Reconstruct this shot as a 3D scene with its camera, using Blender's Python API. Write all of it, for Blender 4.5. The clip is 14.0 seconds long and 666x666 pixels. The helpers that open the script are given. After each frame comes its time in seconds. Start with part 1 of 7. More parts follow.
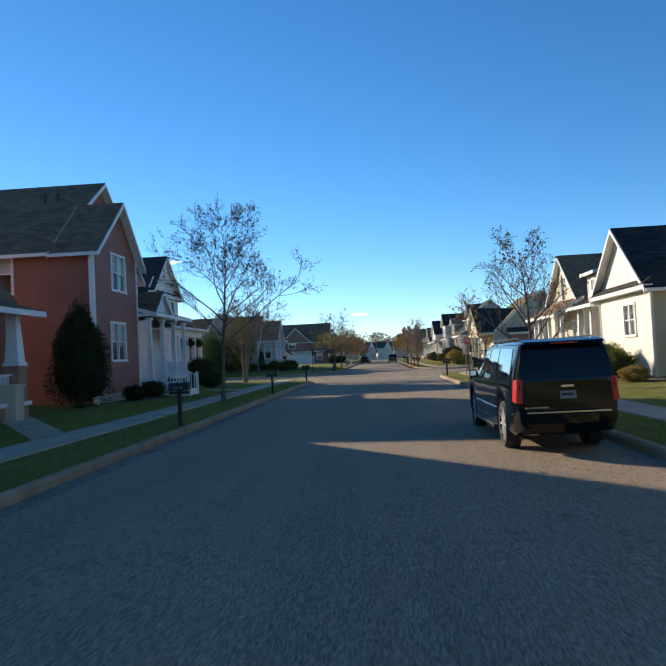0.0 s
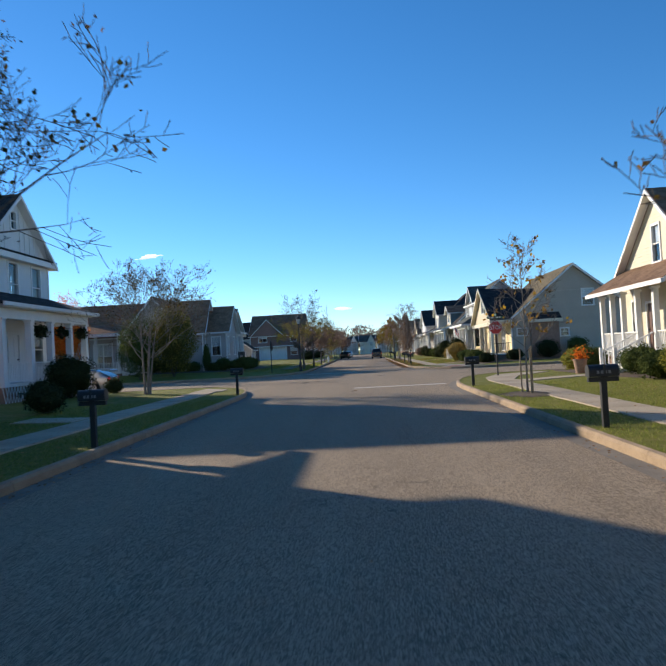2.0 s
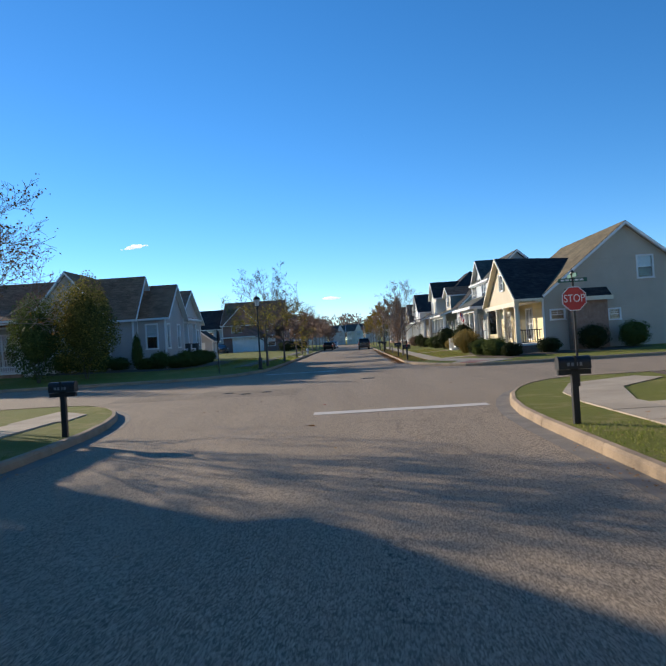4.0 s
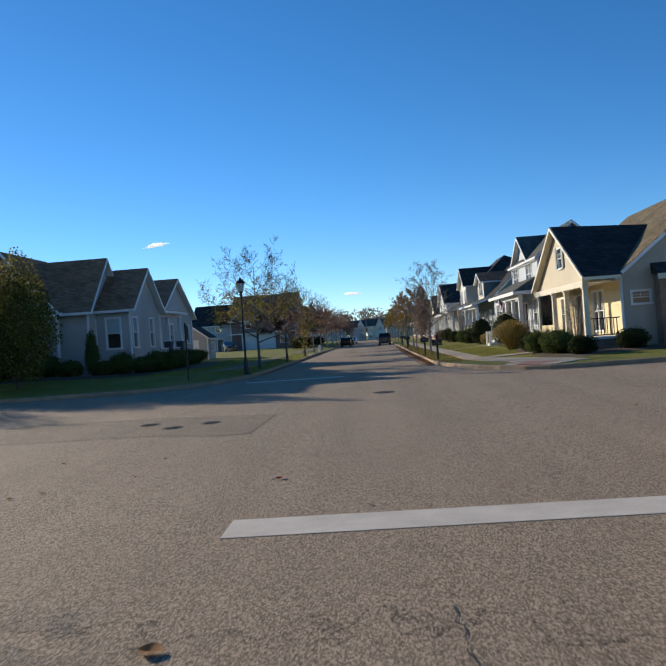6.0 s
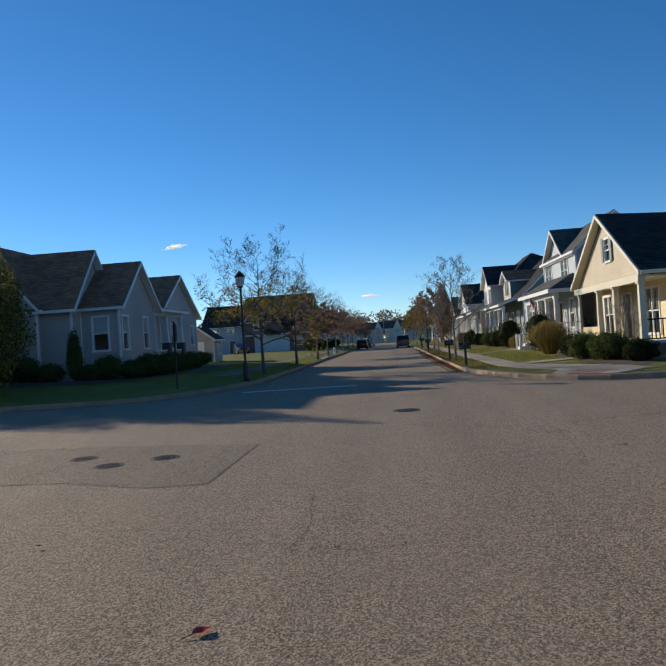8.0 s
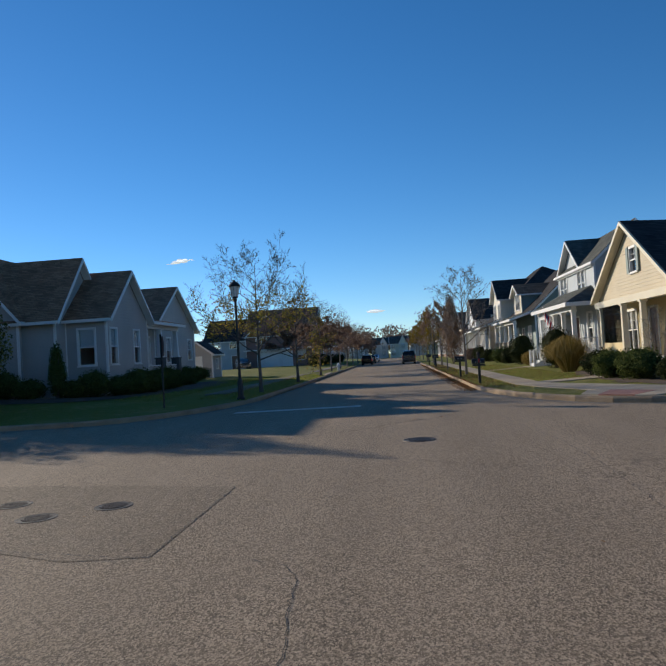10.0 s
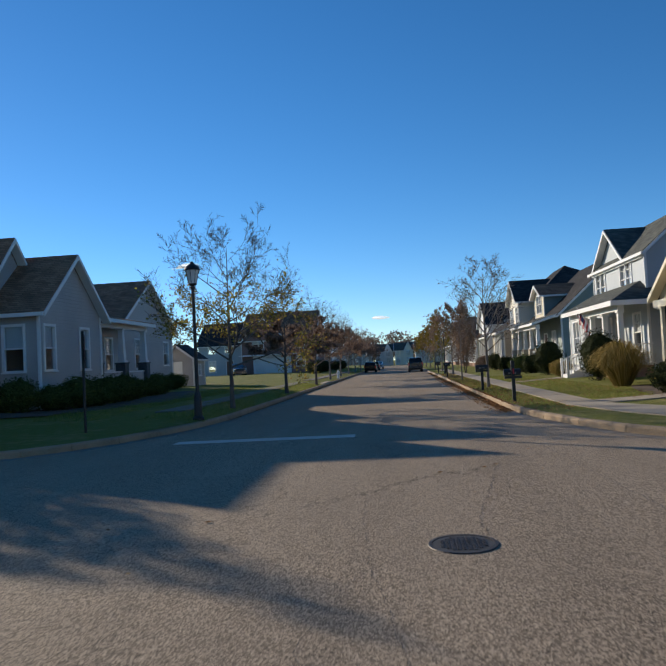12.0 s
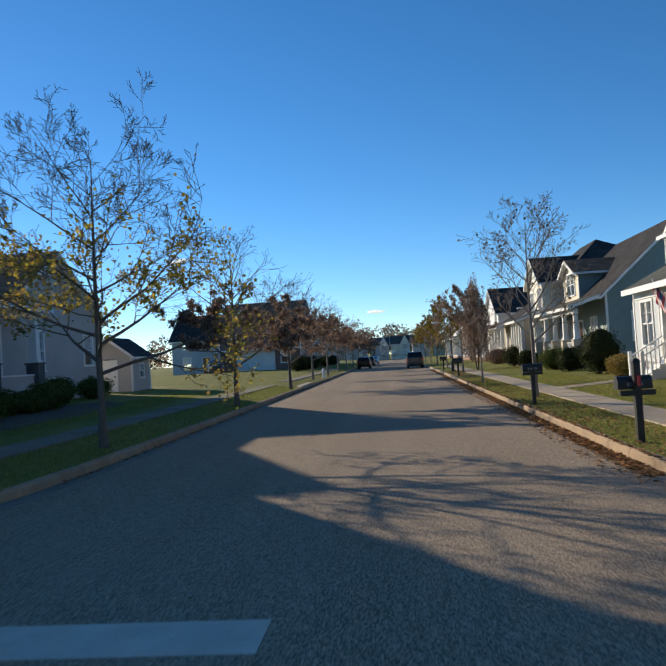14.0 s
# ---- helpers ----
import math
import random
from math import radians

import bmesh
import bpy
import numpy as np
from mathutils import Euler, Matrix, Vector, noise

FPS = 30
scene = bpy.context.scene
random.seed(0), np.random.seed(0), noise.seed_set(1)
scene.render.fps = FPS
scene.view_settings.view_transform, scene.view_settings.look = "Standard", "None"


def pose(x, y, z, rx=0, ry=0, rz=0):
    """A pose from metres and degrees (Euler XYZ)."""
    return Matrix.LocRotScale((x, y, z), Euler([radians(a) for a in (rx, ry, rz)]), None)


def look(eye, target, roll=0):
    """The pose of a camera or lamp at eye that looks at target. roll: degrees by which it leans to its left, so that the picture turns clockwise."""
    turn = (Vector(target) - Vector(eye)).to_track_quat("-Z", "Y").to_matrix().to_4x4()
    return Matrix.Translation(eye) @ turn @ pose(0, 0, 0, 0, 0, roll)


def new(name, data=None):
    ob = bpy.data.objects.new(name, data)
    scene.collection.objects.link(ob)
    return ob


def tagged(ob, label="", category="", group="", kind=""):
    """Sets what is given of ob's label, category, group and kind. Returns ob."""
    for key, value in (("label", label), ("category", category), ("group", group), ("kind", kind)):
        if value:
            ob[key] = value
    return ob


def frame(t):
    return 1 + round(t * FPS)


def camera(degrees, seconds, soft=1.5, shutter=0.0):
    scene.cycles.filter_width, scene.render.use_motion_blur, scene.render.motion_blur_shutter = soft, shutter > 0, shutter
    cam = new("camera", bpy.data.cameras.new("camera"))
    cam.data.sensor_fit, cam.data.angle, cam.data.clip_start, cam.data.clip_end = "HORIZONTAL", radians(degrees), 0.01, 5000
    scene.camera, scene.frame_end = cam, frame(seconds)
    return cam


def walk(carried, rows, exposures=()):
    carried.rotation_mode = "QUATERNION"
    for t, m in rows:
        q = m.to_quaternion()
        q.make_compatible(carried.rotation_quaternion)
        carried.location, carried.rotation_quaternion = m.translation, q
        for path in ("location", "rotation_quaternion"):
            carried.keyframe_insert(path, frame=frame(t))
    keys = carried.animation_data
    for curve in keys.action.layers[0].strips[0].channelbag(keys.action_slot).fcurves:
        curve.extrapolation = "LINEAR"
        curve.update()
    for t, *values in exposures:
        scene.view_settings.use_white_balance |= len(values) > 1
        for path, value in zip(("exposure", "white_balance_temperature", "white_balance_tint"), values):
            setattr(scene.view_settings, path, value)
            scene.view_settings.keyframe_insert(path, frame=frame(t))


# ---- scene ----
cam = camera(50.0, 14.0, soft=1.6, shutter=0.2)
PATH = [
    (0, (0.454, 3.236, 1.66), (0.325, 5.231, 1.729), -2.9),
    (0.5, (0.497, 8.187, 1.645), (0.367, 10.181, 1.715), -2.7),
    (1, (0.501, 13.016, 1.692), (0.38, 15.012, 1.756), -2.7),
    (1.5, (0.555, 17.741, 1.721), (0.45, 19.737, 1.779), -3.1),
    (2, (0.628, 22.273, 1.711), (0.545, 24.27, 1.762), -3.1),
    (2.5, (0.776, 26.517, 1.733), (0.712, 28.515, 1.78), -3.3),
    (3, (0.835, 30.45, 1.739), (0.795, 32.45, 1.776), -3.2),
    (5.3, (1.506, 45.077, 1.656), (1.422, 47.076, 1.664), -4.2),
    (5.5, (1.52, 46.076, 1.647), (1.426, 48.074, 1.654), -4.1),
    (6, (1.538, 48.144, 1.639), (1.423, 50.14, 1.652), -4.2),
    (6.5, (1.537, 49.813, 1.627), (1.403, 51.809, 1.64), -4.1),
    (7, (1.514, 51.078, 1.617), (1.366, 53.072, 1.631), -4.0),
    (9.5, (1.425, 54.215, 1.618), (1.254, 56.207, 1.671), -3.7),
    (10, (1.378, 55.042, 1.62), (1.204, 57.033, 1.686), -3.6),
    (10.5, (1.344, 56.201, 1.623), (1.165, 58.191, 1.698), -3.5),
    (11, (1.311, 57.774, 1.624), (1.127, 59.764, 1.706), -3.3),
    (11.5, (1.272, 59.658, 1.622), (1.087, 61.648, 1.705), -3.1),
    (12, (1.243, 61.896, 1.636), (1.057, 63.886, 1.72), -3.0),
    (12.5, (1.194, 64.404, 1.632), (1.011, 66.394, 1.71), -2.8),
    (13, (1.121, 67.13, 1.665), (0.942, 69.121, 1.733), -2.6),
    (13.5, (1.043, 70.053, 1.714), (0.867, 72.045, 1.77), -2.4),
    (14, (1.077, 73.286, 1.724), (0.902, 75.277, 1.792), -3.5),
]
walk(cam, [(t, look(eye, target, roll)) for t, eye, target, roll in PATH], exposures=[(0, 0.27, 7300, 10), (1.5, 0.24, 7150, 10), (3, 0.2, 6700, 10), (5.5, 0.05, 6800, 10), (7, -0.28, 6800, 10), (9.5, -0.36, 6800, 10), (11, -0.3, 6850, 10), (12.5, -0.13, 6950, 10), (14, 0.0, 7150, 10)])

# ---------------------------------------------------------------- daylight
SUN_TO = Vector((-2.3, 2.0, 1.0)).normalized()
world = bpy.data.worlds.new("sky_world")
scene.world = world
world.use_nodes = True
wn = world.node_tree.nodes
sky = wn.new("ShaderNodeTexSky")
sky.sky_type = "NISHITA"
sky.sun_disc = False
sky.sun_elevation = math.asin(SUN_TO.z)
sky.sun_rotation = math.atan2(SUN_TO.x, SUN_TO.y)
sky.altitude, sky.air_density, sky.dust_density, sky.ozone_density = 2000, 0.95, 0.12, 4.5
wn["Background"].inputs["Strength"].default_value = 0.17
rich = wn.new("ShaderNodeHueSaturation")
rich.inputs["Saturation"].default_value = 1.18
world.node_tree.links.new(sky.outputs["Color"], rich.inputs["Color"])
world.node_tree.links.new(rich.outputs["Color"], wn["Background"].inputs["Color"])
sun = new("sun", bpy.data.lights.new("sun", "SUN"))
sun.data.energy, sun.data.angle, sun.data.color = 5.6, radians(0.55), (1.0, 0.9, 0.76)
sun.matrix_world = look(SUN_TO * 50, (0, 0, 0))


# ---------------------------------------------------------------- materials
def nodes_of(name):
    m = bpy.data.materials.new(name)
    m.use_nodes = True
    nt = m.node_tree
    return m, nt, nt.nodes["Principled BSDF"]


def add(nt, kind, **values):
    n = nt.nodes.new(kind)
    for k, v in values.items():
        n.inputs[k].default_value = v
    return n


def link(nt, a, b):
    nt.links.new(a, b)


def ramp(nt, fac, stops):
    r = nt.nodes.new("ShaderNodeValToRGB")
    e = r.color_ramp.elements
    while len(e) < len(stops):
        e.new(0.5)
    for el, (p, c) in zip(e, stops):
        el.position, el.color = p, (*c, 1)
    link(nt, fac, r.inputs["Fac"])
    return r.outputs["Color"]


def mix(nt, fac, a, b, kind="MIX"):
    m = nt.nodes.new("ShaderNodeMix")
    m.data_type, m.blend_type = "RGBA", kind
    for sock, v in ((m.inputs[0], fac), (m.inputs[6], a), (m.inputs[7], b)):
        if isinstance(v, bpy.types.NodeSocket):
            link(nt, v, sock)
        else:
            sock.default_value = v if isinstance(v, (int, float)) else (*v, 1)
    return m.outputs[2]


def coords(nt, scale=(1, 1, 1)):
    c = nt.nodes.new("ShaderNodeNewGeometry")
    m = nt.nodes.new("ShaderNodeMapping")
    m.inputs["Scale"].default_value = scale
    link(nt, c.outputs["Position"], m.inputs["Vector"])
    return m.outputs["Vector"]


def noise_at(nt, vec, scale, detail=4.0, rough=0.6):
    n = add(nt, "ShaderNodeTexNoise", Scale=scale, Detail=detail, Roughness=rough)
    link(nt, vec, n.inputs["Vector"])
    return n.outputs["Fac"]


def bump_on(nt, bsdf, height, strength, distance=0.02):
    b = add(nt, "ShaderNodeBump", Strength=strength, Distance=distance)
    link(nt, height, b.inputs["Height"])
    link(nt, b.outputs["Normal"], bsdf.inputs["Normal"])


def surface(name, dark, light, rough=0.7, metal=0.0, grain=40.0, patch=1.2, bump=0.25, stretch=(1, 1, 1), coat=0.0, spec=0.5):
    """A surface with fine grain and broad patches between two tones."""
    m, nt, b = nodes_of(name)
    v = coords(nt, stretch)
    fine, broad = noise_at(nt, v, grain), noise_at(nt, v, patch, 3.0)
    tone = mix(nt, 0.55, fine, broad)
    link(nt, ramp(nt, tone, [(0.32, dark), (0.68, light)]), b.inputs["Base Color"])
    b.inputs["Roughness"].default_value, b.inputs["Metallic"].default_value = rough, metal
    b.inputs["Coat Weight"].default_value, b.inputs["Specular IOR Level"].default_value = coat, spec
    if bump:
        bump_on(nt, b, fine, bump, 0.01)
    return m


def asphalt_material(name, dark, light, old):
    m, nt, b = nodes_of(name)
    v = coords(nt)
    grit = add(nt, "ShaderNodeTexVoronoi", Scale=170.0)
    link(nt, v, grit.inputs["Vector"])
    fine = noise_at(nt, v, 120, 4, 0.75)
    broad, lanes = noise_at(nt, v, 0.35, 4), noise_at(nt, coords(nt, (0.9, 0.05, 1)), 1.0, 3)
    base = ramp(nt, fine, [(0.42, [q * 0.7 for q in dark]), (0.58, [q * 1.05 for q in light])])
    base = mix(nt, 0.5, base, ramp(nt, grit.outputs["Color"], [(0.3, [q * 0.3 for q in dark]), (0.52, [q * 0.85 for q in light]), (0.74, [q * 2.5 for q in light])]))
    chips = add(nt, "ShaderNodeTexVoronoi", Scale=88.0)
    link(nt, v, chips.inputs["Vector"])
    base = mix(nt, 0.6, base, ramp(nt, chips.outputs["Color"], [(0.3, [q * 0.25 for q in dark]), (0.52, [q * 0.85 for q in light]), (0.74, [q * 2.4 for q in light])]))
    base = mix(nt, ramp(nt, broad, [(0.42, (0, 0, 0)), (0.7, (0.3, 0.3, 0.3))]), base, old)
    base = mix(nt, 0.2, base, ramp(nt, lanes, [(0.35, dark), (0.65, light)]))
    crack = add(nt, "ShaderNodeTexVoronoi", Scale=0.16)
    crack.feature = "DISTANCE_TO_EDGE"
    warp = add(nt, "ShaderNodeTexNoise", Scale=1.3, Detail=5.0, Roughness=0.7)
    link(nt, v, warp.inputs["Vector"])
    moved = nt.nodes.new("ShaderNodeVectorMath")
    moved.operation = "MULTIPLY_ADD"
    moved.inputs[1].default_value = (2.2, 2.2, 0)
    link(nt, warp.outputs["Color"], moved.inputs[0])
    link(nt, v, moved.inputs[2])
    link(nt, moved.outputs[0], crack.inputs["Vector"])
    line = ramp(nt, crack.outputs["Distance"], [(0.0, (0.75, 0.75, 0.75)), (0.0028, (0, 0, 0))])
    gaps = ramp(nt, noise_at(nt, v, 0.3, 2), [(0.48, (0, 0, 0)), (0.56, (1, 1, 1))])
    line = mix(nt, 1.0, line, gaps, "MULTIPLY")
    base = mix(nt, line, base, (0.015, 0.014, 0.014))
    link(nt, base, b.inputs["Base Color"])
    b.inputs["Roughness"].default_value = 0.9
    b.inputs["Specular IOR Level"].default_value = 0.15
    bump_on(nt, b, mix(nt, 0.5, fine, chips.outputs["Distance"]), 0.7, 0.006)
    return m


def grass_material(name, greens, straw):
    m, nt, b = nodes_of(name)
    v = coords(nt)
    fine, mid, broad = noise_at(nt, v, 38, 6, 0.8), noise_at(nt, v, 3.5, 5), noise_at(nt, v, 0.4, 3)
    base = ramp(nt, fine, [(0.25, greens[0]), (0.5, greens[1]), (0.75, greens[2])])
    dry = mix(nt, 0.5, mid, broad)
    base = mix(nt, ramp(nt, dry, [(0.5, (0, 0, 0)), (0.66, (0.7, 0.7, 0.7))]), base, straw)
    link(nt, base, b.inputs["Base Color"])
    b.inputs["Roughness"].default_value, b.inputs["Specular IOR Level"].default_value = 0.9, 0.15
    bump_on(nt, b, fine, 0.9, 0.05)
    return m


def shingle_material(name, dark, light):
    m, nt, b = nodes_of(name)
    c = nt.nodes.new("ShaderNodeNewGeometry")
    s = nt.nodes.new("ShaderNodeSeparateXYZ")
    link(nt, c.outputs["Position"], s.inputs[0])
    a = nt.nodes.new("ShaderNodeMath")
    link(nt, s.outputs[0], a.inputs[0])
    link(nt, s.outputs[1], a.inputs[1])
    j = nt.nodes.new("ShaderNodeCombineXYZ")
    link(nt, a.outputs[0], j.inputs[0])
    link(nt, s.outputs[2], j.inputs[1])
    k = add(nt, "ShaderNodeTexBrick", Scale=1.0)
    k.inputs["Brick Width"].default_value, k.inputs["Row Height"].default_value = 0.3, 0.085
    k.inputs["Mortar Size"].default_value = 0.006
    k.inputs["Color1"].default_value, k.inputs["Color2"].default_value = (*dark, 1), (*light, 1)
    k.inputs["Mortar"].default_value = (*[x * 0.5 for x in dark], 1)
    link(nt, j.outputs[0], k.inputs["Vector"])
    broad = ramp(nt, noise_at(nt, c.outputs["Position"], 0.8, 4), [(0.3, (0.75, 0.75, 0.75)), (0.7, (1.2, 1.17, 1.12))])
    base = mix(nt, 1.0, k.outputs["Color"], broad, "MULTIPLY")
    link(nt, base, b.inputs["Base Color"])
    b.inputs["Roughness"].default_value, b.inputs["Specular IOR Level"].default_value = 0.9, 0.12
    bump_on(nt, b, mix(nt, 0.5, noise_at(nt, c.outputs["Position"], 60, 4), k.outputs["Fac"]), 0.5, 0.01)
    return m


def leaf_material(name, stops, through_light=0.35):
    m, nt, b = nodes_of(name)
    g = nt.nodes.new("ShaderNodeNewGeometry")
    col = ramp(nt, g.outputs["Random Per Island"], stops)
    link(nt, col, b.inputs["Base Color"])
    b.inputs["Roughness"].default_value, b.inputs["Specular IOR Level"].default_value = 0.8, 0.08
    t = nt.nodes.new("ShaderNodeBsdfTranslucent")
    link(nt, col, t.inputs["Color"])
    x = nt.nodes.new("ShaderNodeMixShader")
    x.inputs[0].default_value = through_light
    link(nt, b.outputs[0], x.inputs[1])
    link(nt, t.outputs[0], x.inputs[2])
    link(nt, x.outputs[0], nt.nodes["Material Output"].inputs["Surface"])
    return m


def glass_material(name, tint):
    m, nt, b = nodes_of(name)
    clear = add(nt, "ShaderNodeBsdfTransparent", Color=(*tint, 1))
    gloss = add(nt, "ShaderNodeBsdfGlossy", Roughness=0.03)
    f = add(nt, "ShaderNodeLayerWeight", Blend=0.5)
    steep = nt.nodes.new("ShaderNodeMath")
    steep.operation = "POWER"
    steep.inputs[1].default_value = 4.0
    link(nt, f.outputs["Facing"], steep.inputs[0])
    gain = nt.nodes.new("ShaderNodeMath")
    gain.operation = "MULTIPLY_ADD"
    gain.inputs[1].default_value, gain.inputs[2].default_value = 0.6, 0.04
    link(nt, steep.outputs[0], gain.inputs[0])
    x = nt.nodes.new("ShaderNodeMixShader")
    link(nt, gain.outputs[0], x.inputs[0])
    link(nt, clear.outputs[0], x.inputs[1])
    link(nt, gloss.outputs[0], x.inputs[2])
    link(nt, x.outputs[0], nt.nodes["Material Output"].inputs["Surface"])
    return m


ASPHALT = asphalt_material("asphalt", (0.11, 0.0845, 0.0575), (0.325, 0.249, 0.172), (0.252, 0.195, 0.138))
PATCH = asphalt_material("asphalt_patch", (0.09, 0.069, 0.048), (0.262, 0.202, 0.14), (0.197, 0.153, 0.109))
GRASS = grass_material("grass", [(0.08, 0.084, 0.016), (0.175, 0.182, 0.033), (0.275, 0.272, 0.058)], (0.34, 0.27, 0.11))
CONCRETE = surface("concrete", (0.33, 0.27, 0.195), (0.52, 0.43, 0.32), 0.9, grain=70, patch=0.8, bump=0.3, spec=0.15)
KERB = surface("kerb_concrete", (0.2, 0.14, 0.085), (0.42, 0.3, 0.185), 0.88, grain=50, patch=1.5, bump=0.4)
PAINT_LINE = surface("road_paint", (0.47, 0.415, 0.34), (0.66, 0.59, 0.49), 0.75, grain=60, patch=2.5, bump=0.3)
IRON = surface("cast_iron", (0.035, 0.03, 0.028), (0.09, 0.075, 0.065), 0.6, 0.6, grain=60, patch=6)
TAR = surface("tar", (0.02, 0.018, 0.016), (0.05, 0.045, 0.04), 0.7, grain=60)
WHITE = surface("white_paint", (0.66, 0.65, 0.62), (0.82, 0.81, 0.78), 0.5, grain=30, patch=0.7, bump=0.08)
WHITE_SIDING = surface("white_siding", (0.62, 0.62, 0.6), (0.78, 0.77, 0.74), 0.55, grain=25, patch=0.5, bump=0.1)
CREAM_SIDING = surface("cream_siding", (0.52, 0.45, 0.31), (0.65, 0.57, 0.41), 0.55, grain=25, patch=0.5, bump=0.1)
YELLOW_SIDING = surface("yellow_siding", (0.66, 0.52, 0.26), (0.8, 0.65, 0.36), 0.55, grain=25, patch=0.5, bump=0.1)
RED_SIDING = surface("red_siding", (0.24, 0.08, 0.053), (0.34, 0.125, 0.084), 0.6, grain=25, patch=0.5, bump=0.1)
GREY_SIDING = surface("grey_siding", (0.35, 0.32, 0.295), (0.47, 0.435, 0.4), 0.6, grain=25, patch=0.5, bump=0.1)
BLUE_SIDING = surface("blue_siding", (0.36, 0.395, 0.41), (0.47, 0.505, 0.515), 0.6, grain=25, patch=0.5, bump=0.1)
GREEN_SIDING = surface("green_siding", (0.16, 0.21, 0.2), (0.24, 0.3, 0.28), 0.6, grain=25, patch=0.5, bump=0.1)
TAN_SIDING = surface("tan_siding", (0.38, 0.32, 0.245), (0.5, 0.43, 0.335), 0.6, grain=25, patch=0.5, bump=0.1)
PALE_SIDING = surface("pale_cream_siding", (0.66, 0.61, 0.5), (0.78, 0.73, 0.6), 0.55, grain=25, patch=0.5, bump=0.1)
BROWN_SIDING = surface("brown_siding", (0.19, 0.1, 0.082), (0.27, 0.148, 0.122), 0.65, grain=25, patch=0.5, bump=0.1)
# Darker, browner concrete for the left pavement past the crossing.
DARK_CONCRETE = surface("dark_concrete", (0.11, 0.095, 0.072), (0.21, 0.18, 0.14), 0.9, grain=60, patch=0.8, bump=0.35)
BRICK = surface("brick_pier", (0.22, 0.12, 0.08), (0.38, 0.24, 0.17), 0.85, grain=18, patch=3, bump=0.4)
DARK_PIER = surface("dark_stone", (0.05, 0.05, 0.052), (0.12, 0.115, 0.11), 0.8, grain=14, patch=3, bump=0.4)
ROOF_DARK = shingle_material("dark_shingles", (0.03, 0.029, 0.03), (0.06, 0.057, 0.056))
ROOF_BROWN = shingle_material("brown_shingles", (0.16, 0.097, 0.062), (0.26, 0.165, 0.112))
ROOF_TAN = shingle_material("olive_tan_shingles", (0.115, 0.094, 0.06), (0.185, 0.152, 0.1))
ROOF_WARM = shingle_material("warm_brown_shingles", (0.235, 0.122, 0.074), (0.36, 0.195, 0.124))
GOLD_SIDING = surface("golden_tan_siding", (0.44, 0.365, 0.235), (0.56, 0.47, 0.315), 0.6, grain=25, patch=0.5, bump=0.1)
CREAM_TRIM = surface("cream_trim", (0.62, 0.55, 0.4), (0.74, 0.67, 0.5), 0.5, grain=30, patch=0.7, bump=0.08)
ROOF_GREY = shingle_material("grey_green_shingles", (0.075, 0.08, 0.072), (0.13, 0.135, 0.12))
GLASS = glass_material("window_glass", (0.92, 0.94, 0.95))
SCREEN = glass_material("insect_screen", (0.32, 0.33, 0.34))
BLIND = surface("blind", (0.62, 0.62, 0.6), (0.74, 0.73, 0.7), 0.7, grain=4, patch=2, bump=0)
BLACK_METAL = surface("black_metal", (0.012, 0.012, 0.012), (0.03, 0.03, 0.03), 0.45, 0.3, grain=40)
WOOD_STAKE = surface("stake_wood", (0.24, 0.17, 0.1), (0.42, 0.33, 0.22), 0.85, grain=20, patch=3, stretch=(6, 6, 1))
BARK = surface("bark", (0.13, 0.105, 0.085), (0.32, 0.27, 0.22), 0.9, grain=24, patch=4, bump=0.6, stretch=(3, 3, 1))
BARK_DARK = surface("dark_bark", (0.06, 0.048, 0.04), (0.16, 0.13, 0.105), 0.9, grain=24, patch=4, bump=0.6, stretch=(3, 3, 1))
MULCH = surface("mulch", (0.045, 0.028, 0.018), (0.13, 0.085, 0.055), 0.95, grain=35, patch=3, bump=0.8)
DOOR = surface("door_paint", (0.1, 0.045, 0.03), (0.16, 0.075, 0.05), 0.4, grain=20)
LEAF_STREET = leaf_material("street_tree_leaves", [(0.0, (0.045, 0.05, 0.018)), (0.4, (0.08, 0.06, 0.025)), (0.7, (0.14, 0.07, 0.025)), (0.93, (0.16, 0.1, 0.02)), (1.0, (0.45, 0.2, 0.02))])
# Bare twigs, their colour paled towards grey for the haze of distance.
LEAF_BARE_HAZE = leaf_material("hazy_bare_twigs", [(0.0, (0.13, 0.105, 0.09)), (0.6, (0.2, 0.16, 0.135)), (1.0, (0.26, 0.2, 0.15))], 0.4)
LEAF_GOLD = leaf_material("golden_leaves", [(0.0, (0.08, 0.085, 0.02)), (0.5, (0.2, 0.15, 0.03)), (1.0, (0.42, 0.25, 0.03))])
LEAF_RUSSET = leaf_material("russet_leaves", [(0.0, (0.15, 0.098, 0.075)), (0.5, (0.26, 0.175, 0.13)), (1.0, (0.38, 0.265, 0.185))], 0.4)
LEAF_OLIVE = leaf_material("olive_leaves", [(0.0, (0.07, 0.07, 0.022)), (0.5, (0.16, 0.145, 0.04)), (0.85, (0.28, 0.23, 0.06)), (1.0, (0.42, 0.31, 0.07))], 0.45)
LEAF_TURNING = leaf_material("turning_leaves", [(0.0, (0.11, 0.11, 0.03)), (0.45, (0.26, 0.23, 0.05)), (0.75, (0.26, 0.16, 0.06)), (0.92, (0.45, 0.38, 0.06)), (1.0, (0.55, 0.33, 0.04))], 0.5)
LEAF_ORANGE = leaf_material("orange_leaves", [(0.0, (0.5, 0.1, 0.02)), (0.6, (0.7, 0.19, 0.03)), (1.0, (0.75, 0.33, 0.05))], 0.55)
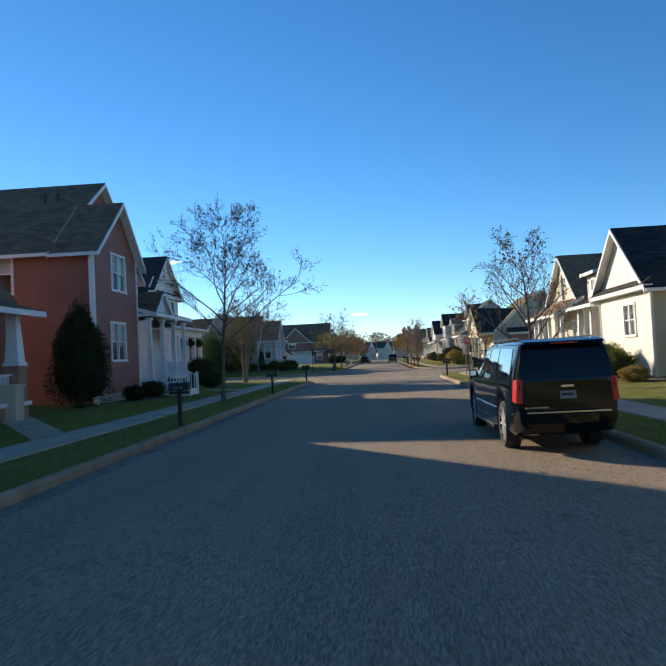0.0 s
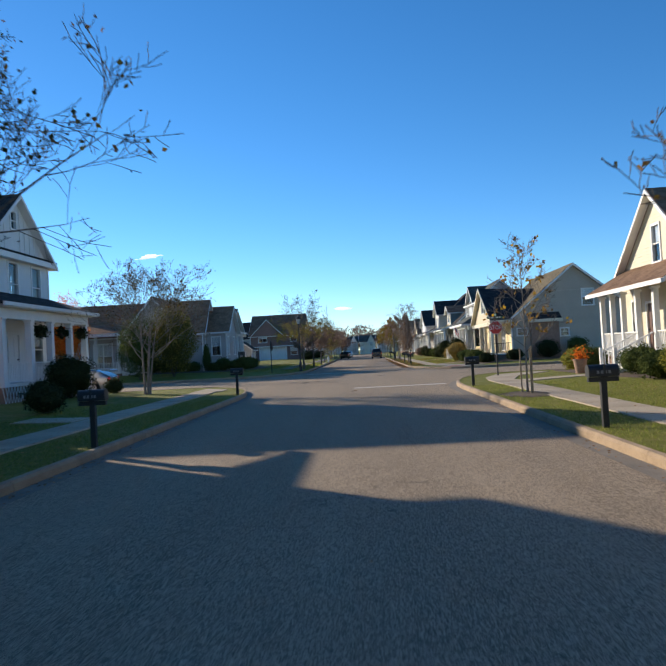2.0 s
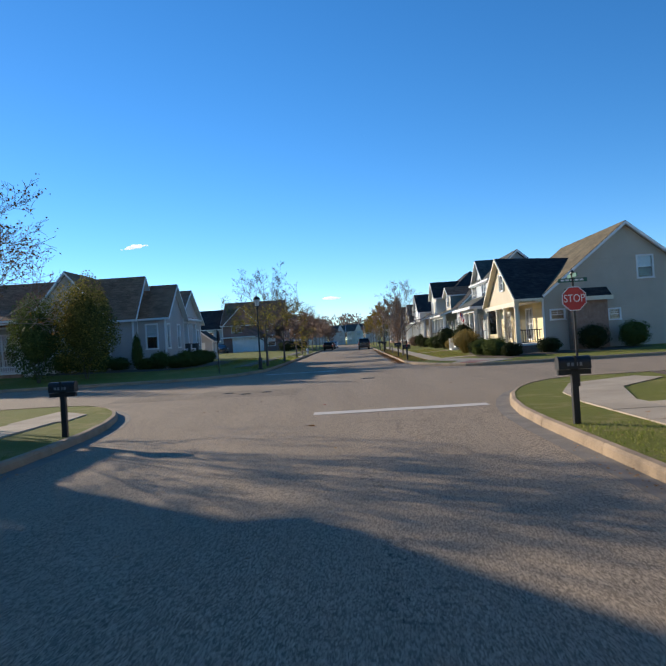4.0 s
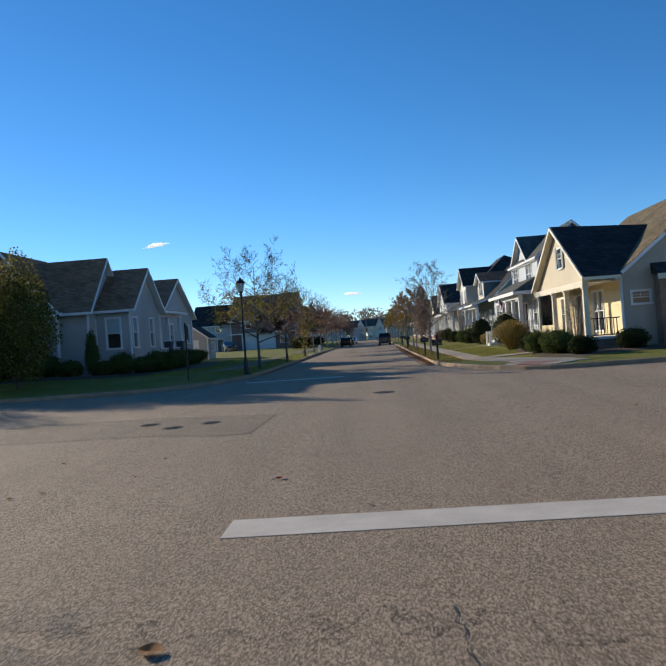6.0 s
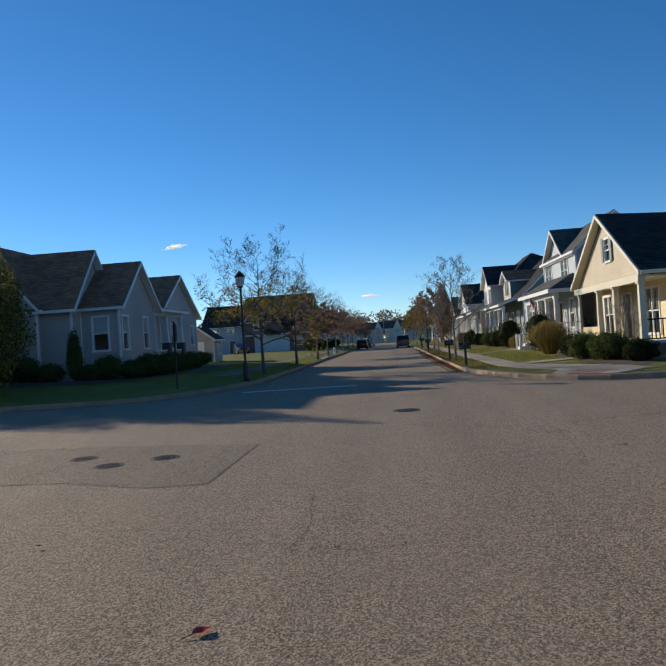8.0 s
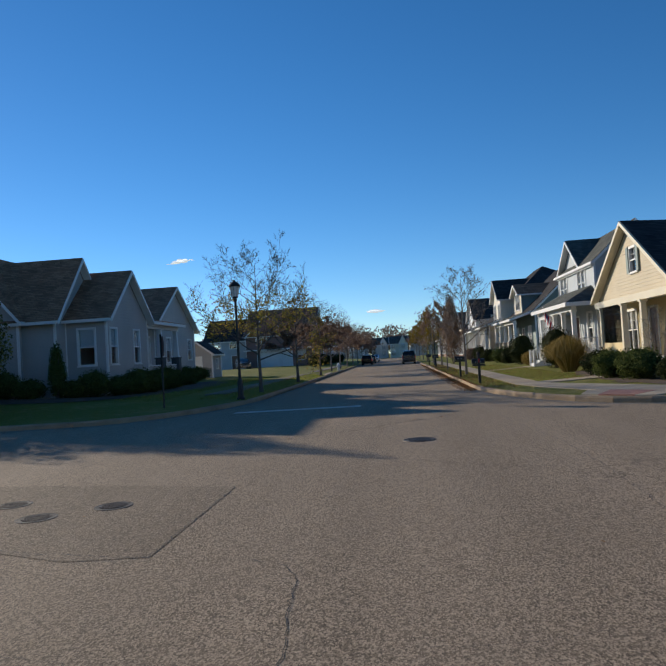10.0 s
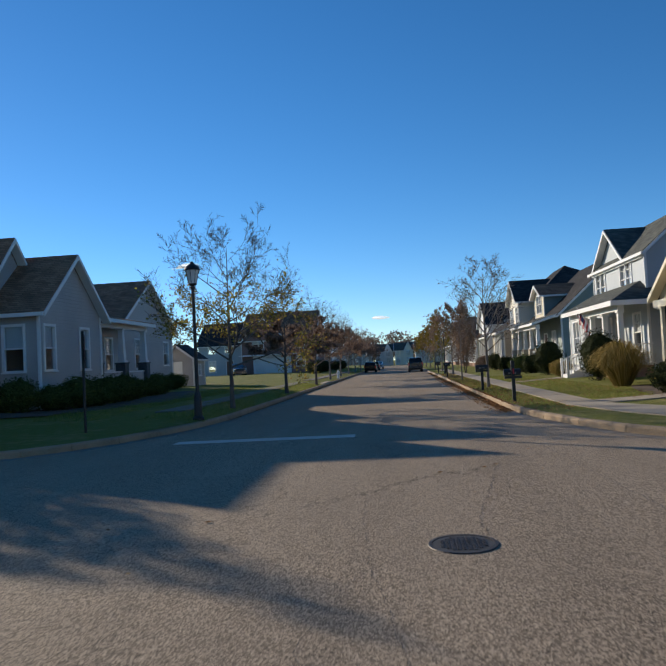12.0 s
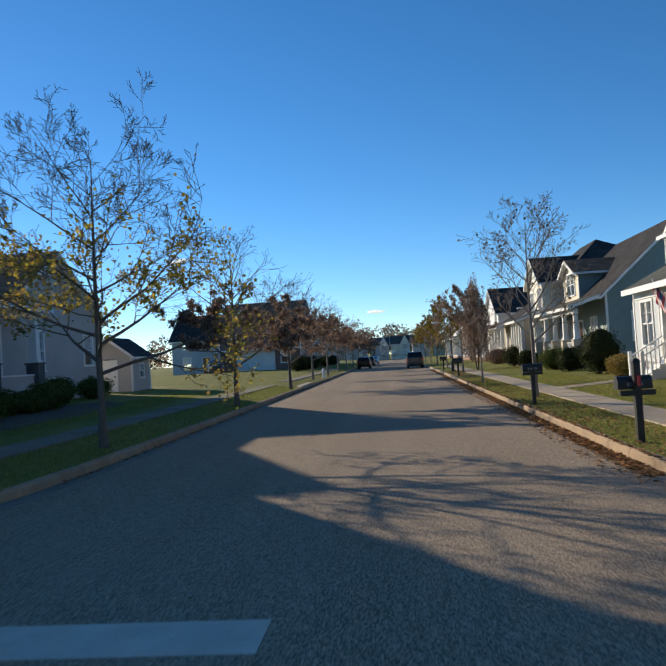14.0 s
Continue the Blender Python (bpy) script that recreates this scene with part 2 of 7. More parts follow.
LEAF_GREEN = leaf_material("evergreen_leaves", [(0.0, (0.035, 0.048, 0.015)), (0.6, (0.085, 0.11, 0.03)), (1.0, (0.15, 0.175, 0.05))], 0.35)
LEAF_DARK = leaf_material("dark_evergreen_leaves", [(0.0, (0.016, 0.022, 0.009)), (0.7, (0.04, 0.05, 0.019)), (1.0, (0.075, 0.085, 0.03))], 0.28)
LEAF_LIME = leaf_material("lime_shrub_leaves", [(0.0, (0.14, 0.14, 0.028)), (0.6, (0.26, 0.25, 0.045)), (1.0, (0.4, 0.35, 0.07))], 0.3)
LEAF_STRAW = leaf_material("dry_grass_plumes", [(0.0, (0.16, 0.13, 0.035)), (0.6, (0.32, 0.23, 0.07)), (1.0, (0.5, 0.37, 0.15))], 0.3)
BLADE = leaf_material("grass_blades", [(0.0, (0.1, 0.13, 0.024)), (0.6, (0.24, 0.275, 0.05)), (1.0, (0.42, 0.37, 0.13))], 0.5)
LEAF_YELLOW = leaf_material("yellow_maple_leaves", [(0.0, (0.16, 0.08, 0.04)), (0.45, (0.3, 0.17, 0.04)), (0.75, (0.5, 0.28, 0.03)), (1.0, (0.6, 0.4, 0.04))], 0.45)
LITTER = leaf_material("leaf_litter", [(0.0, (0.14, 0.065, 0.03)), (0.6, (0.34, 0.17, 0.07)), (1.0, (0.52, 0.3, 0.13))], 0.1)


# ---------------------------------------------------------------- builders
ORIGIN = {}


class Shape:
    """Vertices and faces of one mesh."""

    def __init__(self):
        self.v, self.f = [], []

    def face(self, *pts):
        n = len(self.v)
        self.v.extend(tuple(p) for p in pts)
        self.f.append(tuple(range(n, n + len(pts))))
        return self

    def hull(self, low, high):
        """A closed prism between two loops of the same length."""
        n, k = len(self.v), len(low)
        self.v.extend(tuple(p) for p in (*low, *high))
        self.f.append(tuple(range(n + k - 1, n - 1, -1)))
        self.f.append(tuple(range(n + k, n + 2 * k)))
        for i in range(k):
            j = (i + 1) % k
            self.f.append((n + i, n + j, n + k + j, n + k + i))
        return self

    def box(self, x0, x1, y0, y1, z0, z1):
        return self.hull([(x0, y0, z0), (x1, y0, z0), (x1, y1, z0), (x0, y1, z0)], [(x0, y0, z1), (x1, y0, z1), (x1, y1, z1), (x0, y1, z1)])

    def taper(self, x, y, z0, z1, a, b):
        """A square post, half widths a below and b above."""
        return self.hull([(x - a, y - a, z0), (x + a, y - a, z0), (x + a, y + a, z0), (x - a, y + a, z0)],
                         [(x - b, y - b, z1), (x + b, y - b, z1), (x + b, y + b, z1), (x - b, y + b, z1)])

    def tube(self, path, radii, sides=6, cap=True):
        path = [Vector(p) for p in path]
        n0, up = len(self.v), Vector((0.31, 0.17, 0.93))
        for i, p in enumerate(path):
            d = (path[min(i + 1, len(path) - 1)] - path[max(i - 1, 0)]).normalized()
            a = d.cross(up)
            a = a.normalized() if a.length > 0.05 else d.cross(Vector((1, 0, 0))).normalized()
            b = d.cross(a)
            for k in range(sides):
                w = 2 * math.pi * k / sides
                self.v.append(tuple(p + (a * math.cos(w) + b * math.sin(w)) * radii[i]))
        for i in range(len(path) - 1):
            for k in range(sides):
                m = (k + 1) % sides
                a = n0 + i * sides
                self.f.append((a + k, a + m, a + sides + m, a + sides + k))
        if cap:
            self.f.append(tuple(range(n0 + sides - 1, n0 - 1, -1)))
            self.f.append(tuple(range(len(self.v) - sides, len(self.v))))
        return self

    def spin(self, x, y, profile, sides=16):
        """A turned form round the upright axis at x, y; profile rows of radius, z."""
        n0 = len(self.v)
        for r, z in profile:
            for k in range(sides):
                w = 2 * math.pi * k / sides
                self.v.append((x + r * math.cos(w), y + r * math.sin(w), z))
        for i in range(len(profile) - 1):
            for k in range(sides):
                m, a = (k + 1) % sides, n0 + i * sides
                self.f.append((a + k, a + m, a + sides + m, a + sides + k))
        self.f.append(tuple(range(n0 + sides - 1, n0 - 1, -1)))
        self.f.append(tuple(range(len(self.v) - sides, len(self.v))))
        return self


def thing(name, loc, label, category, group="", kind="", local=False):
    ob = new(name)
    ob.location = loc
    ob.empty_display_size = 0.2
    ORIGIN[ob] = Vector((0, 0, 0)) if local else Vector(loc)
    return tagged(ob, label, category, group, kind)


def part(name, shape, material, parent, label="", smooth=False, mesh=None):
    top = parent
    while top.parent:
        top = top.parent
    o = ORIGIN[top]
    if mesh is None:
        mesh = bpy.data.meshes.new(name)
        mesh.from_pydata([(v[0] - o.x, v[1] - o.y, v[2] - o.z) for v in shape.v], [], shape.f)
        mesh.materials.append(material)
        mesh.update()
        if smooth:
            mesh.polygons.foreach_set("use_smooth", [True] * len(mesh.polygons))
            mesh.set_sharp_from_angle(angle=radians(38))
    ob = new(name, mesh)
    ob.parent = parent
    return tagged(ob, label) if label else ob


def solo(name, shape, material, label, category="", kind="", group="", smooth=False):
    """A top-level thing of one mesh, in world places."""
    mesh = bpy.data.meshes.new(name)
    mesh.from_pydata(shape.v, [], shape.f)
    mesh.materials.append(material)
    mesh.update()
    if smooth:
        mesh.polygons.foreach_set("use_smooth", [True] * len(mesh.polygons))
        mesh.set_sharp_from_angle(angle=radians(38))
    ob = new(name, mesh)
    ORIGIN[ob] = Vector((0, 0, 0))
    return tagged(ob, label, category, group, kind)


def on_face(face, c):
    """Places on an upright wall: along it, out from it, up."""
    if face == "E":
        return lambda u, d, z: (c + d, u, z)
    if face == "W":
        return lambda u, d, z: (c - d, u, z)
    if face == "S":
        return lambda u, d, z: (u, c - d, z)
    return lambda u, d, z: (u, c + d, z)


def slab(shape, p, u0, u1, d0, d1, z0, z1):
    """A block on a wall's face."""
    return shape.hull([p(u0, d0, z0), p(u1, d0, z0), p(u1, d1, z0), p(u0, d1, z0)], [p(u0, d0, z1), p(u1, d0, z1), p(u1, d1, z1), p(u0, d1, z1)])


def wall(parent, face, c, u0, u1, z0, z1, material, openings=(), peak=None, pitch=0.14, corner=True, peak_at=None):
    """A lapped-board wall with openings through it, and a gable up to peak."""
    p, s = on_face(face, c), Shape()
    top = peak if peak else z1
    mid = peak_at if peak_at is not None else (u0 + u1) / 2

    def reach(z):
        if z <= z1 or not peak:
            return u0, u1
        k = min(1.0, (z - z1) / (peak - z1))
        return u0 + (mid - u0) * k, u1 + (mid - u1) * k

    z = z0
    cuts = sorted({q for o in openings for q in (o[2], o[3])})
    while z < top - 0.02:
        nz = min(z + pitch, top)
        for q in cuts:
            if z + 0.01 < q < nz - 0.01:
                nz = q
                break
        (a0, a1), (b0, b1) = reach(z), reach(nz)
        spans = [(a0, a1, b0, b1)]
        for o0, o1, oz0, oz1 in openings:
            if z < oz1 - 0.005 and nz > oz0 + 0.005:
                nxt = []
                for s0, s1, t0, t1 in spans:
                    if o1 <= s0 or o0 >= s1:
                        nxt.append((s0, s1, t0, t1))
                        continue
                    if o0 > s0 + 0.01:
                        nxt.append((s0, o0, t0, o0))
                    if o1 < s1 - 0.01:
                        nxt.append((o1, s1, o1, t1))
                spans = nxt
        for s0, s1, t0, t1 in spans:
            s.hull([p(s0, -0.1, z), p(s1, -0.1, z), p(s1, 0.014, z), p(s0, 0.014, z)], [p(t0, -0.1, nz), p(t1, -0.1, nz), p(t1, 0.0, nz), p(t0, 0.0, nz)])
        z = nz
    w = tagged(part("wall", s, material, parent), kind="stuff")
    if corner:
        for u in (u0, u1):
            t = Shape()
            slab(t, p, u - 0.06, u + 0.06, -0.02, 0.035, z0, z1)
            part("corner_board", t, WHITE, w)
    return w


def casing(shape, p, u0, u1, z0, z1, t, d0, d1):
    """A mitred frame of four bars joined into one loop."""
    o = [(u0 - t, z0 - t), (u1 + t, z0 - t), (u1 + t, z1 + t), (u0 - t, z1 + t)]
    i = [(u0, z0), (u1, z0), (u1, z1), (u0, z1)]
    n = len(shape.v)
    for d in (d0, d1):
        shape.v += [p(u, d, z) for u, z in (*o, *i)]
    for k in range(4):
        m = (k + 1) % 4
        shape.f += [(n + 8 + k, n + 8 + m, n + 12 + m, n + 12 + k), (n + k, n + 4 + k, n + 4 + m, n + m), (n + k, n + m, n + 8 + m, n + 8 + k), (n + 4 + k, n + 12 + k, n + 12 + m, n + 4 + m)]
    return shape


def window(parent, face, c, uc, z0, w, h, twin=False, grid=(2, 2), blind=0.5, trim=None):
    """A sash window in its opening: casing, sill, rails and bars, panes, a blind."""
    p, mt = on_face(face, c), trim or WHITE
    t, u0, u1, z1 = 0.1, uc - w / 2, uc + w / 2, z0 + h
    win = part("window", casing(Shape(), p, u0, u1, z0, z1, t, -0.08, 0.05), mt, parent)
    part("sill", slab(Shape(), p, u0 - t - 0.03, u1 + t + 0.03, 0.052, 0.085, z0 - t, z0 - 0.04), mt, win)
    bays = [(u0, uc - 0.04), (uc + 0.04, u1)] if twin else [(u0, u1)]
    if twin:
        part("mullion", slab(Shape(), p, uc - 0.04, uc + 0.04, -0.08, 0.04, z0, z1), mt, win)
    zm = (z0 + z1) / 2
    for a, b in bays:
        part("meeting_rail", slab(Shape(), p, a, b, -0.044, 0.012, zm - 0.025, zm + 0.025), mt, win)
        for k in range(1, grid[0]):
            u = a + (b - a) * k / grid[0]
            part("glazing_bar", slab(Shape(), p, u - 0.011, u + 0.011, -0.044, -0.02, zm + 0.026, z1), mt, win)
        for k in range(1, grid[1]):
            z = zm + (z1 - zm) * k / grid[1]
            part("glazing_bar", slab(Shape(), p, a, b, -0.018, -0.006, z - 0.011, z + 0.011), mt, win)
        for q0, q1 in ((z0, zm - 0.025), (zm + 0.025, z1)):
            part("pane", slab(Shape(), p, a, b, -0.052, -0.046, q0, q1), GLASS, win)
        if blind:
            part("blind", slab(Shape(), p, a + 0.02, b - 0.02, -0.1, -0.09, z1 - h * blind, z1), BLIND, win)
    return (u0 - 0.02, u1 + 0.02, z0 - 0.02, z1 + 0.02)


def opening(uc, z0, w, h):
    return (uc - w / 2 - 0.02, uc + w / 2 + 0.02, z0 - 0.02, z0 + h + 0.02)


def walled(parent, face, c, u0, u1, z0, z1, material, wins=(), peak=None, doors=(), peak_at=None, corner=True):
    """A wall with its windows (centre, sill, width, height, twin, blind) and doors (centre, sill, width, height)."""
    cuts = [opening(*w[:4]) for w in wins] + [opening(*d[:4]) for d in doors]
    wall(parent, face, c, u0, u1, z0, z1, material, cuts, peak, peak_at=peak_at, corner=corner)
    for uc, zs, w, h, *more in wins:
        window(parent, face, c, uc, zs, w, h, *(more[:1] or [False]), grid=more[2] if len(more) > 2 else (2, 2), blind=more[1] if len(more) > 1 else 0.5)
    for d in doors:
        door(parent, face, c, *d)


def door(parent, face, c, uc, z0, w, h, material=None):
    p, s = on_face(face, c), Shape()
    slab(s, p, uc - w / 2 - 0.1, uc - w / 2, -0.08, 0.05, z0, z0 + h + 0.1)
    slab(s, p, uc + w / 2, uc + w / 2 + 0.1, -0.08, 0.05, z0, z0 + h + 0.1)
    slab(s, p, uc - w / 2, uc + w / 2, -0.08, 0.05, z0 + h, z0 + h + 0.1)
    fr = part("door_frame", s, WHITE, parent)
    s = Shape()
    slab(s, p, uc - w / 2, uc + w / 2, -0.07, -0.03, z0, z0 + h)
    for a, b in ((0.08, 0.42), (0.52, 0.92)):
        for k in (-1, 1):
            slab(s, p, uc + k * w * 0.23 - w * 0.15, uc + k * w * 0.23 + w * 0.15, -0.03, -0.015, z0 + h * a, z0 + h * b)
    part("door", s, material or DOOR, fr)
    part("knob", slab(Shape(), p, uc + w * 0.38, uc + w * 0.44, -0.03, 0.03, z0 + 0.95, z0 + 1.01), BLACK_METAL, fr)


def gable_roof(parent, x0, x1, y0, y1, ze, peak, axis, material, over=0.4, rake=0.35, mid=None, trim=True):
    """Two shingled slopes with eaves, rake boards and gutters; the ridge runs along axis."""
    if axis == "x":
        q, a0, a1, b0, b1 = (lambda a, b, z: (a, b, z)), x0, x1, y0, y1
    else:
        q, a0, a1, b0, b1 = (lambda a, b, z: (b, a, z)), y0, y1, x0, x1
    m, th = (b0 + b1) / 2 if mid is None else mid, 0.14
    a0, a1 = a0 - rake, a1 + rake
    roof = None
    for k, be in ((-1, b0), (1, b1)):
        slope = (peak - ze) / abs(m - be)
        bo, zo = be + k * over, ze - over * slope
        s = Shape()
        s.hull([q(a0, m, peak + 0.02), q(a1, m, peak + 0.02), q(a1, bo, zo + 0.02), q(a0, bo, zo + 0.02)],
               [q(a0, m, peak + th), q(a1, m, peak + th), q(a1, bo, zo + th), q(a0, bo, zo + th)])
        r = part("roof", s, material, parent)
        if not trim:
            continue
        g = Shape()
        lo, hi = sorted((bo + k * 0.003, bo + k * 0.09))
        g.hull([q(a0, lo, zo - 0.04), q(a1, lo, zo - 0.04), q(a1, hi, zo - 0.01), q(a0, hi, zo - 0.01)], [q(a0, lo, zo + 0.1), q(a1, lo, zo + 0.1), q(a1, hi, zo + 0.1), q(a0, hi, zo + 0.1)])
        part("gutter", g, WHITE, r)
        for aa, sgn in ((a0, -1), (a1, 1)):
            e0, e1 = sorted((aa + sgn * 0.003, aa + sgn * 0.05))
            t = Shape()
            t.hull([q(e0, m, peak - 0.07), q(e1, m, peak - 0.07), q(e1, bo, zo - 0.07), q(e0, bo, zo - 0.07)], [q(e0, m, peak + 0.1), q(e1, m, peak + 0.1), q(e1, bo, zo + 0.1), q(e0, bo, zo + 0.1)])
            part("rake_board", t, WHITE, r)
            t = Shape()
            i0, i1 = sorted((aa, aa - sgn * rake * 0.92))
            t.hull([q(i0, m, peak - 0.02), q(i1, m, peak - 0.02), q(i1, bo, zo - 0.02), q(i0, bo, zo - 0.02)], [q(i0, m, peak + 0.016), q(i1, m, peak + 0.016), q(i1, bo, zo + 0.016), q(i0, bo, zo + 0.016)])
            part("soffit", t, WHITE, r)


def shed_roof(parent, x0, x1, y0, y1, z_w, z_e, material, fascia=True):
    """One slope, z_w at x0 and z_e at x1, with a white board round it."""
    s = Shape().hull([(x0, y0, z_w), (x1, y0, z_e), (x1, y1, z_e), (x0, y1, z_w)], [(x0, y0, z_w + 0.12), (x1, y0, z_e + 0.12), (x1, y1, z_e + 0.12), (x0, y1, z_w + 0.12)])
    r = part("porch_roof", s, material, parent)
    if fascia:
        lowx, z = (x0, z_w) if z_w < z_e else (x1, z_e)
        k = -1 if lowx == x0 else 1
        a, b = sorted((lowx + k * 0.004, lowx + k * 0.08))
        part("fascia", Shape().box(a, b, y0, y1, z - 0.09, z + 0.08), WHITE, r)
        for y, g in ((y0, -1), (y1, 1)):
            c, d = sorted((y + g * 0.004, y + g * 0.05))
            part("fascia", Shape().hull([(x0, c, z_w - 0.08), (x1, c, z_e - 0.08), (x1, d, z_e - 0.08), (x0, d, z_w - 0.08)],
                                        [(x0, c, z_w + 0.1), (x1, c, z_e + 0.1), (x1, d, z_e + 0.1), (x0, d, z_w + 0.1)]), WHITE, r)
    return r


def column(parent, x, y, z0, z1, pier=None, pier_mat=None, a=0.13, b=0.1, material=None):
    s = Shape()
    zb = z0
    if pier:
        part("pier", Shape().box(x - 0.24, x + 0.24, y - 0.24, y + 0.24, z0, pier - 0.06).box(x - 0.28, x + 0.28, y - 0.28, y + 0.28, pier - 0.06, pier), pier_mat or BRICK, parent)
        zb = pier
    s.box(x - a - 0.04, x + a + 0.04, y - a - 0.04, y + a + 0.04, zb, zb + 0.1)
    s.taper(x, y, zb + 0.1, z1 - 0.1, a, b)
    s.box(x - b - 0.05, x + b + 0.05, y - b - 0.05, y + b + 0.05, z1 - 0.1, z1)
    return part("column", s, material or WHITE, parent)


def railing(parent, p0, p1, h=0.85, gap=0.14, material=None):
    """Two rails from p0 to p1 (at floor level), with balusters under the upper one."""
    a, b, mt = Vector(p0), Vector(p1), material or WHITE
    flat = Vector((b.x - a.x, b.y - a.y, 0))
    side = Vector((-flat.y, flat.x, 0)).normalized()
    r = None
    for name, z, w, t in (("railing", h, 0.045, 0.05), ("bottom_rail", 0.1, 0.03, 0.05)):
        c = [a + side * w, b + side * w, b - side * w, a - side * w]
        bar = part(name, Shape().hull([(v.x, v.y, v.z + z - t) for v in c], [(v.x, v.y, v.z + z) for v in c]), mt, r or parent)
        r = r or bar
    n, base = max(1, int(flat.length / gap)), None
    o = Shape()
    w = 0.018
    o.box(-w, w, -w, w, 0.1, h - 0.05)
    for i in range(1, n):
        v = a.lerp(b, i / n)
        if base is None:
            base = bpy.data.meshes.new("baluster")
            base.from_pydata(o.v, [], o.f)
            base.materials.append(mt)
        ob = part("baluster", None, None, r, mesh=base)
        top = parent
        while top.parent:
            top = top.parent
        ob.location = v - ORIGIN[top]
    return r


def steps(parent, x_low, x_high, y0, y1, z_low, z_high, material=None):
    """Steps that climb from x_low to x_high, with a rail on each side."""
    n = max(2, round((z_high - z_low) / 0.18))
    for i in range(n):
        a, b = x_low + (x_high - x_low) * i / n, x_high
        lo, hi = sorted((a, b))
        part("step", Shape().box(lo, hi, y0, y1, z_low + (z_high - z_low) * i / n - (0.25 if i == 0 else 0), z_low + (z_high - z_low) * (i + 1) / n), material or WHITE, parent)
    for y in (y0, y1):
        railing(parent, (x_low, y, z_low), (x_high, y, z_high))
        part("newel", Shape().taper(x_low, y, z_low - 0.15, z_low + 1.02, 0.06, 0.06), WHITE, parent)


# ---------------------------------------------------------------- ground, streets, kerbs
K = 4.3
CORNERS = {("R", "near"): (8.3, 50.0, 10.0), ("L", "near"): (8.3, 50.0, 10.0), ("R", "far"): (8.3, 84.0, 11.0), ("L", "far"): (8.3, 85.0, 9.5)}


def lawn_z(x, y=None):
    """The height of verge and lawn at that distance from the street's middle; it sinks towards the side street."""
    a = abs(x)
    near = 1.0 if y is None else min(1.0, max(0.0, 58 - y, y - 77) / 6)
    bank = 0.0 if y is None or x > 0 else min(0.2, max(0.0, a - 4.45) * 0.16) * min(1.0, max(0.0, y - 78) / 6)
    return 0.15 + bank + 0.03 * min(max(a - 6.8, 0), 9) * near


def corner_y(side, end, a):
    cx, cy, ry = CORNERS[side, end]
    if a >= cx:
        d = ry
    else:
        d = ry * math.sqrt(max(0.0, 1 - ((cx - a) / (cx - K)) ** 2))
    return cy + d if end == "near" else cy - d


far = Shape()
far.face((-2500, -600, -0.06), (2500, -600, -0.06), (2500, 4200, -0.06), (-2500, 4200, -0.06))
solo("ground", far, GRASS, "wide flat ground under grass out to the horizon", "ground", "structure")
road = Shape()
for x0, x1, y0, y1 in ((-K, K, -90, 50), (-8.3, 8.3, 50, 85), (-K, K, 85, 268), (-160, -8.3, 60, 75.5), (8.3, 160, 60, 75.5)):
    road.face((x0, y0, 0), (x1, y0, 0), (x1, y1, 0), (x0, y1, 0))
solo("road", road, ASPHALT, "worn grey asphalt street with a crossing side street", "road", "structure")

for side in "RL":
    k = 1 if side == "R" else -1
    for end, yfar in (("near", -90), ("far", 620)):
        s, xs = Shape(), [K + 0.13, 4.5, 4.6, 4.8, 5.1, 5.5, 6.0, 6.8, 7.4, 8.3, 10, 12, 16, 24, 40, 160]
        rows = 26
        grid = []
        for a in xs:
            y1 = corner_y(side, end, max(a - 0.1, K + 0.01)) + (-0.12 if end == "near" else 0.12)
            for j in range(rows + 1):
                w = 1 - (1 - j / rows) ** 3
                yy = yfar + (y1 - yfar) * w
                grid.append((k * a, yy, lawn_z(k * a, yy)))
        s.v = grid
        for i in range(len(xs) - 1):
            for j in range(rows):
                n = i * (rows + 1) + j
                s.f.append((n, n + 1, n + rows + 2, n + rows + 1))
        solo("lawn", s, GRASS, "patchy mown autumn lawn and verge behind the kerb", "lawn", "structure")

kerbs = thing("kerb", (0, 0, 0), "cast concrete street kerb with joints", "kerb", kind="structure")
GUTTER = surface("gutter", (0.12, 0.1, 0.078), (0.26, 0.215, 0.165), 0.9, grain=50, patch=1.5)


def kerb_path(side, end):
    k = 1 if side == "R" else -1
    cx, cy, ry = CORNERS[side, end]
    pts = [(k * K, y) for y in np.arange(-28 if end == "near" else 214, cy, 3.0 if end == "near" else -3.0)]
    sg = 1 if end == "near" else -1
    for i in range(0, 9):
        w = math.pi / 2 * i / 8
        pts.append((k * (cx - (cx - K) * math.cos(w)), cy + sg * ry * math.sin(w)))
    pts += [(k * x, cy + sg * ry) for x in np.arange(11.3, 42, 3.0)]
    return [Vector((*p, 0)) for p in pts]


for side, end in CORNERS:
    pts = kerb_path(side, end)
    flip = 1 if (side == "R") == (end == "near") else -1
    for a, b in zip(pts, pts[1:]):
        d = (b - a).normalized()
        out = Vector((d.y, -d.x, 0)) * flip
        a2, b2 = a + d * 0.008, b - d * 0.008
        if (b2 - a2).length < 0.2:
            continue
        ring = lambda p: [tuple(p + out * o + Vector((0, 0, z))) for o, z in ((0.0, -0.05), (0.015, 0.11), (0.05, 0.155), (0.135, 0.165), (0.135, -0.05))]
        part("kerb_segment", Shape().hull(ring(a2), ring(b2)), KERB, kerbs)
        g = Shape().face(*[tuple(v) for v in (a - out * 0.32 + Vector((0, 0, 0.004)), b - out * 0.32 + Vector((0, 0, 0.004)), b + out * 0.02 + Vector((0, 0, 0.006)), a + out * 0.02 + Vector((0, 0, 0.006)))])
        part("gutter_pan", g, GUTTER, kerbs)

